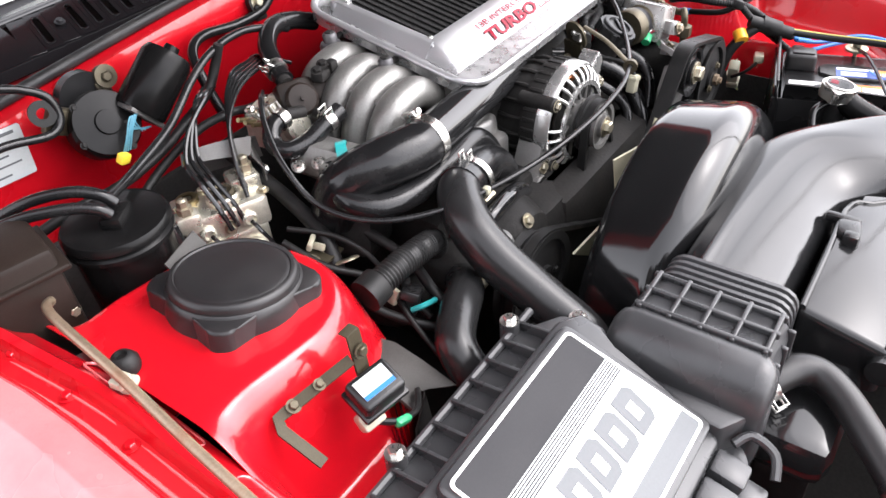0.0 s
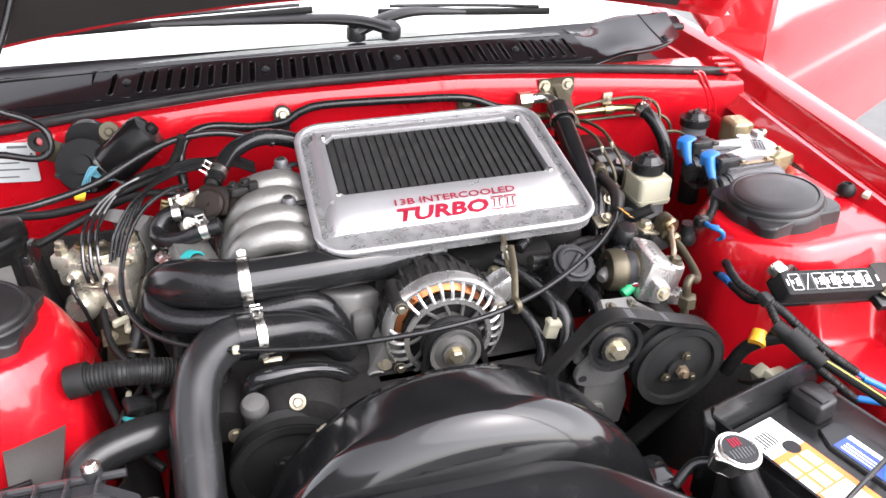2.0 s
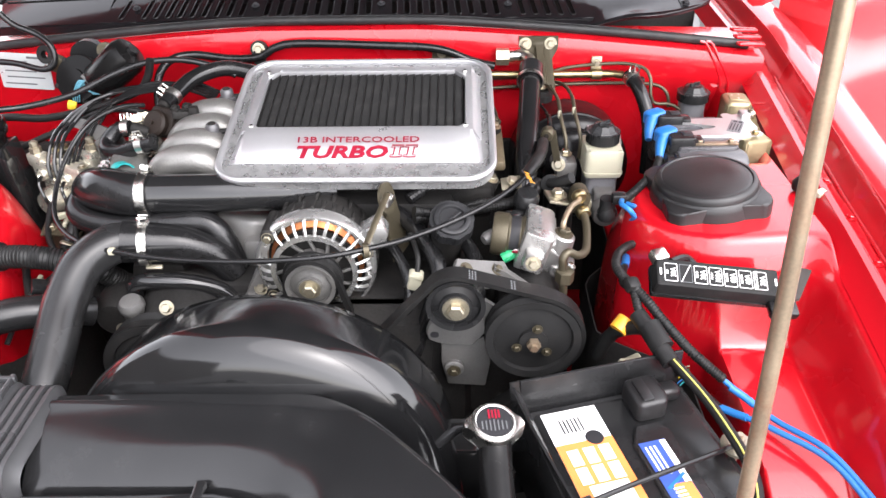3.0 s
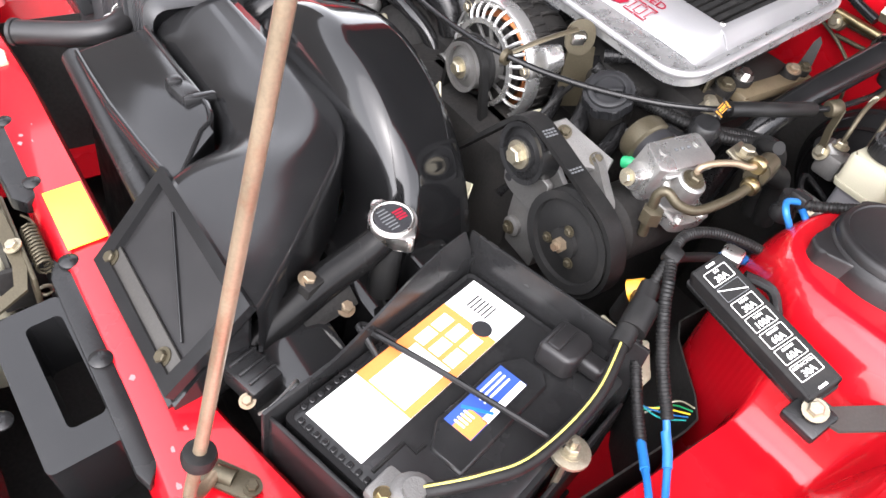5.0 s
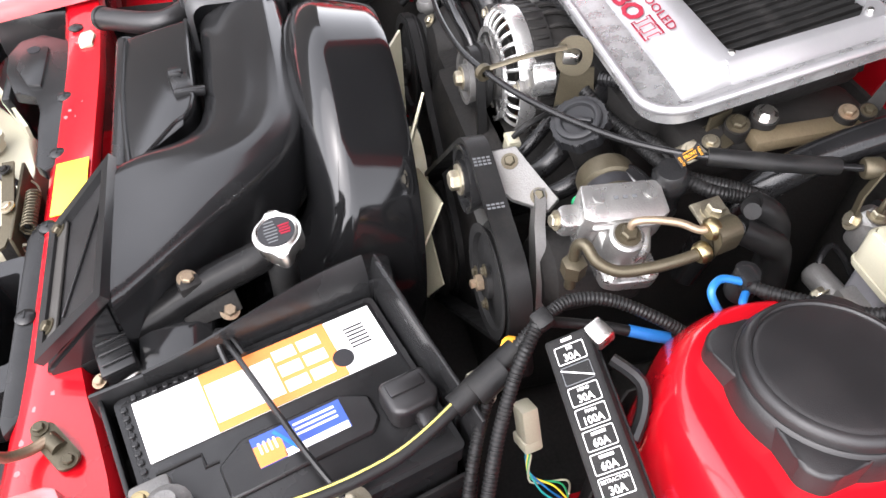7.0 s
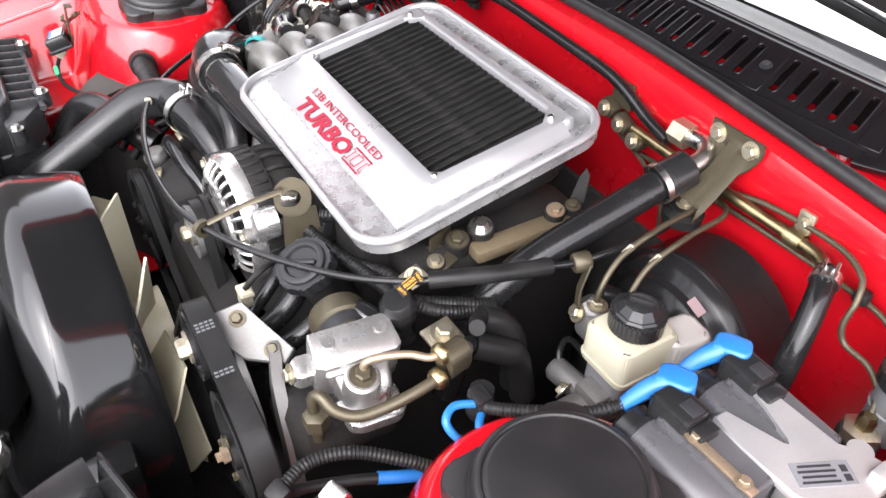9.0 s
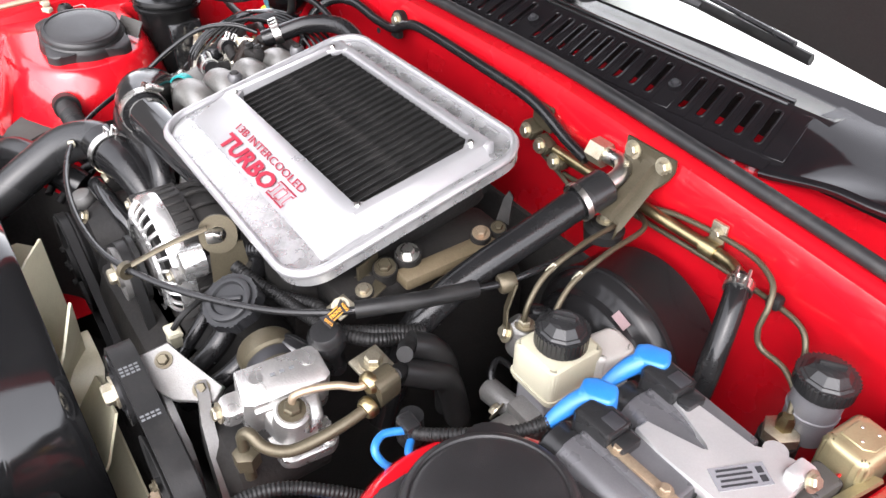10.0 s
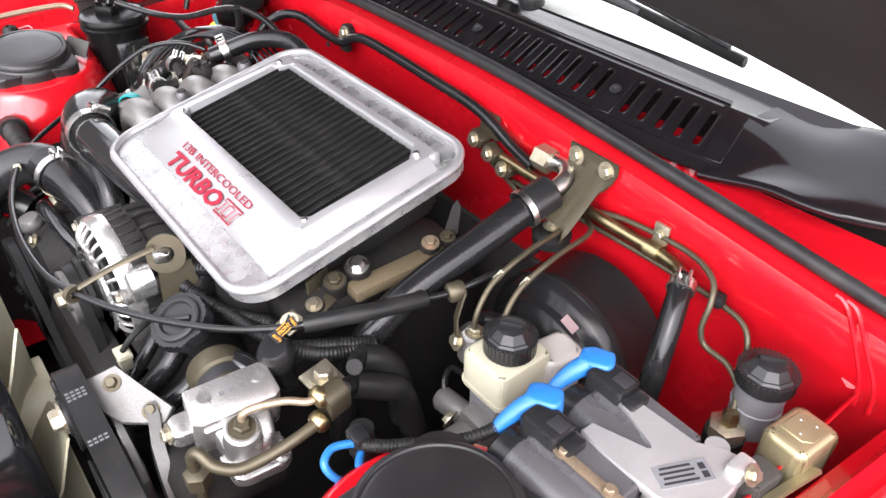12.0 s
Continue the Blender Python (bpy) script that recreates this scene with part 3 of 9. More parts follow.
part("inner_trough", thick(strip_bm(lambda x: [(x, cowl_y(x) - 0.024, cowl_z(x) - 0.062), (x, cowl_y(x) + 0.054, cowl_z(x) - 0.036)], [-0.6 + 0.06 * k for k in range(17)]), 0.002), RED, cowl, "red metal trough under the slots")
slots = [-0.38 + 0.0201 * k for k in range(39)]
closed = (2, 12, 22, 32)
slope = math.degrees(math.atan2(0.0235, 0.056))
SLOT = rounded(0.0088, 0.047, 0.0043, 6)
def slot_panel(x, w, pierced):
    """One bay of the cowl panel, with or without its capsule-shaped air slot."""
    m = pose(x, cowl_y(x) + 0.0085, cowl_z(x) - 0.0012, slope, 0, math.degrees(math.atan(0.60 * x)))
    if pierced:
        part("slot_panel", xf(ring_plate_bm(rounded(w, 0.062, 0.0004, 6), SLOT, -0.002, 0.002), m), COWLBLACK, cowl)
        part("slot_rim", xf(tube_bm([(u, v, 0.0024) for u, v in SLOT], 0.0011, 6, 1, False, True), m), COWLBLACK, cowl)
    else:
        part("slot_panel", xf(box_bm((w, 0.062, 0.004), 0.0004, 1), m), COWLBLACK, cowl)
for k, x0 in enumerate(slots):
    slot_panel(x0, 0.0206, k not in closed and 0 < k < 38)
    if k in closed:
        bolt((x0, cowl_y(x0) + 0.006, cowl_z(x0) + 0.003), (0, -0.3, 1), cowl, 0.0042, INK)
for dy, dz, rad_ in ((0.040, 0.0130, 0.0024), (0.052, 0.0125, 0.0020)):
    part("moulded_ridge", tube_bm([(x, cowl_y(x) + dy, cowl_z(x) + dz) for x in [-0.60 + 0.06 * k for k in range(17)]], rad_, 8, 3), GLOSS, cowl)

# windscreen, its rubber edge and the dark cabin behind
screen = thing("windscreen", "sloping windscreen glass with a black lower edge", "windscreen", (0, 0.5, 0.94), kind="structure")
def glass_point(x, s):
    return (x, cowl_y(x) * 0.6 + 0.245 + s * 0.74, 0.912 - 0.03 * x * x + s * 0.375)
part("pane", strip_bm(lambda x: [glass_point(x, s) for s in (0.0, 0.1, 0.3, 0.6, 1.0)], [-0.64 + 0.04 * k for k in range(33)]), GLASS, screen).visible_shadow = False
part("glass_edge", tube_bm([glass_point(x, -0.008) for x in [-0.64 + 0.08 * k for k in range(17)]], 0.007, 8, 3), SEAL, screen)
part("black_band", strip_bm(lambda x: [(glass_point(x, s)[0], glass_point(x, s)[1], glass_point(x, s)[2] + 0.002) for s in (0.0, 0.012, 0.026)], [-0.64 + 0.04 * k for k in range(33)]), COWLBLACK, screen, "black printed edge of the glass")
part("tint_line", tube_bm([glass_point(x, 0.022) for x in [-0.64 + 0.08 * k for k in range(17)]], 0.0014, 6, 3), TINT, screen)
solo("dashboard", at(box_bm((1.3, 0.9, 0.25), 0.03), 0, 1.12, 0.80), DARK, "black dashboard behind the windscreen", "dashboard", kind="structure")
# added white panel: gives the glass its bright sky reflection
sky_panel = thing("sunshade", "white panel added behind the windscreen for reflected sky", "sunshade", (0, 0.62, 0.94))
part("panel", thick(strip_bm(lambda x: [(x, cowl_y(x) * 0.6 + 0.262, 0.912 - 0.03 * x * x), (x, cowl_y(x) * 0.6 + 0.36, 0.953 - 0.03 * x * x), (x, cowl_y(x) * 0.6 + 0.60, 1.070 - 0.03 * x * x)], [-0.60 + 0.05 * k for k in range(25)]), 0.003), WHITE, sky_panel)
solo("cabin_shell", at(box_bm((1.36, 0.05, 0.6), 0.02), 0, 1.75, 1.0), DARK, "dark cabin interior behind the dashboard", "car interior", kind="structure")
for side in (-1, 1):
    part("windscreen_pillar", tube_bm([(side * 0.70, 0.50, 0.90), (side * 0.66, 0.80, 1.08), (side * 0.60, 1.25, 1.29)], 0.028, 10, 6), RED_CLEAN, body, "red windscreen pillar")
part("roof", thick(strip_bm(lambda x: [(x, 1.25, 1.30 - 0.05 * x * x), (x, 1.6, 1.335 - 0.06 * x * x), (x, 2.4, 1.25 - 0.06 * x * x)], [-0.6 + 0.1 * k for k in range(13)]), 0.004), RED_CLEAN, body)
part("door", at(box_bm((0.06, 1.3, 0.6), 0.02), -0.81, 1.25, 0.58), RED_CLEAN, body)
# the driver's door stands open
OPEN_DOOR = pose(0.845, 0.535, 0.0, 0, 0, math.degrees(math.atan(0.585)))
def door_skin(u):
    e = 0.012 * smooth(0.0, 0.05, u) * smooth(1.42, 1.36, u)
    return [(u, 0.05, 0.46), (u, 0.020 - e, 0.47), (u, 0.006 - e, 0.60), (u, -0.006 - e, 0.735), (u, 0.002 - e, 0.745), (u, 0.004 - e, 0.85), (u, 0.020 - e, 0.945), (u, 0.050, 0.97), (u, 0.10, 0.97)]
open_door = part("open_door", thick(xf(strip_bm(door_skin, [0.0, 0.01, 0.03, 0.06] + [0.1 * k for k in range(1, 14)] + [1.36, 1.40, 1.42]), OPEN_DOOR), 0.004), RED_CLEAN, body, "red driver's door standing open", 50)
part("door_jamb", xf(box_bm((0.030, 0.115, 0.50), 0.008), OPEN_DOOR @ pose(0.012, 0.062, 0.715)), RED_CLEAN, body)
part("door_trim", xf(box_bm((1.24, 0.03, 0.46), 0.01), OPEN_DOOR @ pose(0.77, 0.095, 0.70)), DARK, body, "black inner door trim")

# out of view: added so the duct and shroud reflect something dark
solo("unseen_wall_west", at(box_bm((0.2, 7.6, 2.7), 0.01), -3.1, -3.6, 1.35), UNSEEN_WALL, "unseen dark weathered wall added to darken reflections", "wall", kind="structure")

# wipers
def wiper(pivot, elbow, tip, tail):
    w = thing("wiper", "black windscreen wiper arm and blade at rest", "wiper", pivot, "windscreen wipers")
    part("arm", tube_bm([pivot, elbow, tip], [0.017, 0.014, 0.007], 12, 8, flat=0.6), CAP, w)
    part("pivot_cap", xf(lathe_bm([(0.016, -0.012), (0.016, 0.004), (0.011, 0.010), (0, 0.011)], 20), along(pivot, (0, -0.3, 1))), PLASTIC, w)
    part("blade", tube_bm([tail, tip, [2 * a - b for a, b in zip(tip, tail)]], 0.004, 6, 6, flat=1.6), RUBBER, w)
    part("blade_spine", tube_bm([[a + b for a, b in zip(tail, (0.02, 0, 0.009))], [a + b for a, b in zip(tip, (0, 0, 0.011))], [2 * a - b + c for a, b, c in zip(tip, tail, (-0.02, 0, 0.009))]], 0.003, 6, 6), PLASTIC, w)


wiper((0.07, 0.475, 0.945), (-0.02, 0.497, 0.962), (-0.30, 0.53, 0.965), (-0.55, 0.545, 0.955))
wiper((0.015, 0.492, 0.942), (0.10, 0.508, 0.962), (0.206, 0.512, 0.956), (0.06, 0.532, 0.960))

# the raised hood on its stay
hood = thing("hood", "raised red hood with a dark felt liner", "car hood", (0, 0.40, 0.93))
tilt = pose(0, 0.480, 1.000, 180 - 48)
def hood_sheet(w0, w1, l0, l1, z, n=12):
    def row(s):
        pts = []
        for k in range(13):
            x = (w0 + (w1 - w0) * s) * (k / 6 - 1)
            crown = (0.11 - 0.03 * s) * x * x
            pts.append((x, l0 + (l1 - l0) * s - 1.11 * crown * (1 - s), z + crown + 0.03 * s * s))
        return pts
    return strip_bm(row, [k / n for k in range(n + 1)])
part("outer_panel", thick(xf(hood_sheet(0.69, 0.62, 0, 1.14, 0), tilt), 0.0015), RED_CLEAN, hood)
part("inner_frame", thick(xf(hood_sheet(0.66, 0.59, 0.035, 1.12, 0.014), tilt), 0.0015), RED, hood)
part("liner", thick(xf(hood_sheet(0.56, 0.50, 0.045, 1.03, 0.026), tilt), 0.004), FELT, hood, "dark felt sound liner")

# slam panel over the radiator
def slam(x):
    b = 0.02 * smooth(0.2, 0.6, abs(x))
    rear = -0.515 - (b if x < 0 else 0) + 0.038 * smooth(0.20, 0.42, x)
    return [(x, rear + 0.012 * smooth(0.2, 0.4, x), 0.56), (x, rear + 0.004 * smooth(0.2, 0.4, x), 0.640), (x, rear, 0.650), (x, rear - 0.005, 0.657), (x, -0.540 - b, 0.6555), (x, -0.560 - b, 0.652), (x, -0.568 - b, 0.645), (x, -0.570 - b, 0.60)]
part("slam_panel", thick(strip_bm(slam, [-0.60 + 0.04 * k for k in range(31)]), 0.002), RED, body, "red slam panel over the radiator", 50)
solo("caution_sticker", at(joined(box_bm((0.085, 0.036, 0.0012), 0.0004)), 0.005, -0.540, 0.6575, 7), YELLOW, "yellow caution sticker on the slam panel", "sticker")
beam_y = lambda x: 0.042 * smooth(-0.10, 0.08, x)
part("front_crossbeam", thick(strip_bm(lambda x: [(x, -0.706 + beam_y(x), 0.54), (x, -0.710 + beam_y(x), 0.592), (x, -0.745 + beam_y(x), 0.592), (x, -0.758 + beam_y(x), 0.586), (x, -0.764, 0.53)], [-0.62 + 0.062 * k for k in range(21)]), 0.002), RED, body, "red front crossbeam")
for k in range(11):
    part("beam_rib", at(box_bm((0.016, 0.044, 0.012), 0.003), 0.06 + 0.035 * k, -0.734 + beam_y(0.06 + 0.035 * k), 0.596), RED, body)
for x in (-0.36, -0.22, -0.03):
    part("beam_hole", at(lathe_bm([(0.007, 0), (0.007, 0.0008)], 16), x, -0.732, 0.5925), INK, body)
nose_y = lambda x: -0.825 + 0.34 * x * x
part("grille_top", thick(strip_bm(lambda x: [(x, nose_y(x) + 0.062, 0.555), (x, nose_y(x) + 0.055, 0.572), (x, nose_y(x) + 0.036, 0.578), (x, nose_y(x) + 0.018, 0.574), (x, nose_y(x) + 0.012, 0.560)], [-0.70 + 0.07 * k for k in range(21)]), 0.002), PLASTIC, body, "black plastic strip behind the bumper")
part("bumper", thick(strip_bm(lambda x: [(x, nose_y(x) + 0.012, 0.574), (x, nose_y(x) + 0.006, 0.582), (x, nose_y(x) - 0.002, 0.578), (x, nose_y(x) - 0.018, 0.545), (x, nose_y(x) - 0.022, 0.45), (x, nose_y(x), 0.32), (x, nose_y(x) + 0.08, 0.24)], [-0.80 + 0.08 * k for k in range(21)]), 0.003), RED_CLEAN, body, "red front bumper")
for x in (-0.42, -0.30, -0.14):
    bolt((x, nose_y(x) + 0.036, 0.579), (0, 0, 1), body, 0.006, IRON)
part("seam_sealer", at(prism_bm([(-0.020, 0.006), (-0.008, 0.012), (0.004, 0.008), (0.018, 0.010), (0.020, -0.006), (0.004, -0.010), (-0.014, -0.008)], 0, 0.004, 0.0015, 1), -0.290, -0.540, 0.656), CREAM, body, "cream blob of old sealer")
for side in (-1, 1):
    lamp = thing("headlamp_lid", "closed red pop-up headlamp lid", "headlamp lid", (side * 0.5, -0.6, 0.6), "pop-up headlamps")
    # lid takes the pale red, with sky glare in its colour
    part("lid", at(prism_bm(rounded(0.26, 0.20, 0.012, 2), 0, 0.03, 0.003, 2), side * 0.51, -0.602, 0.655, 9, 0, 0), GLARE_CHIP_RED, lamp)
    part("lamp_pod", at(box_bm((0.22, 0.17, 0.12), 0.02), side * 0.51, -0.602, 0.585), PLASTIC, lamp)
solo("underbody_shield", at(box_bm((1.2, 1.25, 0.01)), 0, -0.20, 0.30), DARK, "dark undertray below the engine", "undertray", kind="structure")

chips = random.Random(5)
for k in range(26):
    x, y = chips.uniform(-0.5, 0.5), chips.uniform(-0.557, -0.524)
    part("paint_chip", at(prism_bm([(0.0035 * math.cos(a) * chips.uniform(0.5, 1.2), 0.0028 * math.sin(a) * chips.uniform(0.5, 1.2)) for a in (0, 1, 2.1, 3.1, 4.2, 5.2)], 0, 0.0004), x, y - 0.02 * smooth(0.2, 0.6, abs(x)), 0.6572 + 0.12 * (y + 0.52)), GLARE_CHIP_RED, body)


# ---- the intercooler on top of the engine ----
cooler = thing("intercooler", "top-mounted intercooler with silver cover and dark fin core", "intercooler", (0.056, 0.125, 0.80))
IC = pose(0.056, 0.1284, 0.844, 12.2)
FW, FL_ = 0.343, 0.264
outer, inner = rounded(FW, FL_, 0.036, 8), rounded(0.276, 0.150, 0.01, 8, -0.001, 0.020)
part("flange", xf(ring_plate_bm(outer, inner, -0.003, 0.0), IC), FLANGE, cooler, "stained bare aluminium flange")
part("flange_rim", xf(tube_bm([(x, y, 0.0025) for x, y in outer], 0.0046, 10, 1, False, True), IC), PLATE, cooler)
part("flange_skirt", xf(ring_plate_bm(rounded(FW + 0.002, FL_ + 0.002, 0.036, 8), rounded(FW - 0.002, FL_ - 0.002, 0.036, 8), -0.012, 0.0), IC), FLANGE, cooler)
# raised shroud round the core: two sides, a back and a sloping front
def frame_side(s):
    return lambda y: [(s * 0.1590, y, -0.001), (s * 0.1570, y, 0.002), (s * 0.1480, y, 0.0110 + 0.005 * (0.09 - y) / 0.14), (s * 0.1455, y, 0.0125 + 0.005 * (0.09 - y) / 0.14), (s * 0.1375, y, 0.0125 + 0.005 * (0.09 - y) / 0.14), (s * 0.1360, y, 0.003)]
for s in (-1, 1):
    part("side_rail", thick(xf(strip_bm(frame_side(s), [-0.052 + 0.0146 * k for k in range(11)]), IC), 0.001), PLATE, cooler)
part("back_rail", xf(prism_bm(rounded(0.300, 0.013, 0.004, 3, 0, 0.0995), -0.002, 0.0125, 0.004), IC), PLATE, cooler)
front = [(-0.098, 0.001), (-0.094, 0.006), (-0.060, 0.0165), (-0.050, 0.0185), (-0.044, 0.017), (-0.043, -0.004)]
part("front_panel", thick(xf(strip_bm(lambda x: [(x * (1 - 0.003 * k), y, z * (0.04 + 0.96 * smooth(0.159, 0.143, abs(x)))) for k, (y, z) in enumerate(front)], [-0.159, -0.156, -0.153, -0.150, -0.147, -0.143, -0.1, -0.05, 0, 0.05, 0.1, 0.143, 0.147, 0.150, 0.153, 0.156, 0.159]), IC), 0.001), PLATE, cooler, "silver cover with red lettering")
face = IC @ pose(0, -0.094, 0.0073, math.degrees(math.atan2(0.0105, 0.034)))
lettering(cooler, "TURBO", 0.0248, face @ pose(-0.0775, -0.0008, 0.0004), LETTER, "red_lettering", 1.42, 0.2, bold=0.0009)
for k in range(2):
    x0 = 0.0425 + 0.0172 * k
    shape = [(0, 0), (0.015, 0), (0.0155, 0.003), (0.0115, 0.003), (0.0135, 0.0145), (0.0175, 0.0145), (0.018, 0.0175), (0.003, 0.0175), (0.0025, 0.0145), (0.0065, 0.0145), (0.0045, 0.003), (0.0005, 0.003)]
    part("numeral_outline", xf(tube_bm([(x, y, 0) for x, y in shape], 0.0009, 4, 1, False, True, flat=0.6), face @ pose(x0, -0.0006, 0.0010)), LETTER, cooler)
lettering(cooler, "13B INTERCOOLED", 0.0121, face @ pose(-0.0775, 0.0222, 0.0004), LETTER, "red_lettering", 1.50, bold=0.00005)
for x, y in ((-0.138, 0.087), (0.137, 0.087), (-0.138, -0.043), (0.137, -0.043)):
    sx, sy = (1 if x > 0 else -1), (1 if y > 0 else -1)
    part("corner_tab", xf(prism_bm([(sx * 0.010, sy * 0.012), (-sx * 0.018, sy * 0.012), (-sx * 0.012, sy * 0.004), (sx * 0.002, -sy * 0.012), (sx * 0.010, -sy * 0.018)][::-sx * sy], 0.006, 0.0128 + 0.003 * (y < 0), 0.001, 1), IC @ pose(x, y, 0)), PLATE, cooler)
    bolt(IC @ Vector((x, y, 0.0130 + 0.003 * (y < 0))), IC.to_3x3() @ Vector((0, 0, 1)), cooler, 0.0035, STEEL, False, "screw")
part("core_bed", xf(box_bm((0.276, 0.148, 0.06)), IC @ pose(-0.001, 0.024, -0.0265)), FIN, cooler, "dark soot-black fin bed")
for k in range(25):
    part("core_tube", xf(box_bm((0.0013, 0.134, 0.005), 0.0004, 1), IC @ pose(-0.135 + 0.2715 * k / 24 * 0.99, 0.0235, 0.0068)), FIN, cooler)
fins = bmesh.new()
for k in range(24):
    x = -0.1294 + 0.0112 * k
    for j in range(58):
        y = -0.047 + 0.0025 * j
        t = (x - 0.0044, y), (x + 0.0044, y + 0.0012)
        vs = [fins.verts.new((t[0][0], t[0][1], 0.0050)), fins.verts.new((t[1][0], t[0][1], 0.0060)), fins.verts.new((t[1][0], t[1][1], 0.0073)), fins.verts.new((t[0][0], t[1][1], 0.0064))]
        fins.faces.new(vs)
tagged(part("fin_pack", xf(fins, IC), FIN, cooler), kind="stuff")
part("cooler_tank", xf(box_bm((0.28, 0.20, 0.05), 0.015), IC @ pose(0, 0.0, -0.045)), IRON, cooler)

# ---- engine ----
engine = thing("engine", "dark rotary engine block with cast housings", "engine", (0, 0.0, 0.25))
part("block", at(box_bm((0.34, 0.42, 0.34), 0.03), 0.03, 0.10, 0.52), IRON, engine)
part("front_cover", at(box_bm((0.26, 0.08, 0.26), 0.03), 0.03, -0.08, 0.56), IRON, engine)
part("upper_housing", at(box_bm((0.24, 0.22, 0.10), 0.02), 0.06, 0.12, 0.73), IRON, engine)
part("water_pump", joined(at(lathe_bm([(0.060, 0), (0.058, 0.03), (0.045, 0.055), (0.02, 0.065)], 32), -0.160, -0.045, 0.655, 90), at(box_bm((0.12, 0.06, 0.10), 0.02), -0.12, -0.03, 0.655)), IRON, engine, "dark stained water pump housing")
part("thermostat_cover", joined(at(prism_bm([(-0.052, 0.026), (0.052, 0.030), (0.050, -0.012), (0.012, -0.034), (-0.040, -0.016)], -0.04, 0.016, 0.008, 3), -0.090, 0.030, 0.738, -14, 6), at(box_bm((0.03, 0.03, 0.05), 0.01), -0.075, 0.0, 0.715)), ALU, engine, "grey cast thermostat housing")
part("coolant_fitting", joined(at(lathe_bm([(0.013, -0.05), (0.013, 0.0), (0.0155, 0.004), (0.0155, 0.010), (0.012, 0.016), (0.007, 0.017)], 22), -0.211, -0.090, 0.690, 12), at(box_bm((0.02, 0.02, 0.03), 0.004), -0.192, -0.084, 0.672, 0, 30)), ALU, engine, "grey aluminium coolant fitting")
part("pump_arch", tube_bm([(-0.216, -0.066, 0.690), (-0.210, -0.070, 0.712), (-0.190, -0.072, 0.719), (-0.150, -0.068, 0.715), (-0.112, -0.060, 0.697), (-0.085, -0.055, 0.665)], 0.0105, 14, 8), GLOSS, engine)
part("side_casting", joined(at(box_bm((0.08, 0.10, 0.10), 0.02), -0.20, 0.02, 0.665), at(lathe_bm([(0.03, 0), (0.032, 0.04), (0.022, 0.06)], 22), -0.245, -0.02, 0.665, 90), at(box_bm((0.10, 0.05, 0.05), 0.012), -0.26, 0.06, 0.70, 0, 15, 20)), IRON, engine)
for p, d in (((-0.131, -0.062, 0.700), (-0.2, -1, 0.5)), ((-0.236, -0.082, 0.652), (0, -1, 0.3)), ((-0.165, -0.10, 0.70), (0, -1, 0.6)), ((-0.06, -0.06, 0.70), (0, -1, 0.4))):
    bolt(p, d, engine, 0.006, ZINC)
part("side_rail", at(box_bm((0.022, 0.13, 0.014), 0.004), 0.236, 0.165, 0.783), KHAKI, engine, "yellowed plenum mounting rail")
part("lower_plenum", at(box_bm((0.06, 0.20, 0.05), 0.012), 0.20, 0.14, 0.76), IRON, engine)
for p, r, m in (((0.223, 0.117, 0.801), 0.0075, STEEL), ((0.222, 0.092, 0.794), 0.0070, OLIVE), ((0.228, 0.065, 0.783), 0.0055, ZINC), ((0.236, 0.195, 0.800), 0.0060, ROD), ((0.238, 0.215, 0.800), 0.0050, OLIVE)):
    part("stud_boss", xf(lathe_bm([(r * 1.7, -0.016), (r * 1.75, -0.002), (r * 1.7, 0.0)], 16), along(p, (0.25, -0.2, 1))), IRON, engine)
    bolt(p, (0.25, -0.2, 1), engine, r, m)
part("rail_tab", xf(prism_bm([(-0.008, -0.010), (0.006, -0.010), (0.005, 0.018), (0.000, 0.024), (-0.004, 0.016)], -0.0012, 0.0012), pose(0.232, 0.228, 0.808, 70, 0, 30)), IRON, engine)
part("rail_bracket", joined(at(box_bm((0.030, 0.022, 0.003), 0.001), 0.222, 0.072, 0.781, 10, 12, 20), at(box_bm((0.003, 0.030, 0.028), 0.001), 0.210, 0.080, 0.786, 0, 0, 20)), OLIVE, engine)

# pulleys: axes along the car
def pulley(parent, x, y, z, r, w, mat, grooves=1, name="pulley", hub=0.35):
    prof = [(0, -0.002), (r * hub, -0.002), (r * hub, 0.003), (r * 0.82, 0.006), (r * 0.84, 0.001), (r, 0.0)]
    for g in range(grooves):
        a, b = w * g / grooves, w * (g + 1) / grooves
        prof += [(r, a + 0.001), (r * 0.9, (a + b) / 2), (r, b - 0.001)]
    prof += [(r, w), (0, w)]
    return part(name, at(lathe_bm(prof, 40, False), x, y, z, -90), mat, parent)


crank = thing("crank_pulley", "dark crank and water pump pulleys with belt", "pulley", (-0.05, -0.13, 0.5))
pulley(crank, -0.180, -0.130, 0.628, 0.066, 0.03, MATTE, 2, "pump_pulley")
pulley(crank, 0.03, -0.16, 0.50, 0.075, 0.04, IRON, 2, "crank_wheel")
for k in range(4):
    a = math.pi / 2 * k + 0.5
    bolt((-0.180 + 0.022 * math.cos(a), -0.133, 0.628 + 0.022 * math.sin(a)), (0, -1, 0), crank, 0.0045, IRON)


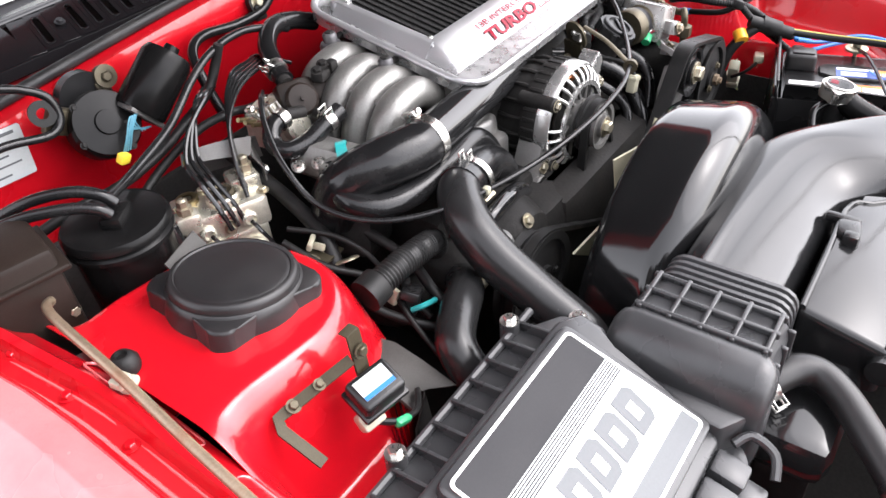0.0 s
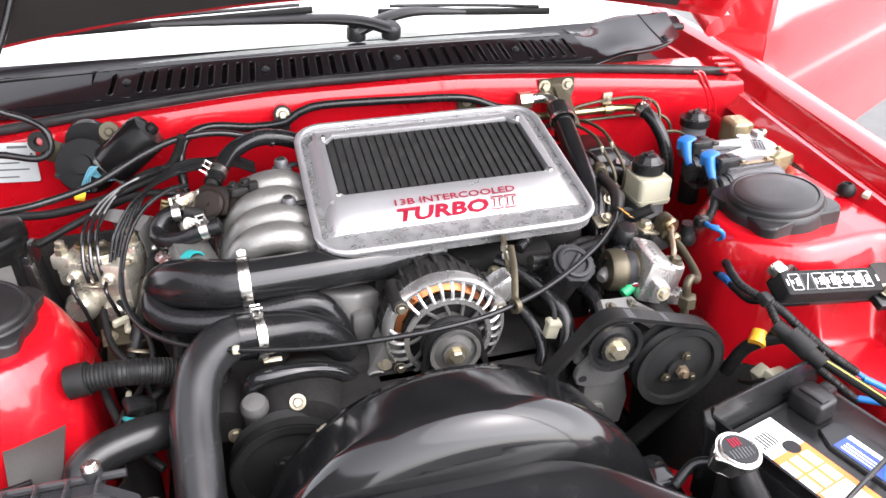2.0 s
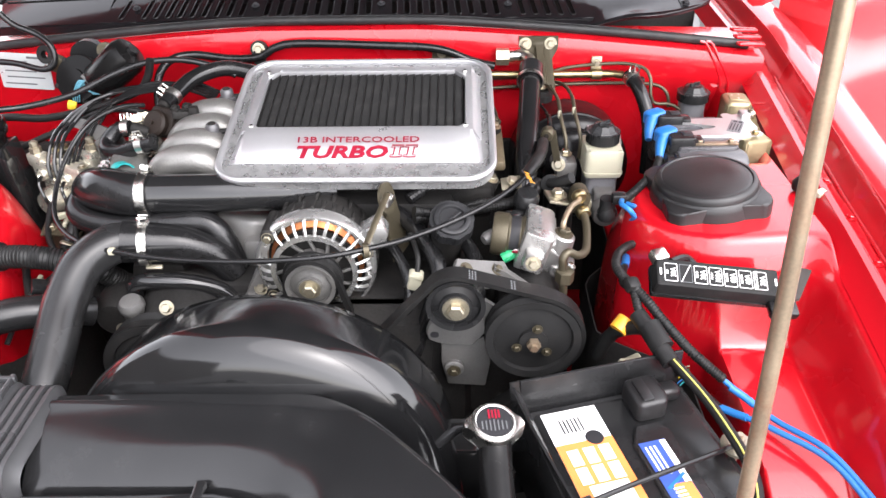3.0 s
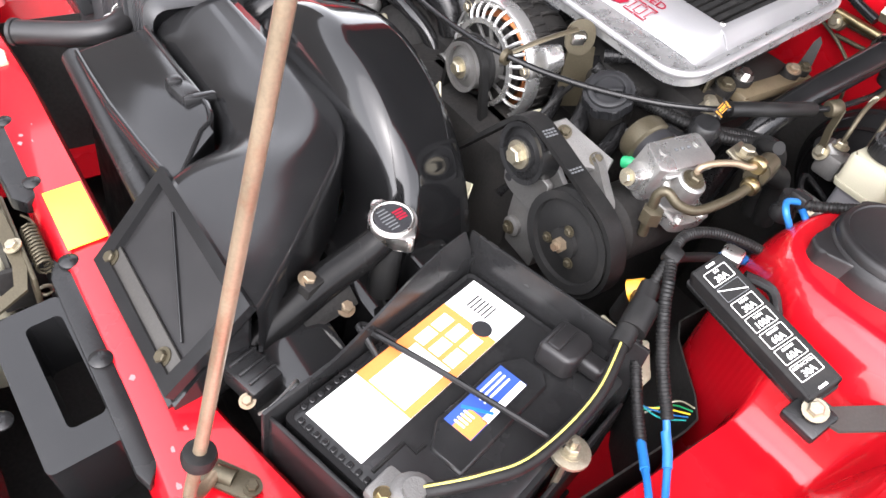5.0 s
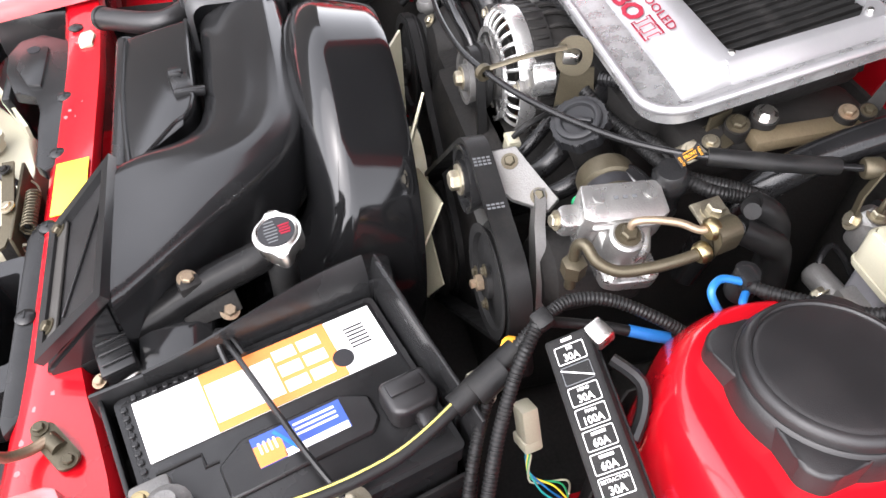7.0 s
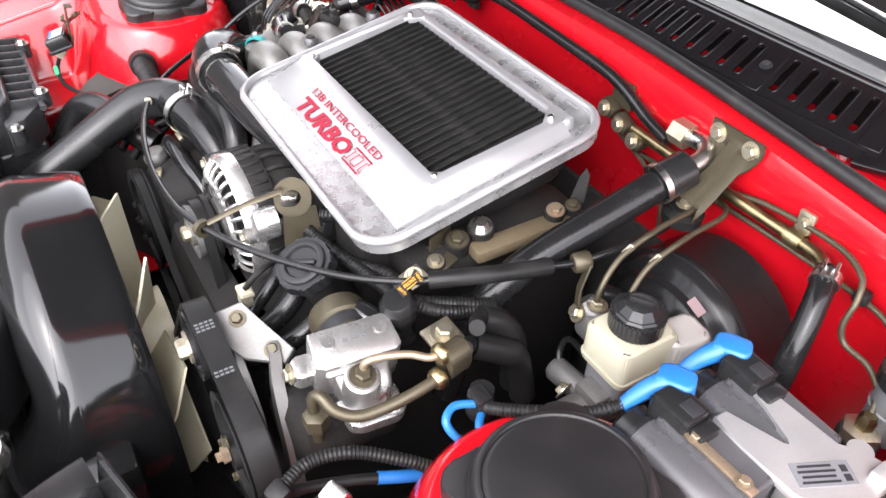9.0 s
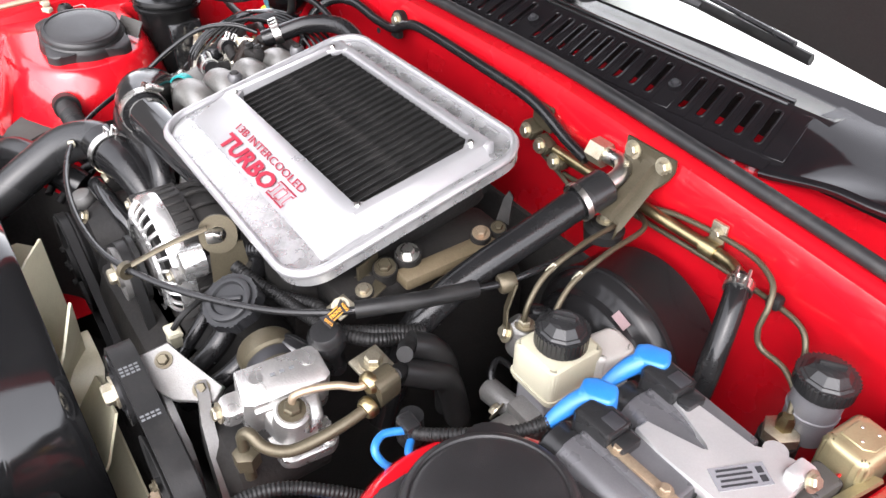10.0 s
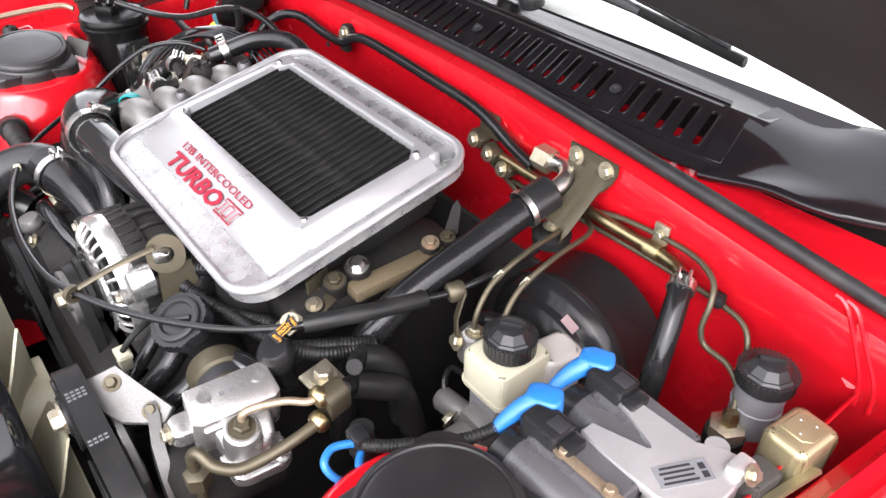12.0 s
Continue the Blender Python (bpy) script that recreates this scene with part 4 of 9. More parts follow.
def belt_bm(circles, y, w, t=0.006, n=40):
    """A belt tight round pulleys (x, z, r) that lie in one plane."""
    pts = []
    for cx, cz, r in circles:
        pts += [(cx + r * math.cos(2 * math.pi * k / n), cz + r * math.sin(2 * math.pi * k / n)) for k in range(n)]
    pts.sort()
    def half(seq):
        h = []
        for p in seq:
            while len(h) > 1 and (h[-1][0] - h[-2][0]) * (p[1] - h[-2][1]) - (h[-1][1] - h[-2][1]) * (p[0] - h[-2][0]) <= 0:
                h.pop()
            h.append(p)
        return h[:-1]
    hull = half(pts) + half(pts[::-1])
    m = len(hull)
    cx, cz = sum(p[0] for p in hull) / m, sum(p[1] for p in hull) / m
    bm = bmesh.new()
    rows = []
    for k, (x, z) in enumerate(hull):
        tx, tz = hull[(k + 1) % m][0] - hull[k - 1][0], hull[(k + 1) % m][1] - hull[k - 1][1]
        l = math.hypot(tx, tz) or 1
        nx, nz = tz / l, -tx / l
        rows.append([bm.verts.new(p) for p in ((x, y, z), (x + t * nx, y, z + t * nz), (x + t * nx, y + w, z + t * nz), (x, y + w, z))])
    for k in range(m):
        a, b = rows[k], rows[(k + 1) % m]
        for j in range(4):
            bm.faces.new((a[j], a[(j + 1) % 4], b[(j + 1) % 4], b[j]))
    bmesh.ops.recalc_face_normals(bm, faces=bm.faces)
    return bm


solo("alternator_belt", belt_bm([(0.012, 0.733, 0.027), (0.03, 0.50, 0.070)], -0.100, 0.010), RUBBER, "black rubber alternator drive belt", "drive belt", "drive belts")
solo("water_pump_belt", belt_bm([(-0.180, 0.628, 0.062), (0.03, 0.50, 0.070)], -0.128, 0.010), RUBBER, "black rubber water pump drive belt", "drive belt", "drive belts")

# ---- alternator ----
alt = thing("alternator", "finned aluminium alternator with copper windings showing", "alternator", (0.012, -0.03, 0.66))
AL = pose(0.012, -0.03, 0.733, 90)     # z of this frame points to the front of the car
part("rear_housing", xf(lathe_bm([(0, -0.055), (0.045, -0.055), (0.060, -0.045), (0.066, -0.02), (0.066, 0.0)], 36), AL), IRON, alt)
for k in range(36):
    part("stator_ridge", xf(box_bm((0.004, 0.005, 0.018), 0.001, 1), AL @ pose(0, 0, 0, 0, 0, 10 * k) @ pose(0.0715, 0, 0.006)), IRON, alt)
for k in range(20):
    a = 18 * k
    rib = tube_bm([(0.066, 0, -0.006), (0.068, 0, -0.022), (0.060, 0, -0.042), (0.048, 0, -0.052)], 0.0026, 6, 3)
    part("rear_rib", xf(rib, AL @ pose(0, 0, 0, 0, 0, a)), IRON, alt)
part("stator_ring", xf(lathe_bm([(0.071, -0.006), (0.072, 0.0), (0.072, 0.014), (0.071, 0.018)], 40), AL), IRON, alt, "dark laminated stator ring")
part("front_ring", xf(ring_plate_bm([(0.072 * math.cos(a), 0.072 * math.sin(a)) for a in np.linspace(0, 2 * math.pi, 48, False)], [(0.060 * math.cos(a), 0.060 * math.sin(a)) for a in np.linspace(0, 2 * math.pi, 48, False)], 0.016, 0.024), AL), MACHINED, alt)
part("front_band", xf(lathe_bm([(0.0705, 0.016), (0.0725, 0.018), (0.0725, 0.030), (0.0700, 0.034), (0.0670, 0.034)], 48, False), AL), MACHINED, alt, "bright cast front band")
part("winding", xf(lathe_bm([(0.045, 0.006), (0.056, 0.010), (0.057, 0.018), (0.050, 0.022), (0.042, 0.016)], 40), AL), COPPER, alt, "copper winding inside the vents")
for k in range(30):
    a = 2 * math.pi * k / 30
    if 11 < k < 14 or 25 < k < 28:
        continue
    rib = tube_bm([(0.069, 0, 0.016), (0.068, 0, 0.030), (0.060, 0, 0.040), (0.050, 0, 0.043)], 0.0022, 6, 3)
    part("vent_rib", xf(rib, AL @ pose(0, 0, 0, 0, 0, math.degrees(a))), MACHINED, alt)
for k in range(12):
    part("face_spoke", xf(box_bm((0.026, 0.004, 0.004), 0.001), AL @ pose(0, 0, 0, 0, 0, 30 * k) @ pose(0.036, 0, 0.040, 0, 0, 22)), ALU, alt)
part("face_ring", xf(lathe_bm([(0.046, 0.040), (0.052, 0.042), (0.052, 0.046), (0.046, 0.046)], 40, False), AL), MACHINED, alt)
part("bearing_boss", xf(lathe_bm([(0.028, 0.030), (0.028, 0.046), (0.022, 0.050), (0, 0.050)], 32), AL), ALU, alt)
part("fan_disc", xf(lathe_bm([(0.052, 0.030), (0.052, 0.033), (0.02, 0.034)], 40), AL), IRON, alt, "dark cooling fan behind the vents")
part("fan_rim", xf(lathe_bm([(0.0345, 0.052), (0.036, 0.053), (0.036, 0.058), (0.031, 0.060), (0.031, 0.053)], 36, False), AL), RUBBER, alt)
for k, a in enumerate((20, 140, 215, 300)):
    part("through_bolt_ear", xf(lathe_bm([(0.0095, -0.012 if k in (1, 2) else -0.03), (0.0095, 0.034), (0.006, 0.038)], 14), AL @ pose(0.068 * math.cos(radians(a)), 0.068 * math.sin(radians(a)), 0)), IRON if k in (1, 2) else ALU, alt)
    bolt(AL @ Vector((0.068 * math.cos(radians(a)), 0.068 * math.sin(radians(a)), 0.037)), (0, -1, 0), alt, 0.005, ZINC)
part("mounting_lug", joined(xf(prism_bm([(-0.050, -0.010), (-0.064, 0.012), (-0.098, -0.050), (-0.092, -0.064), (-0.076, -0.066), (-0.040, -0.046)], -0.004, 0.030, 0.006, 2), AL), xf(lathe_bm([(0.014, -0.02), (0.014, 0.034), (0.010, 0.038)], 18), AL @ pose(-0.084, -0.053, 0))), ALU, alt)
bolt(AL @ Vector((-0.084, -0.053, 0.038)), (0, -1, 0), alt, 0.009, IRON)
part("mounting_lug", xf(prism_bm([(0.060, 0.020), (0.050, 0.044), (0.078, 0.060), (0.090, 0.044), (0.084, 0.024)], 0.006, 0.030, 0.005, 2), AL), MACHINED, alt)
pulley(alt, 0.012, -0.106, 0.733, 0.0295, 0.024, ALU, 1, "pulley", 0.5)
bolt((0.012, -0.108, 0.733), (0, -1, 0), alt, 0.0085, ZINC)
brk = thing("cable_bracket", "yellowed steel bracket holding the throttle cable", "bracket", (0.09, -0.05, 0.76))
part("upright", xf(ring_plate_bm(rounded(0.036, 0.040, 0.0175, 6), rounded(0.016, 0.016, 0.0079, 6), -0.0015, 0.0015), pose(0.098, -0.020, 0.803, 75, 0, 70)), OLIVE, brk)
part("plate", xf(prism_bm([(-0.016, 0.02), (0.016, 0.02), (0.024, -0.05), (-0.02, -0.05)], -0.0015, 0.0015), pose(0.103, -0.016, 0.772, 80, 0, 70)), OLIVE, brk, "dull zinc base plate")
part("arm", tube_bm([(0.10, -0.03, 0.815), (0.092, -0.065, 0.806), (0.081, -0.100, 0.790)], 0.004, 8, 4, flat=0.5), OLIVE, brk)
part("cable_eye", xf(lathe_bm([(0.004, -0.003), (0.009, -0.003), (0.009, 0.003), (0.004, 0.003)], 16, False), along((0.080, -0.106, 0.785), (1, 0.3, 0))), OLIVE, brk)
bolt((0.088, -0.012, 0.77), (-0.3, -1, 0.1), brk, 0.006)
part("plug", joined(xf(box_bm((0.016, 0.012, 0.014), 0.003), pose(0.098, -0.024, 0.803, 0, 0, 70)), xf(box_bm((0.008, 0.016, 0.007), 0.002), pose(0.100, -0.020, 0.806, 0, 20, 60))), STEEL, brk, "small bright metal plug")

def flat_arm(pts, w, t):
    """A bar of even section bent through points in an upright plane."""
    def section(k):
        a, b = Vector(pts[max(k - 1, 0)]), Vector(pts[min(k + 1, len(pts) - 1)])
        n = Vector((0, 1, 0))
        side = (b - a).normalized().cross(n).normalized() * w / 2
        c = Vector(pts[k])
        return [c - side - n * t / 2, c + side - n * t / 2, c + side + n * t / 2, c - side + n * t / 2]
    bm = strip_bm(section, range(len(pts)), True)
    bmesh.ops.holes_fill(bm, edges=[e for e in bm.edges if e.is_boundary])
    return bm


# ---- power steering drive: idler, pump pulley, belt and plate ----
steer = thing("power_steering_pump", "cast aluminium power steering pump with gold canister", "pump", (0.28, -0.05, 0.62))
pulley(steer, 0.268, -0.155, 0.694, 0.054, 0.026, MATTE, 2, "pump_pulley", 0.3)
part("hub_nut", at(lathe_bm([(0.008, 0), (0.008, 0.006), (0.0045, 0.007), (0.0045, 0.011)], 6), 0.268, -0.158, 0.694, 90), ROD, steer)
for a in (80, 200, 320):
    bolt((0.268 + 0.02 * math.cos(radians(a)), -0.158, 0.694 + 0.02 * math.sin(radians(a))), (0, -1, 0), steer, 0.0040, OLIVE)
PN = along((0.191, -0.116, 0.762), (0.45, -0.30, 0.84))
def plate_uv(x, y, z):
    q = PN.inverted() @ Vector((x, y, z))
    return (q.x, q.y)
plate_plan = [plate_uv(*p) for p in ((0.176, -0.130, 0.765), (0.181, -0.104, 0.772), (0.198, -0.100, 0.766), (0.237, -0.080, 0.752), (0.243, -0.092, 0.744), (0.222, -0.120, 0.745), (0.196, -0.136, 0.755))]
part("mounting_plate", xf(prism_bm(plate_plan, -0.004, 0.003, 0.0012, 1), PN), ALU, steer, "flat cast aluminium mounting plate")
part("plate_web", joined(xf(prism_bm([(0.148, 0.722), (0.166, 0.750), (0.196, 0.742), (0.226, 0.720), (0.250, 0.696), (0.250, 0.672), (0.210, 0.680), (0.165, 0.690), (0.148, 0.704)], -0.003, 0.003, 0.001, 1), pose(0, -0.122, 0, 90)),
     flat_arm([(0.222, -0.096, 0.749), (0.234, -0.098, 0.744), (0.250, -0.104, 0.735), (0.268, -0.108, 0.722), (0.282, -0.110, 0.700), (0.290, -0.111, 0.672), (0.292, -0.111, 0.640)], 0.019, 0.010)), ALU, steer, "curved cast aluminium bracket arm")
NP = Vector((0.45, -0.30, 0.84))
bolt((0.193, -0.114, 0.766), NP, steer, 0.0052, OLIVE)
bolt((0.229, -0.097, 0.752), NP, steer, 0.0052, OLIVE)
bolt((0.291, -0.118, 0.655), (0, -1, 0.0), steer, 0.005, STEEL)
PB = pose(0.290, -0.044, 0.762, 0, 16, -6)
part("pump_body", joined(
    xf(prism_bm([(-0.031, -0.036), (0.000, -0.038), (0.004, -0.030), (0.004, 0.030), (0.000, 0.036), (-0.028, 0.034), (-0.031, 0.028)], -0.030, 0.020, 0.0022, 2, lambda u, v: 0.021 - 0.16 * max(0, u + 0.012)), PB),
    xf(prism_bm([(-0.002, -0.024), (0.022, -0.020), (0.030, -0.010), (0.030, 0.014), (0.022, 0.022), (-0.002, 0.026)], -0.034, 0.0, 0.004, 3, lambda u, v: 0.003 - 0.5 * max(0, u - 0.002)), PB),
    xf(prism_bm([(0.014, -0.026), (0.040, -0.020), (0.044, -0.010), (0.044, 0.022), (0.038, 0.030), (0.014, 0.028)], -0.036, -0.022, 0.003, 2), PB),
    xf(lathe_bm([(0.017, -0.016), (0.0155, 0.006), (0.0148, 0.012), (0.0125, 0.014), (0.0125, 0.0145)], 26), PB @ pose(0.016, -0.004, 0.0)),
    xf(prism_bm(rounded(0.022, 0.024, 0.008, 4), -0.016, 0.002, 0.003, 2), PB @ pose(-0.014, -0.042, 0)),
    xf(box_bm((0.005, 0.062, 0.010), 0.002), PB @ pose(0.004, 0.0, 0.008, 0, 24)),
    xf(lathe_bm([(0.0055, 0), (0.0055, 0.0012), (0, 0.0012)], 16), PB @ pose(-0.018, -0.022, 0.0205)),
    xf(lathe_bm([(0.0055, 0), (0.0055, 0.0012), (0, 0.0012)], 16), PB @ pose(-0.018, 0.024, 0.0205))), CASTBRIGHT, steer, "bright cast alloy pump body", 30)
CN = along((0.268, -0.040, 0.760), (-1, 0.10, 0.10))
part("canister", xf(lathe_bm([(0.0235, -0.004), (0.0255, 0.001), (0.0255, 0.008), (0.0235, 0.010), (0.0235, 0.024), (0.0262, 0.026), (0.0262, 0.040), (0.0240, 0.044), (0, 0.0445)], 36), CN), OLIVE, steer, "gold-zinc plated canister")
part("canister_label", xf(lathe_bm([(0.0238, 0.0115), (0.0240, 0.0120), (0.0240, 0.0220), (0.0238, 0.0225)], 40, False), CN), INK, steer, "black printed label band")
for k in range(2):
    part("label_print", xf(box_bm((0.0022, 0.014, 0.0008)), CN @ pose(0, 0, 0, 0, 0, 200) @ pose(0.0240, 0.0, 0.0145 + 0.0045 * k, 0, 90)), GREYINK, steer)
for k in range(3):
    part("cast_mark", xf(box_bm((0.004, 0.003, 0.0006)), PB @ pose(-0.016, -0.008 + 0.008 * k, 0.0213, 0, 0, 90)), GREYINK, steer)
part("rear_body", at(lathe_bm([(0.04, 0), (0.04, 0.08), (0.03, 0.09)], 28), 0.268, -0.02, 0.694, 90), IRON, steer)
bolt(PB @ Vector((0.016, -0.004, 0.0145)), (0.25, 0, 1), steer, 0.0075, OLIVE)
bolt(PB @ Vector((-0.014, -0.0545, -0.006)), (0, -1, 0.2), steer, 0.006)
for p in ((0.037, -0.012, -0.022), (0.037, 0.020, -0.022)):
    bolt(PB @ Vector(p), (0.2, 0, 1), steer, 0.0045, MACHINED)
part("supply_pipe", tube_bm([(0.307, -0.092, 0.715), (0.304, -0.092, 0.752), (0.304, -0.091, 0.764), (0.310, -0.087, 0.769), (0.322, -0.081, 0.761), (0.333, -0.066, 0.757), (0.338, -0.042, 0.760), (0.340, -0.018, 0.765), (0.339, 0.004, 0.769)], 0.0050, 12), OLIVE, steer, "thick yellowed steel pipe")
part("union_nut", at(lathe_bm([(0.011, 0), (0.011, 0.014), (0.008, 0.016)], 6), 0.307, -0.092, 0.733), OLIVE, steer)
part("return_pipe", tube_bm([(0.308, -0.048, 0.772), (0.308, -0.047, 0.784), (0.313, -0.034, 0.789), (0.322, -0.015, 0.790), (0.331, -0.002, 0.788), (0.333, 0.008, 0.789)], 0.0034, 10), ROD, steer)
for p in ((0.339, 0.003, 0.769), (0.333, 0.009, 0.789)):
    part("pipe_union", xf(lathe_bm([(0.0075, -0.006), (0.0095, -0.003), (0.0095, 0.002), (0.008, 0.004)], 18), along(p, (-0.2, 1, 0.15))), BRASS, steer)
part("union_body", xf(prism_bm(rounded(0.022, 0.034, 0.010, 4), 0.0, 0.022, 0.003, 2), along((0.336, 0.009, 0.779), (-0.15, 1, 0.1)) @ pose(0, 0, 0, 0, 0, 8)), OLIVE, steer)
part("pipe_bracket", at(box_bm((0.036, 0.03, 0.004), 0.001), 0.312, 0.026, 0.776, 0, 15, 10), ZINC, steer)
bolt((0.309, 0.026, 0.781), (0, 0, 1), steer, 0.008)

idler = thing("idler_pulley", "black idler pulley with zinc centre nut", "pulley", (0.181, -0.14, 0.7))
pulley(idler, 0.181, -0.155, 0.742, 0.033, 0.024, PLASTIC, 1, "wheel", 0.55)
bolt((0.181, -0.158, 0.742), (0, -1, 0), idler, 0.010)
part("adjuster", joined(xf(prism_bm([(0.150, 0.702), (0.146, 0.690), (0.149, 0.679), (0.158, 0.674), (0.166, 0.672), (0.200, 0.670), (0.216, 0.690), (0.212, 0.716), (0.170, 0.722)], -0.003, 0.004, 0.0015, 1), pose(0, -0.130, 0, 90)),
     xf(prism_bm([(0.163, 0.674), (0.163, 0.640), (0.170, 0.604), (0.216, 0.600), (0.222, 0.640), (0.214, 0.676)], -0.012, 0.002, 0.002, 2), pose(0, -0.126, 0, 90)), xf(lathe_bm([(0.012, -0.006), (0.012, 0.005), (0.009, 0.007)], 20), pose(0.178, -0.128, 0.632, 90))), ALU, idler, "grey cast bracket with an adjusting ear")
part("adjuster_hole", xf(prism_bm(rounded(0.010, 0.008, 0.0035, 4), 0, 0.0006), pose(0.156, -0.1345, 0.687, 90)), INK, idler)
bolt((0.178, -0.136, 0.632), (0, -1, 0), idler, 0.0055, OLIVE)
sbelt = thing("steering_belt", "black ribbed steering pump belt with white print", "drive belt", (0.2, -0.14, 0.6), "drive belts")
part("belt", belt_bm([(0.181, 0.742, 0.0335), (0.268, 0.694, 0.0545), (0.03, 0.50, 0.074)], -0.152, 0.021, 0.005), RUBBER, sbelt)
# printed marks on the straight run between idler and pump
bx, bz = 0.268 - 0.181, 0.694 - 0.742
bl = math.hypot(bx, bz)
lean = math.asin((0.0545 - 0.0335) / bl)
bdir = math.atan2(bz, bx) + lean
bn = Vector((-math.sin(bdir), 0, math.cos(bdir)))
b0 = Vector((0.181, 0, 0.742)) + bn * (0.0335 + 0.0052)
bt = Vector((math.cos(bdir), 0, math.sin(bdir)))
for s, rows_ in ((0.004, 3), (0.052, 2)):
    for j in range(rows_):
        for k in range(4):
            c = b0 + bt * (s + 0.0034 * j) + Vector((0, -0.149 + 0.0042 * k, 0))
            part("belt_print", xf(box_bm((0.0018, 0.0030, 0.0004)), Matrix.Translation(c) @ Matrix.Rotation(-bdir, 4, "Y")), GREYINK, sbelt)

# ---- cooling fan, shroud, radiator ----
fan = thing("cooling_fan", "yellowed plastic engine cooling fan", "fan", (0.0, -0.2, 0.5))
FC = pose(-0.022, -0.178, 0.585, 90)
part("hub", xf(lathe_bm([(0.05, -0.03), (0.05, 0.03), (0.03, 0.04), (0, 0.04)], 28), FC), FANCREAM, fan)
for k in range(9):
    blade = strip_bm(lambda s: [((0.045 + 0.120 * s), -0.022 - 0.014 * s + 0.012 * s * s, 0.016), ((0.045 + 0.126 * s), 0.0, 0.002), ((0.045 + 0.120 * s), 0.022 + 0.024 * s, -0.020)], [j / 6 for j in range(7)])
    part("blade", thick(xf(blade, FC @ pose(0, 0, 0, 0, 0, 40 * k + 12)), 0.0025), FANCREAM, fan)
shroud = thing("fan_shroud", "glossy black plastic fan shroud ring", "fan shroud", (0, -0.24, 0.45))
prof = [(0.190, -0.194), (0.196, -0.188), (0.1985, -0.1865), (0.2005, -0.188), (0.2030, -0.200), (0.2055, -0.213), (0.2080, -0.226), (0.2105, -0.240), (0.2122, -0.2485), (0.2128, -0.2525), (0.2128, -0.2570), (0.2115, -0.2625), (0.2085, -0.2690), (0.2040, -0.2750), (0.1970, -0.2810), (0.1850, -0.2870), (0.1650, -0.2920), (0.130, -0.295)]
def shroud_section(a):
    """The ring's section at the angle a; low on both sides it reaches forward to the radiator."""
    reach = 1 + 0.75 * smooth(0.60, -0.10, math.sin(radians(a)))
    row = []
    for r, y in prof:
        y = -0.19 + (y + 0.19) * reach if y < -0.19 else y
        row.append((-0.022 + r * math.cos(radians(a)), y, 0.585 + r * math.sin(radians(a))))
    return row
part("ring", thick(strip_bm(shroud_section, [-60 + 4 * k for k in range(76)]), 0.002), SHROUD, shroud, "", 60)
part("back_plate", at(box_bm((0.50, 0.03, 0.30), 0.014), 0.0, -0.325, 0.48), GLOSS, shroud)
part("side_lug", at(box_bm((0.06, 0.05, 0.10), 0.01), 0.18, -0.25, 0.60), GLOSS, shroud)
rad = thing("radiator", "black radiator with chrome cap on a filler neck", "radiator", (0.0, -0.42, 0.26))
part("core", at(box_bm((0.56, 0.05, 0.36), 0.004), 0.0, -0.43, 0.46), FIN, rad)
part("top_tank", at(box_bm((0.60, 0.07, 0.05), 0.015), 0.0, -0.43, 0.655), GLOSS, rad)
part("filler_neck", tube_bm([(0.236, -0.512, 0.650), (0.228, -0.460, 0.672), (0.219, -0.395, 0.702), (0.217, -0.350, 0.722), (0.217, -0.331, 0.738)], [0.0165, 0.0165, 0.0160, 0.0150, 0.0140], 20), CANBLACK, rad)
part("neck_stub", rod_bm((0.217, -0.330, 0.66), (0.217, -0.330, 0.735), 0.0135, 18), MATTE, rad)
part("overflow_spout", tube_bm([(0.205, -0.322, 0.728), (0.185, -0.312, 0.722), (0.165, -0.318, 0.705)], 0.005, 10), HOSE, rad)
cap_out = [((0.0212 + 0.0068 * max(0, math.cos(2 * a)) ** 6) * math.cos(a), (0.0212 + 0.0068 * max(0, math.cos(2 * a)) ** 6) * math.sin(a)) for a in np.linspace(0, 2 * math.pi, 64, False)]
CP = pose(0.216, -0.329, 0.744, 8, 4, 6)
part("cap", xf(prism_bm(cap_out, -0.012, 0.004, 0.002, 2), CP), STEEL, rad, "chrome pressure cap with two ears")
part("cap_step", xf(lathe_bm([(0.0190, 0.004), (0.0186, 0.0062), (0.0175, 0.0066), (0.0165, 0.0058), (0, 0.0056)], 36), CP), STEEL, rad)
part("cap_label", xf(lathe_bm([(0.0162, 0.0056), (0.0162, 0.0062), (0, 0.0062)], 32), CP), INK, rad, "black label with red and white print")
for k in range(4):
    bar(rad, -0.0045 + 0.0030 * k, 0.0075, 0.0018, 0.010 - 0.0015 * (k % 2), CP @ pose(0, 0, 0.0062), LETTER)
for k in range(7):
    bar(rad, -0.0115 + 0.0036 * k, -0.0045, 0.0011, 0.012 - 0.0012 * abs(k - 3), CP @ pose(0, 0, 0.0062), GREYINK)
for k, (p, d) in enumerate((((0.222, -0.411, 0.716), (0.2, 0.2, 1)), ((0.238, -0.382, 0.683), (0.5, 0.2, 1)))):
    bolt(p, d, rad, 0.006, ROD)
part("mount_bracket", joined(at(box_bm((0.03, 0.05, 0.004), 0.001), 0.232, -0.398, 0.690, 20, 50, 20), at(box_bm((0.012, 0.02, 0.05), 0.002), 0.222, -0.411, 0.692, 0, 10, 20), at(box_bm((0.07, 0.05, 0.05), 0.008), 0.265, -0.455, 0.635)), IRON, rad)
part("side_tank", at(box_bm((0.05, 0.07, 0.34), 0.01), 0.28, -0.43, 0.47), GLOSS, rad)

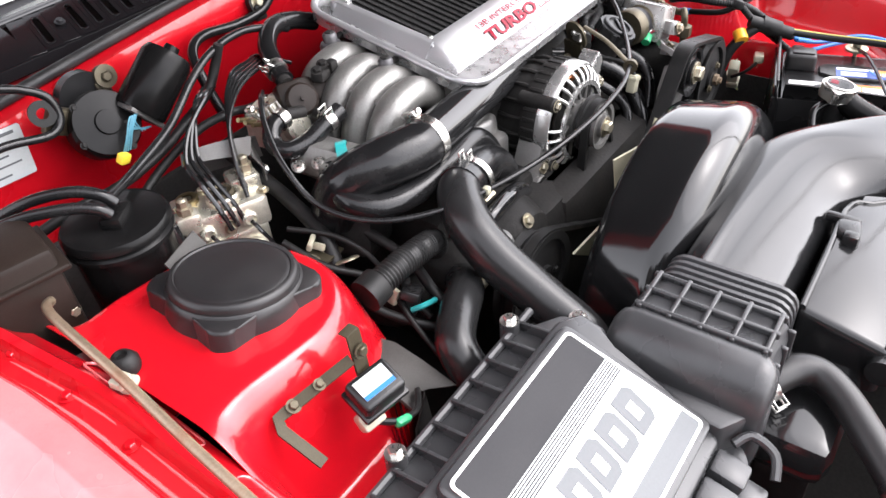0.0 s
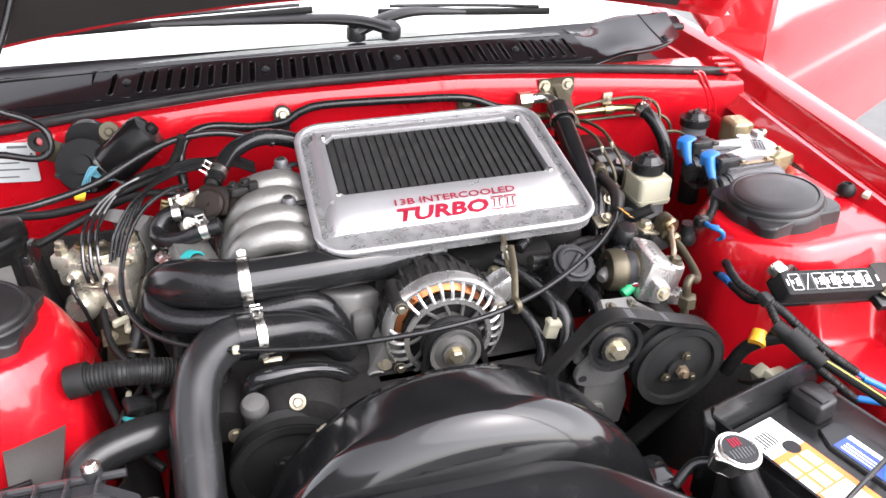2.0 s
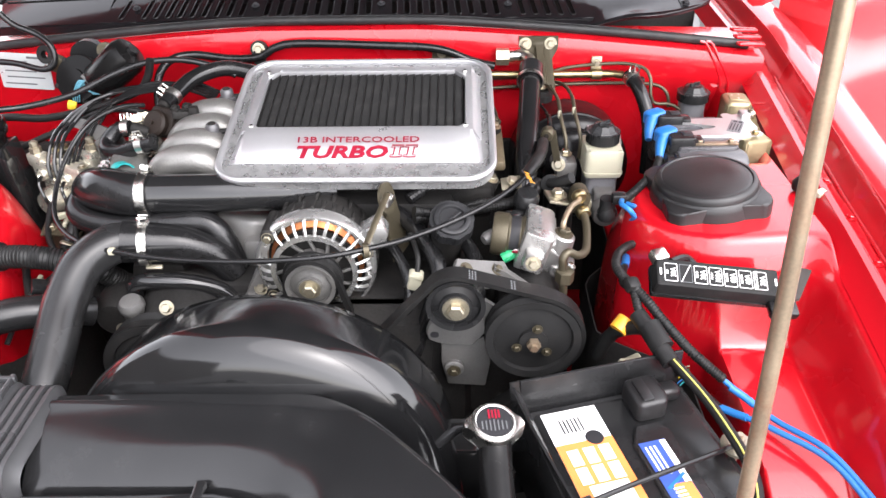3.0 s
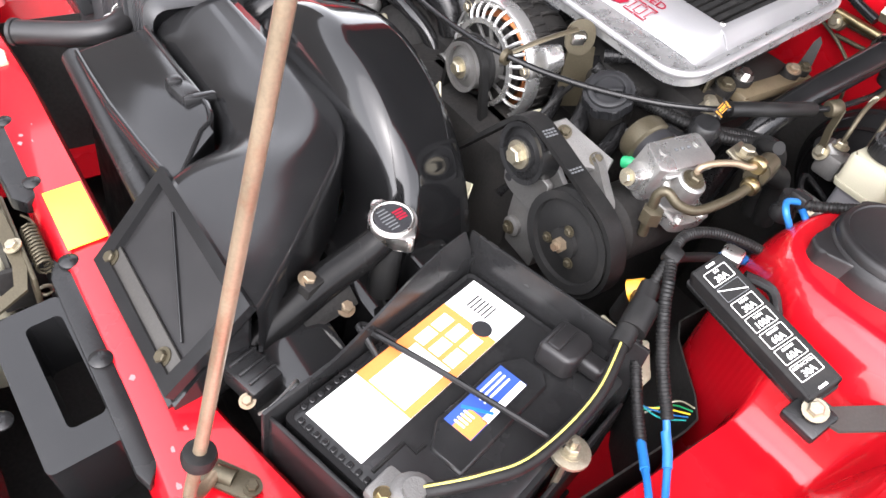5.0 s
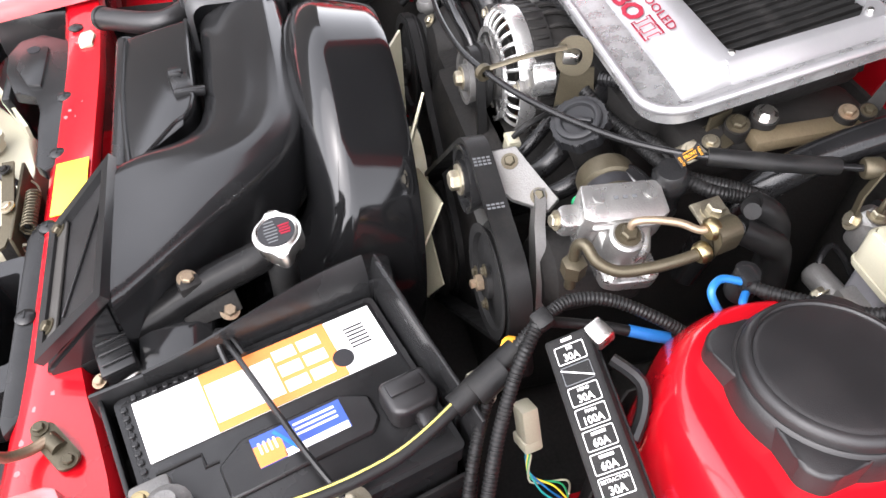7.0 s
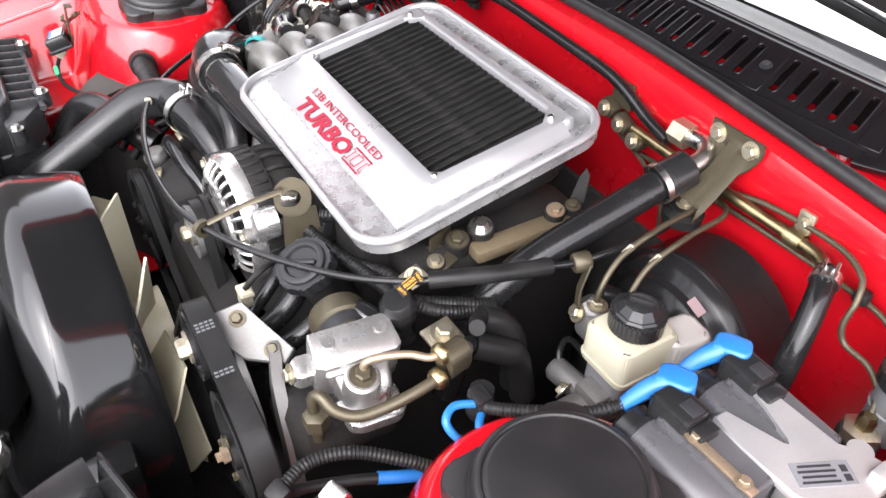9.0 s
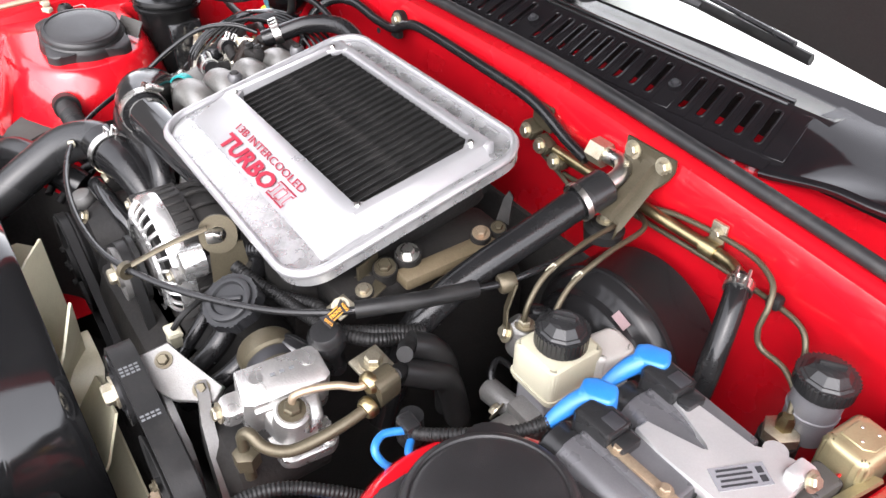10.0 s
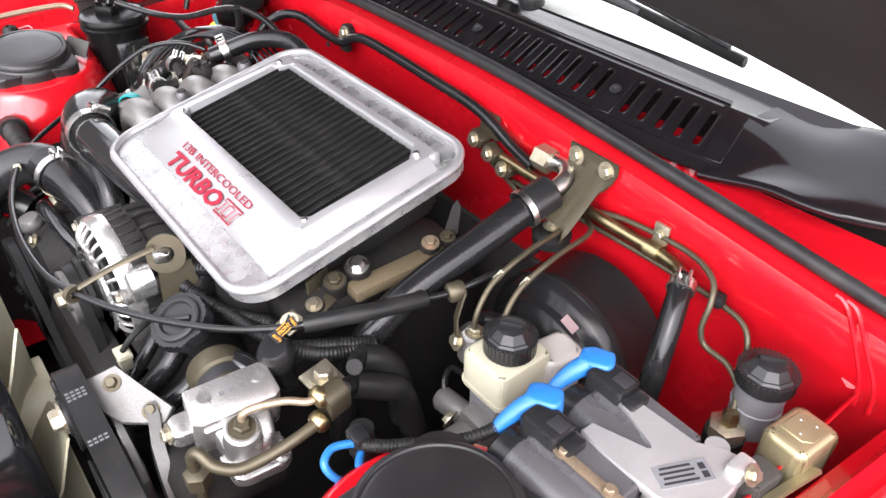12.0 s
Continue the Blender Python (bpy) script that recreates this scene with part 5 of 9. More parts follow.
# ---- intake duct across the nose, with its bellows and side chamber ----
duct = thing("intake_duct", "smooth black plastic air intake duct", "air duct", (0.0, -0.37, 0.66))
def duct_top(x, y):
    return 0.746 - 0.010 * smooth(-0.38, -0.47, y) * smooth(0.0, 0.1, x)
duct_back = spline([(-0.196, -0.286, 0), (-0.10, -0.283, 0), (-0.01, -0.281, 0), (0.055, -0.287, 0), (0.100, -0.310, 0), (0.142, -0.348, 0), (0.192, -0.402, 0), (0.250, -0.468, 0)], 5)
duct_front = spline([(-0.196, -0.385, 0), (-0.13, -0.385, 0), (-0.07, -0.386, 0), (-0.02, -0.388, 0), (0.014, -0.397, 0), (0.042, -0.418, 0), (0.058, -0.445, 0), (0.072, -0.470, 0)], 5)
def duct_section(k):
    """From the foot at the back over the shoulder and the crown to the softly falling front."""
    a, b = duct_back[k], duct_front[k]
    width = (b - a).length
    d = (b - a) / width
    row, r = [], 0.014
    flat = smooth(0.55, 0.95, k / (len(duct_back) - 1))
    fall, drop = 0.072 - 0.048 * flat, 0.028 - 0.018 * flat
    crown = 0.004 * (1 - flat)
    steps = [(0, 0.655 - 0.746)] + [(r - r * math.cos(t), -r + r * math.sin(t)) for t in (0, 0.4, 0.8, 1.2, math.pi / 2)]
    steps += [(r + (width - r - fall) * f, crown * math.sin(math.pi * f)) for f in (0.25, 0.5, 0.75)]
    steps += [(width - fall + fall * f, -drop * f * f) for f in (0, 0.15, 0.3, 0.45, 0.6, 0.75, 0.88)] + [(width - 0.003, -drop * 0.98 - 0.001), (width, -drop - 0.006)] + [(width, 0.655 - 0.746)]
    for s, h in steps:
        q = a + d * s
        row.append((q[0], q[1], duct_top(q[0], q[1]) + h))
    return row
part("main_duct", strip_bm(duct_section, range(len(duct_back))), DUCT, duct, "", 60)
lip = [(0.068, -0.468, 0.735), (0.245, -0.470, 0.733), (0.252, -0.542, 0.662), (0.092, -0.542, 0.672)]
snout = bmesh.new()
vt = [snout.verts.new(p) for p in lip] + [snout.verts.new((x, y, z - 0.05)) for x, y, z in lip]
for f in ((0, 1, 2, 3), (7, 6, 5, 4), (0, 4, 5, 1), (1, 5, 6, 2), (2, 6, 7, 3), (3, 7, 4, 0)):
    snout.faces.new([vt[i] for i in f])
bmesh.ops.recalc_face_normals(snout, faces=snout.faces)
bmesh.ops.bevel(snout, geom=snout.edges[:], offset=0.004, segments=2, affect="EDGES")
part("snout", snout, DUCT, duct)
SN = pose(0.068, -0.468, 0.7355, 41)
quad_o = [(0.0, 0.0), (0.180, 0.0), (0.186, -0.094), (0.024, -0.096)]
quad_i = [(0.014, -0.010), (0.168, -0.010), (0.172, -0.084), (0.036, -0.084)]
part("snout_rim", xf(ring_plate_bm(quad_o, quad_i, 0.0, 0.009), SN), DUCT, duct)
part("snout_panel", xf(prism_bm(quad_i[::-1], 0.0, 0.0018), SN), CAP, duct, "dull grey recessed panel")
part("snout_rib", xf(box_bm((0.120, 0.002, 0.003), 0.0008), SN @ pose(0.100, -0.040, 0.003, 0, 0, -24)), DUCT, duct)
part("clamp_strip", joined(xf(box_bm((0.160, 0.024, 0.003), 0.001), pose(0.168, -0.533, 0.6845, 41, 0)),), FLAP, duct, "grey steel clamp strip")
for x in (0.103, 0.222):
    bolt((x, -0.534, 0.6865), (0, -0.66, 0.75), duct, 0.0055, OLIVE)
part("side_chamber", prism_bm([(-0.19, -0.395), (-0.02, -0.392), (0.006, -0.400), (0.013, -0.412), (0.066, -0.455), (0.060, -0.466), (-0.08, -0.478), (-0.19, -0.478)], 0.66, 0.724, 0.008, 3, lambda x, y: 0.728 + 0.22 * (y + 0.40)), DUCT, duct)
part("chamber_rim", tube_bm([(x, y, 0.7275 + 0.22 * (y + 0.40)) for x, y in ((-0.185, -0.399), (-0.10, -0.398), (-0.022, -0.396), (0.004, -0.404), (0.011, -0.416), (0.060, -0.456), (0.054, -0.463), (-0.08, -0.474), (-0.185, -0.474))], 0.0028, 8, 2), DUCT, duct)
part("chamber_tube", rod_bm((-0.20, -0.475, 0.695), (0.06, -0.480, 0.675), 0.013, 14), PLASTIC, duct)
part("chamber_latch", joined(at(box_bm((0.03, 0.022, 0.012), 0.004), -0.052, -0.407, 0.727, 0, 0, 10), at(box_bm((0.01, 0.034, 0.010), 0.003), -0.036, -0.398, 0.728), at(box_bm((0.014, 0.016, 0.018), 0.004), -0.068, -0.412, 0.728)), PLASTIC, duct)
# bellows and square-ribbed collar to the air box
def duct_ring(x, w, z0, z1):
    pts = rounded(w, z1 - z0, 0.018, 4)
    return [(x, -0.338 + a, (z0 + z1) / 2 + b) for a, b in pts]
bell = [(-0.190, 0.104, 0.66, 0.742), (-0.196, 0.112, 0.655, 0.748)]
for k in range(4):
    x = -0.198 - 0.009 * k
    bell += [(x, 0.119, 0.649, 0.7545), (x - 0.004, 0.119, 0.649, 0.7545), (x - 0.0055, 0.113, 0.653, 0.7510), (x - 0.0075, 0.113, 0.653, 0.7510)]
part("bellows", strip_bm(lambda k: duct_ring(*bell[k]), range(len(bell)), True), BOXGREY, duct, "black rubber bellows")
hood_rings = [(-0.233, 0.120, 0.650, 0.752), (-0.238, 0.126, 0.648, 0.755), (-0.286, 0.132, 0.645, 0.755), (-0.291, 0.140, 0.642, 0.7575), (-0.300, 0.143, 0.640, 0.757), (-0.312, 0.143, 0.640, 0.752), (-0.322, 0.140, 0.640, 0.743), (-0.328, 0.134, 0.640, 0.730), (-0.330, 0.126, 0.645, 0.715)]
collar_bm = strip_bm(lambda k: duct_ring(*hood_rings[k]), range(len(hood_rings)), True)
bmesh.ops.holes_fill(collar_bm, edges=[e for e in collar_bm.edges if e.is_boundary])
part("collar", collar_bm, BOXGREY, duct, "", 60)
for j in range(5):
    part("collar_rib", at(box_bm((0.052, 0.0045, 0.007), 0.0015, 3), -0.263, -0.284 - 0.027 * j, 0.7565, 0, -1), BOXGREY, duct)
for j in range(3):
    part("collar_rib", at(box_bm((0.0045, 0.118, 0.007), 0.0015, 3), -0.241 - 0.022 * j, -0.338, 0.7565), BOXGREY, duct)
    part("collar_rib", at(box_bm((0.0045, 0.007, 0.050), 0.0015, 3), -0.241 - 0.022 * j, -0.402, 0.722), BOXGREY, duct)
part("collar_flange", prism_bm([(-0.305, -0.262), (-0.345, -0.268), (-0.350, -0.384), (-0.306, -0.412)], 0.69, 0.722, 0.004, 2), BOXGREY, duct)

# ---- air cleaner box ----
airbox = thing("air_cleaner_box", "ribbed black air cleaner box with silver label", "air filter box", (-0.43, -0.33, 0.55))
part("lower_case", prism_bm([(-0.575, -0.205), (-0.322, -0.205), (-0.315, -0.25), (-0.315, -0.39), (-0.34, -0.412), (-0.575, -0.412)], 0.55, 0.69, 0.01), BOXGREY, airbox)
lid_plan = [(-0.565, -0.232), (-0.340, -0.232), (-0.318, -0.244), (-0.318, -0.268), (-0.336, -0.280), (-0.340, -0.372), (-0.352, -0.386), (-0.565, -0.386)]
lid_top = lambda y: 0.758 - 0.32 * max(0, -0.236 - y)
part("lid", prism_bm(lid_plan, 0.675, 0.755, 0.005, 3, lambda x, y: lid_top(y)), BOXGREY, airbox)
part("lid_ledge", prism_bm([(-0.568, -0.197), (-0.350, -0.197), (-0.312, -0.222), (-0.306, -0.246), (-0.568, -0.246)], 0.69, 0.736, 0.004, 2), BOXGREY, airbox)
for k in range(7):
    x = -0.368 - 0.030 * k
    part("front_step", at(box_bm((0.025, 0.030, 0.030), 0.004, 2), x, -0.398, 0.692, 14), BOXGREY, airbox)
    part("front_step", at(box_bm((0.025, 0.024, 0.030), 0.004, 2), x, -0.417, 0.672, 14), BOXGREY, airbox)
part("side_loop", tube_bm([(-0.345, -0.395, 0.705), (-0.332, -0.405, 0.708), (-0.334, -0.425, 0.700), (-0.350, -0.432, 0.690)], 0.004, 8, 5), BOXGREY, airbox)
LB = pose(-0.441, -0.3085, 0.7405, 17.7, 0, 0)
part("raised_panel", xf(prism_bm(rounded(0.190, 0.142, 0.008, 3), -0.01, 0.0035, 0.003), LB), BOXGREY, airbox)
part("label", xf(box_bm((0.172, 0.125, 0.0008)), LB @ pose(0, 0, 0.0040)), SILVERLABEL, airbox, "silver and black printed label")
part("label_border", xf(ring_plate_bm(rounded(0.176, 0.129, 0.005, 3), rounded(0.171, 0.124, 0.004, 3), 0.0038, 0.0052), LB), WHITE, airbox)
bar(airbox, 0, 0.044, 0.170, 0.036, LB @ pose(0, 0, 0.0044), INK)
for k in range(7):
    bar(airbox, 0, 0.0245 - 0.0022 * k, 0.170, 0.0011, LB @ pose(0, 0, 0.0044), INK)
bar(airbox, 0, -0.018, 0.170, 0.054, LB @ pose(0, 0, 0.0043), WHITE)
bar(airbox, 0, -0.054, 0.170, 0.018, LB @ pose(0, 0, 0.0044), GREYINK)
for k in range(5):
    block = prism_bm([(-0.015, -0.017), (0.006, -0.017), (0.011, -0.011), (0.016, 0.011), (0.012, 0.017), (-0.008, 0.017)], -0.0003, 0.0004)
    part("logo_shape", xf(block, LB @ pose(-0.060 + 0.0295 * k, -0.014, 0.0053)), GREYINK, airbox, "grey block of the maker's mark")
    part("logo_gap", xf(prism_bm([(-0.006, -0.008), (0.003, -0.008), (0.006, 0.006), (-0.003, 0.006)], 0.0, 0.0004), LB @ pose(-0.060 + 0.0295 * k, -0.014, 0.0056)), WHITE, airbox)
for k in range(9):
    part("edge_rib", at(box_bm((0.0035, 0.034, 0.014), 0.001), -0.555 + 0.026 * k, -0.214, 0.739, -6), BOXGREY, airbox)
part("edge_rail", rod_bm((-0.565, -0.196, 0.738), (-0.325, -0.196, 0.738), 0.004, 8), BOXGREY, airbox)
for p in ((-0.354, -0.192, 0.748), (-0.303, -0.234, 0.730), (-0.519, -0.192, 0.748)):
    part("bolt_boss", xf(lathe_bm([(0.009, -0.02), (0.009, 0.0)], 14), along(p, (0, 0, 1))), BOXGREY, airbox)
    bolt(p, (0, 0, 1), airbox, 0.0058, STEEL)

# ---- battery ----
battery = thing("battery", "black car battery with orange and white label", "battery", (0.36, -0.36, 0.50))
BT = pose(0.365, -0.346, 0.690, 0, 0, 15.2)      # x across, y towards the bulkhead
part("case", xf(box_bm((0.165, 0.222, 0.19), 0.006), BT @ pose(0, 0, -0.097)), PLASTIC, battery)
part("lid_rim", xf(ring_plate_bm(rounded(0.170, 0.228, 0.006, 3), rounded(0.162, 0.218, 0.006, 3), -0.022, -0.004), BT), PLASTIC, battery)
part("label", xf(box_bm((0.058, 0.206, 0.0008)), BT @ pose(-0.045, 0.002, -0.0012)), WHITE, battery, "white and orange sticker")
for k in range(9):
    part("lid_tooth", xf(box_bm((0.0045, 0.0050, 0.0022), 0.0006, 1), BT @ pose(-0.072 + 0.0085 * k, -0.1075, -0.0012)), PLASTIC, battery)
for k in range(7):
    part("lid_tooth", xf(box_bm((0.0050, 0.0045, 0.0022), 0.0006, 1), BT @ pose(-0.0795, -0.098 + 0.0085 * k, -0.0012)), PLASTIC, battery)
LBT = BT @ pose(-0.045, 0.002, -0.0006)
bar(battery, 0, 0.005, 0.058, 0.110, LBT, ORANGE)
bar(battery, 0.002, -0.020, 0.038, 0.056, LBT @ pose(0, 0, 0.0003), WHITE)
for k in range(3):
    for s in (-1, 1):
        bar(battery, -0.016 + 0.016 * k, 0.031 + 0.011 * s, 0.011, 0.019, LBT @ pose(0, 0, 0.0003), WHITE)
for k in range(6):
    bar(battery, -0.014 + 0.004 * k, 0.082, 0.0015, 0.018, LBT, INK)
part("stamp", xf(lathe_bm([(0.009, 0), (0.009, 0.0005)], 24), LBT @ pose(0.012, 0.062, 0.0003)), INK, battery)
panel = [(-0.062, -0.020), (0.052, -0.020), (0.062, -0.010), (0.062, 0.012), (0.040, 0.024), (-0.040, 0.024), (-0.062, 0.010)]
part("cell_cover", xf(prism_bm([(-y, x) for x, y in panel], -0.008, 0.002, 0.002, 1), BT @ pose(0.022, 0.004, 0)), PLASTIC, battery)
LB2 = BT @ pose(0.016, 0.006, 0.0022)
part("cell_label", xf(box_bm((0.027, 0.074, 0.0006)), LB2), NAVY, battery, "small blue and orange sticker")
bar(battery, 0.004, -0.026, 0.018, 0.022, LB2, ORANGE)
bar(battery, 0.0105, 0.010, 0.006, 0.052, LB2, WHITE)
part("printed_bar", xf(box_bm((0.026, 0.003, 0.0005)), LB2 @ pose(0.0, -0.012, 0.0006, 0, 0, 30)), LIGHTBLUE, battery)
for k in range(4):
    bar(battery, -0.002, -0.026 + 0.004 * k - 0.006, 0.010, 0.0016, LB2 @ pose(0, 0, 0.0004), WHITE)
for k in range(3):
    bar(battery, -0.009 + 0.0045 * k, 0.014, 0.0018, 0.034, LB2, WHITE)
part("lid_groove", xf(tube_bm([(0.0, -0.10, 0), (0.0, -0.066, 0), (0.012, -0.066, 0), (0.012, -0.056, 0)], 0.0018, 6, 1, False), BT @ pose(-0.006, 0, -0.002)), RUBBER, battery)
part("positive_cover", joined(xf(prism_bm([(-0.016, -0.021), (0.014, -0.021), (0.019, -0.012), (0.019, 0.014), (0.010, 0.021), (-0.016, 0.019)], 0.0, 0.022, 0.005, 3), BT @ pose(0.032, 0.092, 0)), xf(box_bm((0.026, 0.018, 0.016), 0.005, 3), BT @ pose(0.058, 0.096, 0.008)), xf(box_bm((0.012, 0.030, 0.004), 0.0015), BT @ pose(0.028, 0.090, 0.0225))), CAP, battery, "grey-black terminal cover")
part("negative_clamp", joined(xf(lathe_bm([(0.018, 0), (0.018, 0.012), (0.013, 0.016)], 18), BT @ pose(0.030, -0.099, 0.0)), xf(box_bm((0.04, 0.03, 0.012), 0.004), BT @ pose(0.022, -0.106, 0.006)), xf(lathe_bm([(0.0085, 0), (0.0085, 0.022), (0, 0.022)], 18), BT @ pose(0.030, -0.099, 0))), ALU, battery, "grey lead terminal clamp")
bolt(BT @ Vector((0.016, -0.114, 0.012)), (0, 0, 1), battery, 0.005, BRASS)
tray = thing("battery_tray", "black plastic battery tray with raised walls", "battery tray", (0.36, -0.36, 0.46))
for x, y, w, l, h, z in ((-0.091, 0, 0.004, 0.256, 0.10, -0.042), (0.0, 0.124, 0.18, 0.004, 0.17, -0.052), (0.0, -0.122, 0.18, 0.004, 0.10, -0.05), (0.091, 0, 0.004, 0.24, 0.08, -0.075)):
    part("tray_wall", xf(box_bm((w, l, h), 0.0015), BT @ pose(x, y, z)), PLASTIC, tray)
part("tray_floor", xf(box_bm((0.18, 0.24, 0.006), 0.002), BT @ pose(0, 0, -0.196)), PLASTIC, tray)
def shield(v):
    lean = 0.016 * smooth(-0.09, 0.10, v)
    return [(-0.090, v, -0.06), (-0.090, v, 0.0), (-0.088 - lean * 0.3, v, 0.012 + 0.4 * lean), (-0.086 - lean, v, 0.018 + lean)]
part("tray_shield", thick(xf(strip_bm(shield, [-0.085 + 0.02 * k for k in range(11)]), BT), 0.0025), PLASTIC, tray, "thin black heat shield")
part("tray_shield", thick(xf(strip_bm(lambda u: [(u, 0.119, -0.06), (u, 0.121, 0.0), (u, 0.128, 0.030 - 0.20 * max(0, u + 0.03))], [-0.100 + 0.02 * k for k in range(9)]), BT), 0.0025), PLASTIC, tray, "thin black heat shield")
hold = thing("battery_hold_down", "thin black hold-down bar with J-bolt hook", "battery clamp", (0.36, -0.35, 0.69))
part("bar", tube_bm([(0.276, -0.389, 0.700), (0.330, -0.366, 0.705), (0.405, -0.333, 0.705), (0.444, -0.311, 0.698)], 0.0026, 8, 4), PLASTIC, hold)
part("hook", tube_bm([(0.305, -0.385, 0.680), (0.285, -0.392, 0.700), (0.274, -0.392, 0.701), (0.276, -0.384, 0.700), (0.300, -0.372, 0.699)], 0.0028, 8, 5), PLASTIC, hold)
part("washer", at(lathe_bm([(0.016, -0.001), (0.016, 0.002), (0.012, 0.003)], 22), 0.448, -0.309, 0.696), ZINC, hold)
bolt((0.448, -0.309, 0.699), (0, 0, 1), hold, 0.0065)
part("stud", rod_bm((0.448, -0.309, 0.52), (0.448, -0.309, 0.712), 0.003, 8), ZINC, hold)
earth = thing("battery_cable", "black battery cable with a yellow stripe", "cable", (0.43, -0.35, 0.70))
cl = [(0.424, -0.428, 0.708), (0.438, -0.39, 0.712), (0.444, -0.345, 0.712), (0.428, -0.27, 0.715), (0.395, -0.206, 0.728), (0.385, -0.185, 0.735)]
part("cable", tube_bm(cl, 0.0055, 10), RUBBER, earth)
part("stripe", tube_bm([(x - 0.0016, y - 0.0008, z + 0.0050) for x, y, z in cl], 0.0010, 6), DULLYELLOW, earth, "thin yellow stripe")
part("sleeve", rod_bm((0.402, -0.222, 0.722), (0.376, -0.166, 0.742), 0.0095, 16), RUBBER, earth)
part("sleeve", rod_bm((0.397, -0.205, 0.727), (0.386, -0.18, 0.737), 0.0125, 16), RUBBER, earth)


# ---- suspension tower caps ----
def tower_cap(x, turn, lean, size):
    """A lobed cap; lean tips it towards the engine, as the strut leans."""
    cy = 0.008
    cap = thing("strut_tower_cap", "lobed grey-black rubber cap on the red suspension tower", "strut cap", (x, cy, 0.785), "suspension tower caps")
    M = pose(x, cy, 0.787, 0, lean, 0) @ Matrix.Scale(size, 4)
    part("skirt", xf(lathe_bm([(0.0, -0.016), (0.064, -0.016), (0.066, 0), (0.0645, 0.012), (0.063, 0.019), (0.061, 0.021), (0.0, 0.022)], 64), M), CAP, cap)
    for a in (0, 90, 180, 270):
        tab = prism_bm([(0.044, -0.036), (0.060, -0.026), (0.074, -0.013), (0.079, -0.009), (0.0805, 0.0), (0.079, 0.009), (0.074, 0.013), (0.060, 0.026), (0.044, 0.036)], -0.014, 0.019, 0.0035, 3, lambda u, v: 0.0215 - 0.003 * smooth(0.062, 0.080, u))
        part("lobe", xf(tab, M @ pose(0, 0, -0.001, 0, 0, a + turn)), CAP, cap)
    part("crown", xf(lathe_bm([(0.0605, 0.018), (0.0600, 0.025), (0.0585, 0.0285), (0.0560, 0.0302), (0.0535, 0.0304), (0.0525, 0.0288), (0.0510, 0.0296), (0.048, 0.0306), (0.03, 0.0312), (0, 0.0312)], 64), M), CAP, cap)
    return cap


tower_cap(-0.484, 40, 9, 0.93)
tower_cap(0.487, 50, -5, 1.0)
for x in (-0.594, 0.604):
    nut = thing("tower_grommet", "black rubber grommet on the inner wing", "grommet", (x, 0.012, 0.79), "wing grommets")
    part("base", at(lathe_bm([(0.011, 0), (0.012, 0.003), (0.012, 0.009), (0.008, 0.015), (0.005, 0.016), (0.004, 0.013), (0, 0.013)], 24), x, 0.012, 0.795), RUBBER, nut)
    part("clip", at(box_bm((0.016, 0.010, 0.007), 0.002), x - 0.012 * (1 if x < 0 else -1), -0.012, 0.803, 10, 0, 30), CREAM, nut, "white plastic wire clip")

# ---- hood stay on the slam panel, and the second rod along the other wing ----
stay = thing("hood_stay", "copper-brown hood prop rod standing on the slam panel", "hood prop", (0.34, -0.55, 0.66))
part("rod", tube_bm([(0.318, -0.530, 0.664), (0.330, -0.548, 0.668), (0.342, -0.560, 0.690), (0.345, -0.552, 0.74), (0.346, -0.540, 0.81), (0.350, -0.474, 1.2), (0.355, -0.358, 1.87)], 0.0045, 12, 6), ROD, stay)
part("grommet", xf(lathe_bm([(0.006, -0.006), (0.0105, -0.005), (0.0115, 0), (0.0105, 0.005), (0.006, 0.006)], 20), along((0.3455, -0.552, 0.740), (0, 0.17, 1))), RUBBER, stay)
hinge = thing("stay_bracket", "dull zinc saddle bracket with two bolts", "bracket", (0.32, -0.53, 0.655))
part("saddle", joined(at(prism_bm(rounded(0.052, 0.020, 0.008), 0, 0.003, 0.001), 0.326, -0.528, 0.660, 0, 0, 35), xf(lathe_bm([(0.007, -0.008), (0.007, 0.008)], 18), along((0.324, -0.529, 0.662), (1, 0.8, 0)))), OLIVE, hinge)
bolt((0.308, -0.541, 0.664), (0, 0, 1), hinge, 0.0048, OLIVE)
bolt((0.343, -0.516, 0.664), (0, 0, 1), hinge, 0.0048, OLIVE)
wing_rod = thing("wing_rod", "thin copper-brown rod along the inner wing", "rod", (-0.61, 0, 0.80))
part("rod", tube_bm([(-0.590, 0.110, 0.818), (-0.602, 0.086, 0.824), (-0.612, -0.019, 0.820), (-0.622, -0.124, 0.808), (-0.628, -0.25, 0.785), (-0.625, -0.42, 0.735)], 0.0042, 10, 6), ROD, wing_rod)
part("rod_clip", at(box_bm((0.014, 0.012, 0.008), 0.002), -0.611, -0.012, 0.812, 0, 0, 10), CREAM, wing_rod, "white plastic clip")

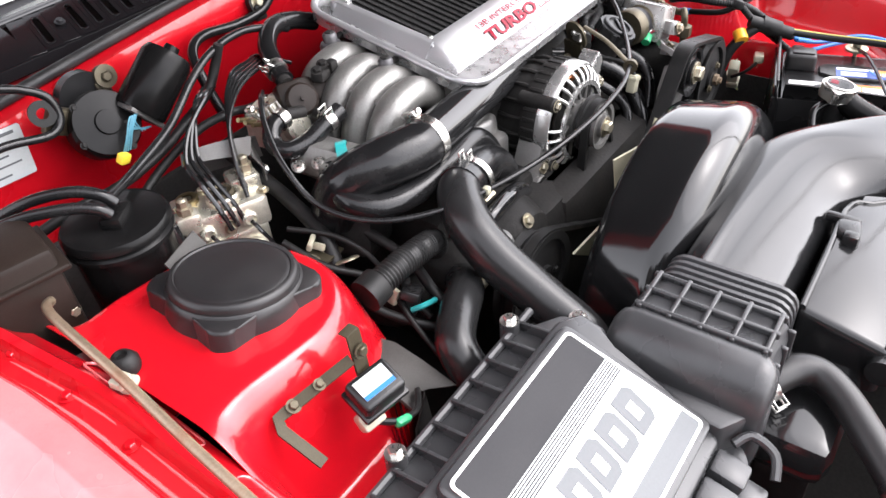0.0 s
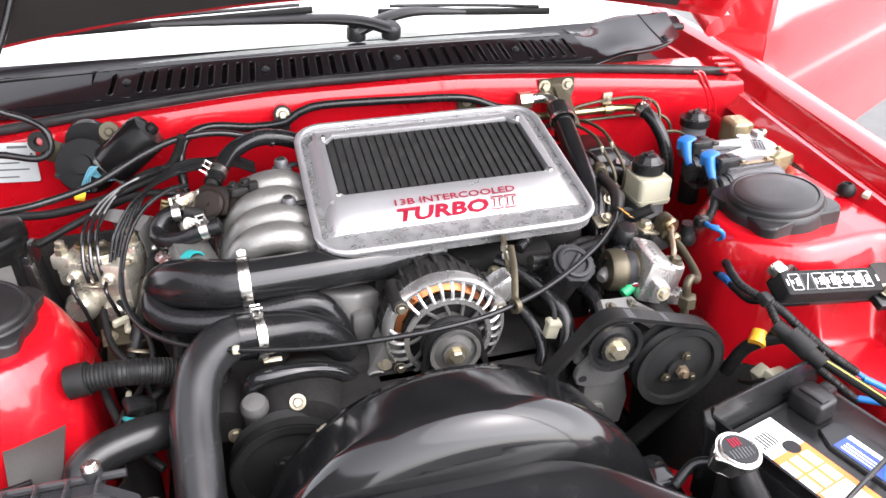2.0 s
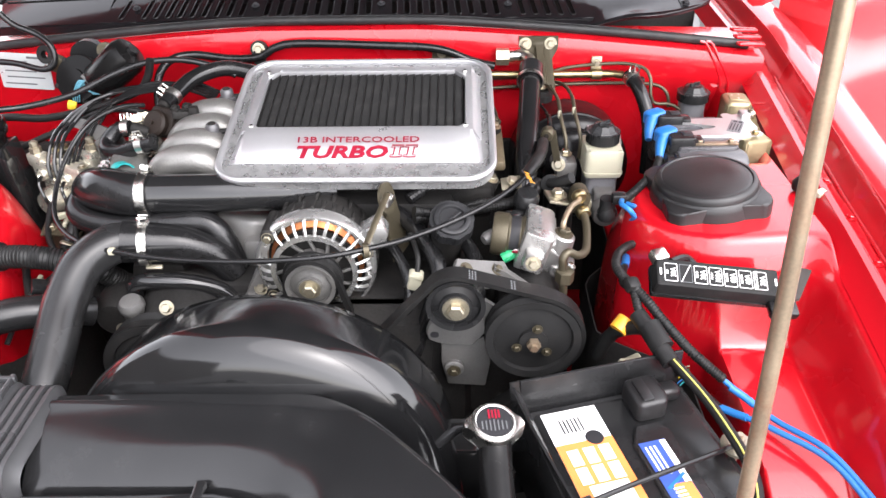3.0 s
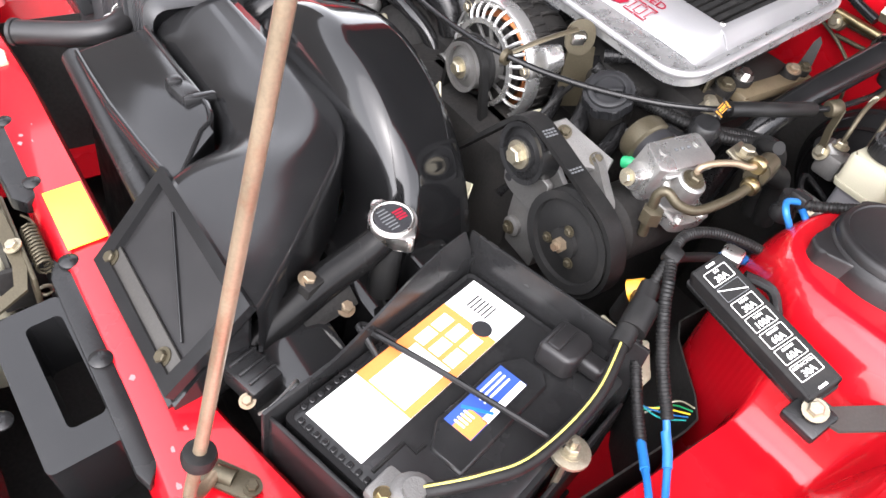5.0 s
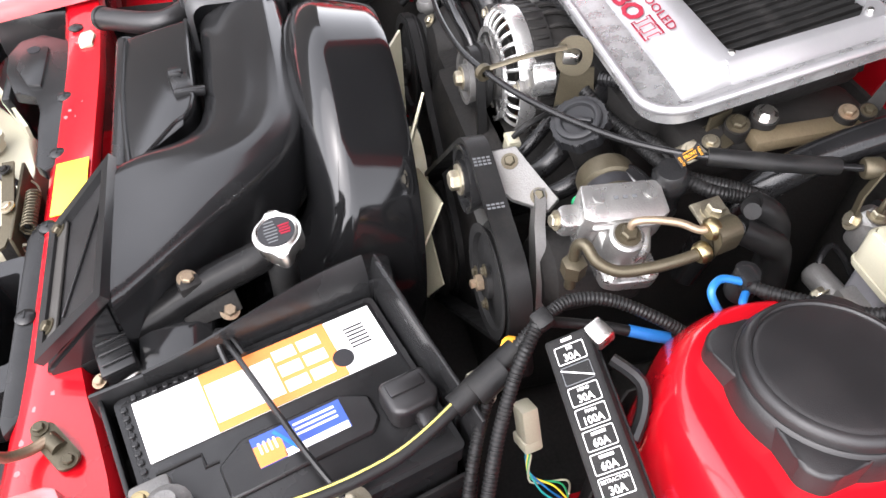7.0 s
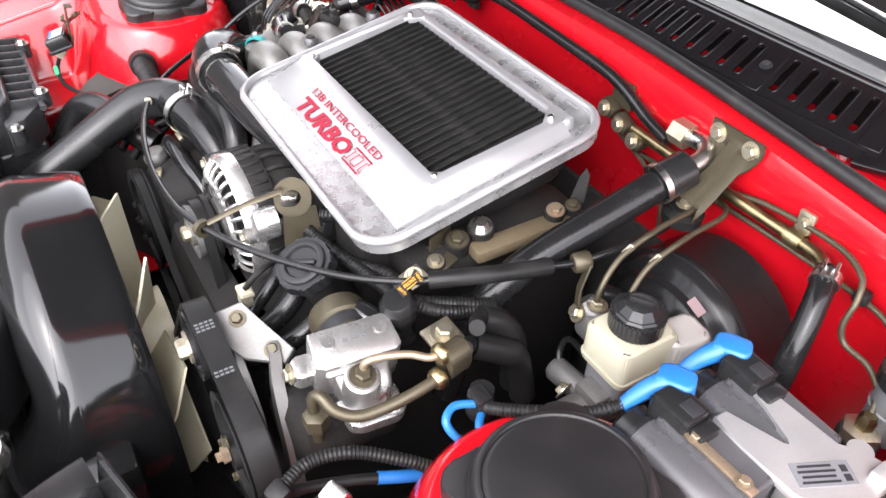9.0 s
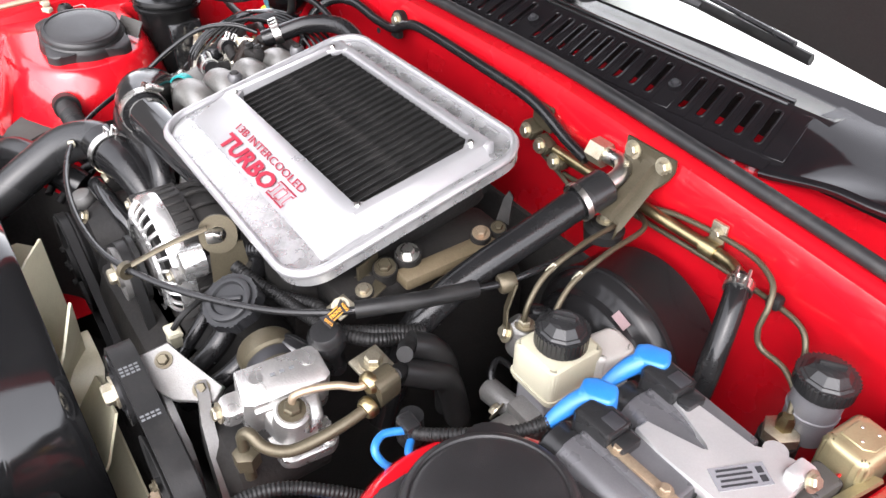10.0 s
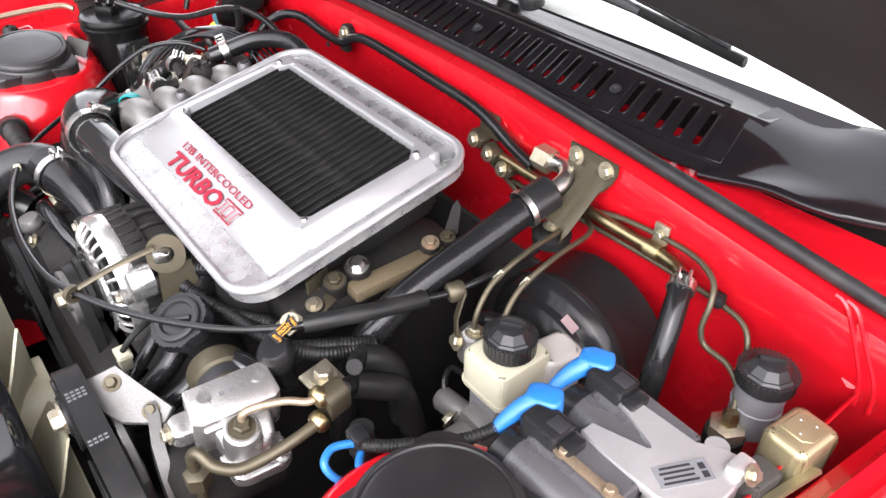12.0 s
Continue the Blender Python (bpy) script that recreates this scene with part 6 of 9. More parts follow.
# ---- charcoal canister, brown box, wiper motor, plate ----
can = thing("charcoal_canister", "black cylindrical vapour canister with two hoses", "canister", (-0.505, 0.141, 0.69))
part("drum", at(lathe_bm([(0, 0), (0.040, 0), (0.043, 0.004), (0.046, 0.122), (0.0505, 0.124), (0.0505, 0.128), (0.047, 0.131), (0.0505, 0.134), (0.0505, 0.138), (0.048, 0.142), (0.047, 0.141), (0.03, 0.1425), (0, 0.143)], 48), -0.498, 0.143, 0.69), CANBLACK, can)
part("port", at(box_bm((0.034, 0.022, 0.014), 0.005), -0.498, 0.136, 0.838, 0, 0, 35), CANBLACK, can)
part("hose", tube_bm([(-0.506, 0.128, 0.846), (-0.514, 0.134, 0.856), (-0.530, 0.150, 0.860), (-0.556, 0.176, 0.858), (-0.580, 0.20, 0.850)], 0.0055, 12), HOSE, can)
part("hose", tube_bm([(-0.492, 0.140, 0.846), (-0.500, 0.148, 0.858), (-0.516, 0.166, 0.864), (-0.540, 0.192, 0.860), (-0.562, 0.216, 0.848)], 0.0055, 12), HOSE, can)
part("support", at(box_bm((0.014, 0.05, 0.16), 0.003), -0.448, 0.15, 0.72, 0, -6), GLOSS, can)
part("tag", at(box_bm((0.05, 0.002, 0.025), 0.001), -0.478, 0.075, 0.80, -35, 0, 20), FLAP, can, "grey rubber tongue")
cover = thing("relay_cover_box", "dark brown metal relay box on the inner wing", "relay box", (-0.60, 0.15, 0.74))
part("shell", at(box_bm((0.10, 0.075, 0.115), 0.006), -0.610, 0.160, 0.802, 0, 0, -12), MUD, cover)
part("shelf", at(box_bm((0.11, 0.08, 0.006), 0.002), -0.608, 0.158, 0.838, 0, 0, -12), MUD, cover)
for p in ((-0.575, 0.118, 0.79), (-0.63, 0.125, 0.785)):
    bolt(p, (0.1, -1, 0.1), cover, 0.005)
wm = thing("wiper_motor", "black wiper motor with round cover and cylinder", "wiper motor", (-0.37, 0.32, 0.8))
WD = along((-0.398, 0.292, 0.840), (-0.12, -0.86, 0.48))
part("gear_cover", xf(lathe_bm([(0.037, -0.03), (0.038, 0.0), (0.035, 0.006), (0.014, 0.008), (0.013, 0.012), (0, 0.013)], 40), WD), CANBLACK, wm)
part("back_plate", at(lathe_bm([(0.030, 0), (0.030, 0.012)], 30), -0.392, 0.340, 0.858, 90), PLASTIC, wm)
part("motor_drum", xf(lathe_bm([(0, 0), (0.0265, 0), (0.0285, 0.003), (0.0285, 0.066), (0.025, 0.074), (0.009, 0.077), (0.008, 0.083), (0, 0.083)], 36), along((-0.362, 0.282, 0.838), (0.78, -0.02, 0.62))), CANBLACK, wm)
part("end_plate", xf(box_bm((0.036, 0.05, 0.005), 0.001), along((-0.363, 0.281, 0.836), (0.78, -0.02, 0.62))), ALU, wm)
part("mount_eye", joined(xf(lathe_bm([(0.008, -0.004), (0.013, -0.004), (0.013, 0.004), (0.008, 0.004)], 24, False), along((-0.362, 0.327, 0.872), (0, -1, 0.3))), at(box_bm((0.016, 0.004, 0.04), 0.001), -0.366, 0.328, 0.85, 0, -8)), OLIVE, wm)
part("mount_eye", xf(lathe_bm([(0.006, -0.006), (0.013, -0.006), (0.014, 0.004), (0.006, 0.004)], 24, False), along((-0.449, 0.312, 0.872), (-0.2, -1, 0.3))), RUBBER, wm)
part("mount_tab", at(box_bm((0.03, 0.01, 0.03), 0.002), -0.435, 0.315, 0.855, 10, 30), OLIVE, wm)
bolt((-0.362, 0.325, 0.872), (0, -1, 0.3), wm, 0.006, OLIVE)
part("connector", at(box_bm((0.013, 0.010, 0.012), 0.002), -0.407, 0.266, 0.808, 20, 20, 15), YELLOW, wm, "small yellow plug")
for k in range(4):
    part("wire", tube_bm([(-0.404 + 0.003 * k, 0.268, 0.812), (-0.398 + 0.004 * k, 0.262, 0.828 + 0.003 * k), (-0.384 + 0.003 * k, 0.264, 0.848), (-0.377 - 0.003 * k, 0.268, 0.834), (-0.372 + 0.004 * k, 0.272, 0.822)], 0.0009, 6, 5), PALEBLUE, wm, "light blue wire")
for a in (30, 130, 200, 290):
    bolt(WD @ Vector((0.035 * math.cos(radians(a)), 0.035 * math.sin(radians(a)), 0.004)), (-0.12, -0.86, 0.48), wm, 0.0030, IRON)
data = thing("data_plate", "grey metal identification plate riveted to the bulkhead", "data plate", (-0.506, 0.344, 0.80))
DP = pose(-0.507, 0.3405, 0.836, 90, 4, 0)
part("plate", xf(prism_bm(rounded(0.082, 0.058, 0.003, 3), 0, 0.0012), DP), SILVERLABEL, data)
for k, (x, y, w) in enumerate(((0.02, 0.023, 0.025), (-0.008, 0.016, 0.03), (-0.006, 0.0, 0.05), (0.0, -0.010, 0.06), (-0.01, -0.021, 0.05))):
    bar(data, x, y, w, 0.002 if k else 0.0035, DP @ pose(0, 0, 0.0012), GREYINK)
for s in (-1, 1):
    bolt(DP @ Vector((s * 0.036, -0.004 if s < 0 else 0.012, 0.0012)), (0, -1, 0), data, 0.002, STEEL, False, "rivet")
washer_hose = thing("washer_hose", "thin black washer hose hanging from the hood", "hose", (-0.5, 0.31, 0.86))
part("hose", tube_bm([(-0.440, 0.36, 1.06), (-0.462, 0.345, 1.01), (-0.490, 0.325, 0.96), (-0.503, 0.316, 0.941), (-0.488, 0.316, 0.918), (-0.458, 0.318, 0.902), (-0.438, 0.312, 0.886), (-0.436, 0.306, 0.862), (-0.455, 0.302, 0.852), (-0.50, 0.304, 0.862), (-0.548, 0.302, 0.862), (-0.566, 0.30, 0.835), (-0.560, 0.28, 0.79)], 0.0048, 10, 6), HOSE, washer_hose)
part("joint", xf(lathe_bm([(0.006, -0.007), (0.006, 0.007)], 12), along((-0.503, 0.316, 0.941), (0.3, 0.2, 1))), WHITE, washer_hose, "white plastic joiner")

# ---- silver brake hydraulic unit and its pipes ----
unit = thing("hydraulic_unit", "bare aluminium hydraulic unit with steel pipes", "hydraulic unit", (-0.378, 0.165, 0.70))
HU = pose(-0.378, 0.160, 0.755, 0, 0, -23)
part("body", joined(xf(box_bm((0.094, 0.058, 0.036), 0.005), HU @ pose(0, 0.002, 0.0)), xf(box_bm((0.034, 0.030, 0.026), 0.005), HU @ pose(0.034, 0.012, 0.020)), xf(box_bm((0.026, 0.020, 0.020), 0.004), HU @ pose(-0.038, -0.018, 0.016)), xf(lathe_bm([(0.018, 0), (0.018, -0.05)], 20), HU @ pose(0.01, 0, -0.015))), UNITCAST, unit, "bright cast body")
part("valve_seat", xf(lathe_bm([(0.0190, 0.0), (0.0185, 0.008), (0.0160, 0.010), (0.0150, 0.008)], 28), HU @ pose(0.006, -0.004, 0.016)), UNITCAST, unit)
part("valve_cap", xf(lathe_bm([(0.0150, 0.006), (0.0145, 0.011), (0.0110, 0.013), (0.0100, 0.011), (0.0, 0.011)], 24), HU @ pose(0.006, -0.004, 0.016)), OLIVE, unit, "dull zinc valve cap")
part("valve_slot", xf(box_bm((0.014, 0.0022, 0.002), 0.0005, 1), HU @ pose(0.006, -0.004, 0.0278, 0, 0, 25)), IRON, unit)
part("valve_ring", xf(lathe_bm([(0.0065, 0.0), (0.0120, 0.0), (0.0120, 0.005), (0.0100, 0.006), (0.0065, 0.005)], 24, False), HU @ pose(-0.028, 0.014, 0.018)), BRASS, unit, "brassy ring")
part("valve_centre", xf(lathe_bm([(0.0065, 0.0), (0.005, 0.004), (0, 0.004)], 16), HU @ pose(-0.028, 0.014, 0.018)), OLIVE, unit)
for x, y, z in ((-0.038, -0.018, 0.026), (0.040, 0.012, 0.033)):
    part("port_fitting", joined(xf(lathe_bm([(0.0085, 0.0), (0.0085, 0.008), (0.0060, 0.009), (0.0060, 0.016), (0.0035, 0.018)], 6), HU @ pose(x, y, z))), ZINC, unit, "hexagon pipe fitting")
for x in (-0.024, 0.022):
    part("port_boss", xf(lathe_bm([(0.0085, -0.004), (0.0085, 0.006), (0.006, 0.008), (0.004, 0.004)], 16), HU @ pose(x, -0.026, -0.002, 80)), UNITCAST, unit)
part("motor_base", joined(xf(box_bm((0.086, 0.050, 0.034), 0.006), HU @ pose(0, 0.004, -0.036)), xf(lathe_bm([(0.020, 0), (0.021, 0.02), (0.016, 0.03)], 22), HU @ pose(-0.022, -0.012, -0.044, 90)), xf(lathe_bm([(0.017, 0), (0.018, 0.018), (0.012, 0.026)], 22), HU @ pose(0.024, -0.012, -0.048, 90))), UNITCAST, unit, "stained cast lower housing")
part("motor_drum", xf(lathe_bm([(0.030, -0.06), (0.032, -0.02), (0.028, 0)], 26), HU @ pose(0.0, 0.004, -0.048)), OLIVE, unit)
for x, y, z, d in ((-0.010, 0.024, 0.018, (0, 0, 1)), (0.046, -0.016, 0.018, (0, 0, 1)), (0.0, -0.030, -0.004, (0, -1, 0))):
    bolt(HU @ Vector((x, y, z)), HU.to_3x3() @ Vector(d), unit, 0.0048, ZINC)
part("shield", thick(xf(strip_bm(lambda s: [(-0.020 + 0.070 * s, 0.030 - 0.016 * s * s, 0.052 - 0.006 * s), (-0.016 + 0.076 * s, 0.044 - 0.014 * s, 0.058 + 0.004 * math.sin(3 * s)), (-0.010 + 0.078 * s, 0.054 - 0.010 * s, 0.050), (-0.008 + 0.080 * s, 0.058 - 0.008 * s, 0.020)], [k / 6 for k in range(7)]), HU), 0.0015), ALU, unit, "bent grey sheet shield")
part("shield_side", thick(xf(strip_bm(lambda s: [(0.052 + 0.006 * s, 0.010 + 0.026 * s, 0.046 + 0.012 * s), (0.060 + 0.004 * s, 0.006 + 0.030 * s, 0.030), (0.060, 0.008 + 0.030 * s, 0.004)], [0, 0.5, 1.0]), HU), 0.0015), ALU, unit, "bent grey sheet shield")
bolt(HU @ Vector((0.063, 0.020, 0.020)), HU.to_3x3() @ Vector((1, 0, 0)), unit, 0.0045, STEEL)
for k in range(3):
    part("pipe", tube_bm([(-0.392 + 0.009 * k, 0.128, 0.752), (-0.394 + 0.009 * k, 0.135, 0.775), (-0.392 + 0.008 * k, 0.160, 0.800), (-0.385 + 0.008 * k, 0.185, 0.812), (-0.360 + 0.005 * k, 0.205, 0.830), (-0.320, 0.225 + 0.005 * k, 0.842), (-0.28, 0.25 + 0.006 * k, 0.84)], 0.0028, 8), GLOSS, unit, "thin black steel pipe")
for s in (-0.022, 0.022):
    p = HU @ Vector((s, -0.034, -0.002))
    part("pipe", tube_bm([p, p + Vector((0.0, -0.012, -0.008)), p + Vector((0.008, -0.018, -0.035)), p + Vector((0.012, -0.01, -0.08))], 0.0025, 8), GLOSS, unit)
part("white_tie", joined(at(box_bm((0.02, 0.006, 0.010), 0.002), -0.352, 0.055, 0.736, 20, 0, 30), at(box_bm((0.006, 0.016, 0.008), 0.002), -0.346, 0.052, 0.728, 0, 30, 10)), CREAM, unit, "cream plastic wire clip")

# ---- relay on its strap, rubber flap ----
strap = thing("strap_bracket", "bent yellow-zinc strap bracket on the suspension tower", "bracket", (-0.51, -0.11, 0.74))
def flat_bar(pts, w, t, normal=(0, 0, 1)):
    """A flat bar bent through points; normal gives its thin direction."""
    nrm = Vector(normal)
    def section(k):
        a, b = Vector(pts[max(k - 1, 0)]), Vector(pts[min(k + 1, len(pts) - 1)])
        side = (b - a).normalized().cross(nrm).normalized() * w / 2
        up = nrm * t / 2
        c = Vector(pts[k])
        return [c - side - up, c + side - up, c + side + up, c - side + up]
    bm = strip_bm(section, range(len(pts)), True)
    bmesh.ops.holes_fill(bm, edges=[e for e in bm.edges if e.is_boundary])
    return bm
part("strap", flat_bar([(-0.551, -0.146, 0.738), (-0.553, -0.128, 0.748), (-0.556, -0.112, 0.760), (-0.552, -0.105, 0.7655), (-0.540, -0.107, 0.767), (-0.51, -0.116, 0.774), (-0.486, -0.126, 0.783)], 0.0095, 0.0025, (0, -0.45, 0.9)), DARKOLIVE, strap)
part("upright", joined(flat_bar([(-0.478, -0.125, 0.806), (-0.478, -0.127, 0.785), (-0.478, -0.129, 0.755)], 0.014, 0.0022, (0, -1, 0)), at(box_bm((0.014, 0.010, 0.0022), 0.0008), -0.478, -0.121, 0.806)), DARKOLIVE, strap)
bolt((-0.478, -0.131, 0.789), (0, -1, 0.2), strap, 0.0046, OLIVE)
bolt((-0.538, -0.109, 0.769), (0, -0.45, 0.9), strap, 0.0042, OLIVE)
bolt((-0.514, -0.116, 0.775), (0, -0.45, 0.9), strap, 0.0036, OLIVE)
relay = thing("relay", "small black relay with silver and blue label", "relay", (-0.479, -0.14, 0.74))
RL = pose(-0.484, -0.145, 0.757, 16, -4, -12)
part("case", xf(box_bm((0.041, 0.031, 0.022), 0.004, 3), RL), PLASTIC, relay)
part("skirt", xf(box_bm((0.045, 0.035, 0.006), 0.002), RL @ pose(0, 0, -0.008)), PLASTIC, relay)
part("label", xf(box_bm((0.030, 0.019, 0.0008)), RL @ pose(0.0, 0.001, 0.0112)), SILVERLABEL, relay, "white sticker with a blue edge")
bar(relay, 0.0, -0.0065, 0.030, 0.004, RL @ pose(0, 0, 0.0116), LIGHTBLUE)
part("plug", xf(box_bm((0.022, 0.016, 0.016), 0.003), RL @ pose(-0.014, -0.010, -0.018, 30)), CREAM, relay, "cream wire plug")
part("wire", tube_bm([RL @ Vector((-0.010, -0.014, -0.024)), RL @ Vector((0.006, -0.022, -0.034)), RL @ Vector((0.03, -0.02, -0.05)), RL @ Vector((0.05, 0.0, -0.07))], 0.003, 8), RUBBER, relay)
part("tape", xf(box_bm((0.018, 0.008, 0.008), 0.003), RL @ pose(0.010, -0.024, -0.036, 0, 30)), GREEN, relay, "bright green tape")
solo("rubber_flap", thick(strip_bm(lambda s: [(-0.462 + 0.056 * s, -0.072 + 0.020 * s - 0.010 * math.sin(5 * s), 0.718 - 0.014 * s), (-0.455 + 0.056 * s, -0.100 + 0.008 * s, 0.716 - 0.010 * s), (-0.448 + 0.050 * s, -0.128 + 0.006 * s, 0.704 - 0.006 * s), (-0.444 + 0.046 * s, -0.150 + 0.014 * math.sin(4 * s), 0.686)], [k / 8 for k in range(9)]), 0.003), FLAP, "dull grey rubber splash flap", "rubber flap")

# ---- intake manifold with four cast runners ----
mani = thing("intake_manifold", "cast aluminium intake manifold with four curved runners", "intake manifold", (-0.15, 0.13, 0.72))
for k, y in enumerate((0.063, 0.101, 0.139, 0.177)):
    part("runner", tube_bm([(-0.090, y + 0.004, 0.790 + 0.008 * k), (-0.120, y, 0.798 + 0.008 * k), (-0.150, y - 0.001, 0.815 + 0.006 * k), (-0.186, y - 0.001, 0.812 + 0.004 * k), (-0.208, y, 0.790), (-0.220, y, 0.755)], [0.018, 0.0190, 0.0195, 0.0195, 0.019, 0.018], 22, 8), RUNNER, mani, "", 60)
for k, y in enumerate((0.082, 0.120, 0.158)):
    part("runner_web", at(box_bm((0.07, 0.012, 0.02), 0.004), -0.160, y, 0.812 + 0.005 * k), RUNNER, mani)
part("flange", at(box_bm((0.026, 0.17, 0.06), 0.008), -0.226, 0.120, 0.742), ALU, mani)
part("plenum", at(box_bm((0.07, 0.22, 0.06), 0.02), -0.075, 0.13, 0.79), RUNNER, mani)
for p in ((-0.141, 0.106, 0.842), (-0.141, 0.191, 0.857)):
    part("vacuum_cap", at(lathe_bm([(0.014, 0), (0.014, 0.014), (0.012, 0.018), (0.009, 0.019), (0.009, 0.027), (0.007, 0.030), (0, 0.030)], 18), p[0], p[1], p[2] - 0.026), COILGREY, mani)
    bolt((p[0], p[1], p[2]), (0, 0, 1), mani, 0.006, IRON, False)
    part("cap_pipe", tube_bm([(p[0], p[1], p[2] - 0.008), (p[0] + 0.02, p[1] + 0.004, p[2] - 0.008), (p[0] + 0.05, p[1] + 0.008, p[2] - 0.012)], 0.004, 8), IRON, mani)
part("throttle_lug", joined(at(box_bm((0.03, 0.016, 0.012), 0.003), -0.196, 0.158, 0.838, 0, 10, 20), at(box_bm((0.012, 0.012, 0.016), 0.003), -0.180, 0.156, 0.842)), IRON, mani)
bolt((-0.205, 0.155, 0.847), (-0.2, -0.3, 1), mani, 0.005, IRON)
bolt((-0.19, 0.16, 0.848), (-0.2, -0.3, 1), mani, 0.005, IRON)
valve = thing("air_control_valve", "dark brown air control valve with hose stubs", "valve", (-0.24, 0.15, 0.79))
VD = along((-0.236, 0.156, 0.825), (-0.35, -0.75, 0.55))
part("disc", xf(lathe_bm([(0.016, -0.03), (0.017, -0.004), (0.019, 0), (0.019, 0.004), (0.016, 0.007), (0.003, 0.008), (0.003, 0.012), (0, 0.012)], 30), VD), MUD, valve)
part("body", joined(xf(box_bm((0.046, 0.04, 0.034), 0.008), VD @ pose(0, 0.006, -0.022)), xf(box_bm((0.02, 0.03, 0.02), 0.004), VD @ pose(0.03, 0.008, -0.02))), MUD, valve)
for a, b in (((-0.232, 0.180, 0.838), (-0.224, 0.210, 0.852)), ((-0.245, 0.148, 0.815), (-0.268, 0.150, 0.822)), ((-0.236, 0.135, 0.812), (-0.242, 0.105, 0.812))):
    part("stub", rod_bm(a, b, 0.008, 14), IRON, valve)
lower = thing("throttle_elbow", "cast grey throttle elbow with a teal band", "throttle body", (-0.26, 0.08, 0.74))
part("casting", joined(at(box_bm((0.05, 0.07, 0.04), 0.012), -0.262, 0.095, 0.778, 10, 15, 20), at(box_bm((0.03, 0.03, 0.05), 0.008), -0.285, 0.07, 0.77)), RUNNER, lower)
part("teal_band", xf(lathe_bm([(0.014, -0.006), (0.0165, -0.006), (0.0165, 0.006), (0.014, 0.006)], 24, False), along((-0.262, 0.076, 0.788), (0.6, -0.6, 0.1))), TEAL, lower, "teal identification band")
for p in ((-0.292, 0.085, 0.792), (-0.27, 0.118, 0.80), (-0.30, 0.11, 0.785)):
    bolt(p, (-0.3, -0.4, 1), lower, 0.0055, STEEL)

# ---- hoses round the engine ----
def hose(name, label, pts, r, mat=HOSE, clamps=(), **kw):
    h = thing(name, label, "hose", pts[len(pts) // 2])
    part("tube", tube_bm(pts, r, 16, **kw), mat, h)
    for kind, p, d, rr, turn in clamps:
        (clamp if kind == "band" else spring_clamp)(p, d, rr, h, turn=turn)
    return h


charge = thing("charge_pipe", "black painted turbo charge pipe with ribbed coupler", "intake pipe", (-0.2, 0.01, 0.78))
part("pipe", tube_bm([(-0.210, 0.006, 0.796), (-0.12, 0.012, 0.794), (-0.04, 0.02, 0.792), (0.03, 0.03, 0.79)], 0.0245, 20, 6), GLOSS, charge)
part("coupler", tube_bm([(-0.196, 0.005, 0.796), (-0.225, 0.007, 0.796), (-0.258, 0.020, 0.794), (-0.284, 0.040, 0.784), (-0.296, 0.058, 0.765), (-0.300, 0.07, 0.73)], [0.027, 0.0285, 0.029, 0.029, 0.028, 0.026], 24, 10), HOSE, charge, "ribbed woven rubber coupler")
clamp((-0.203, 0.006, 0.796), (1, 0.02, 0), 0.0275, charge, turn=60, w=0.012)
hose("coolant_hose", "smooth black coolant hose along the charge pipe", [(-0.285, 0.075, 0.782), (-0.303, 0.050, 0.776), (-0.306, 0.022, 0.768), (-0.285, 0.000, 0.762), (-0.240, -0.012, 0.761), (-0.185, -0.012, 0.764), (-0.135, -0.008, 0.764), (-0.112, -0.012, 0.745), (-0.10, -0.018, 0.71), (-0.09, -0.02, 0.67)], 0.0145, per=8)
turbo_pipe = thing("turbo_inlet_pipe", "glossy black moulded turbo inlet pipe", "intake pipe", (-0.26, -0.1, 0.72))
part("pipe", tube_bm([(-0.205, -0.045, 0.758), (-0.232, -0.056, 0.762), (-0.258, -0.085, 0.752), (-0.268, -0.125, 0.728), (-0.268, -0.175, 0.700), (-0.268, -0.225, 0.672), (-0.28, -0.25, 0.65)], [0.024, 0.0245, 0.0245, 0.0245, 0.0240, 0.0235, 0.023], 24, 10), PLASTIC, turbo_pipe)
part("joint", tube_bm([(-0.222, -0.050, 0.762), (-0.19, -0.043, 0.756), (-0.150, -0.035, 0.748), (-0.118, -0.030, 0.728), (-0.10, -0.03, 0.70)], [0.0255, 0.0250, 0.022, 0.020, 0.019], 20, 8), HOSE, turbo_pipe)
spring_clamp((-0.197, -0.046, 0.757), (1, 0.2, -0.1), 0.0252, turbo_pipe, 80)
part("yellow_mark", at(box_bm((0.02, 0.006, 0.004), 0.001), -0.185, -0.062, 0.733, 30), ZINC, turbo_pipe)
corr = thing("corrugated_hose", "black corrugated breather hose", "hose", (-0.33, -0.06, 0.74))
part("tube", tube_bm([(-0.378, -0.056, 0.744), (-0.34, -0.058, 0.746), (-0.30, -0.055, 0.738), (-0.27, -0.045, 0.72), (-0.25, -0.03, 0.69)], 0.0135, 18, 8, ribs=0.001, pitch=0.004), RUBBER, corr)
part("end_cuff", rod_bm((-0.392, -0.055, 0.742), (-0.372, -0.056, 0.745), 0.018, 18), RUBBER, corr)
hose("lower_air_pipe", "black plastic elbow pipe beside the air box", [(-0.375, -0.185, 0.655), (-0.378, -0.160, 0.690), (-0.368, -0.140, 0.706), (-0.335, -0.122, 0.708), (-0.30, -0.105, 0.70), (-0.27, -0.08, 0.68)], 0.020, PLASTIC)
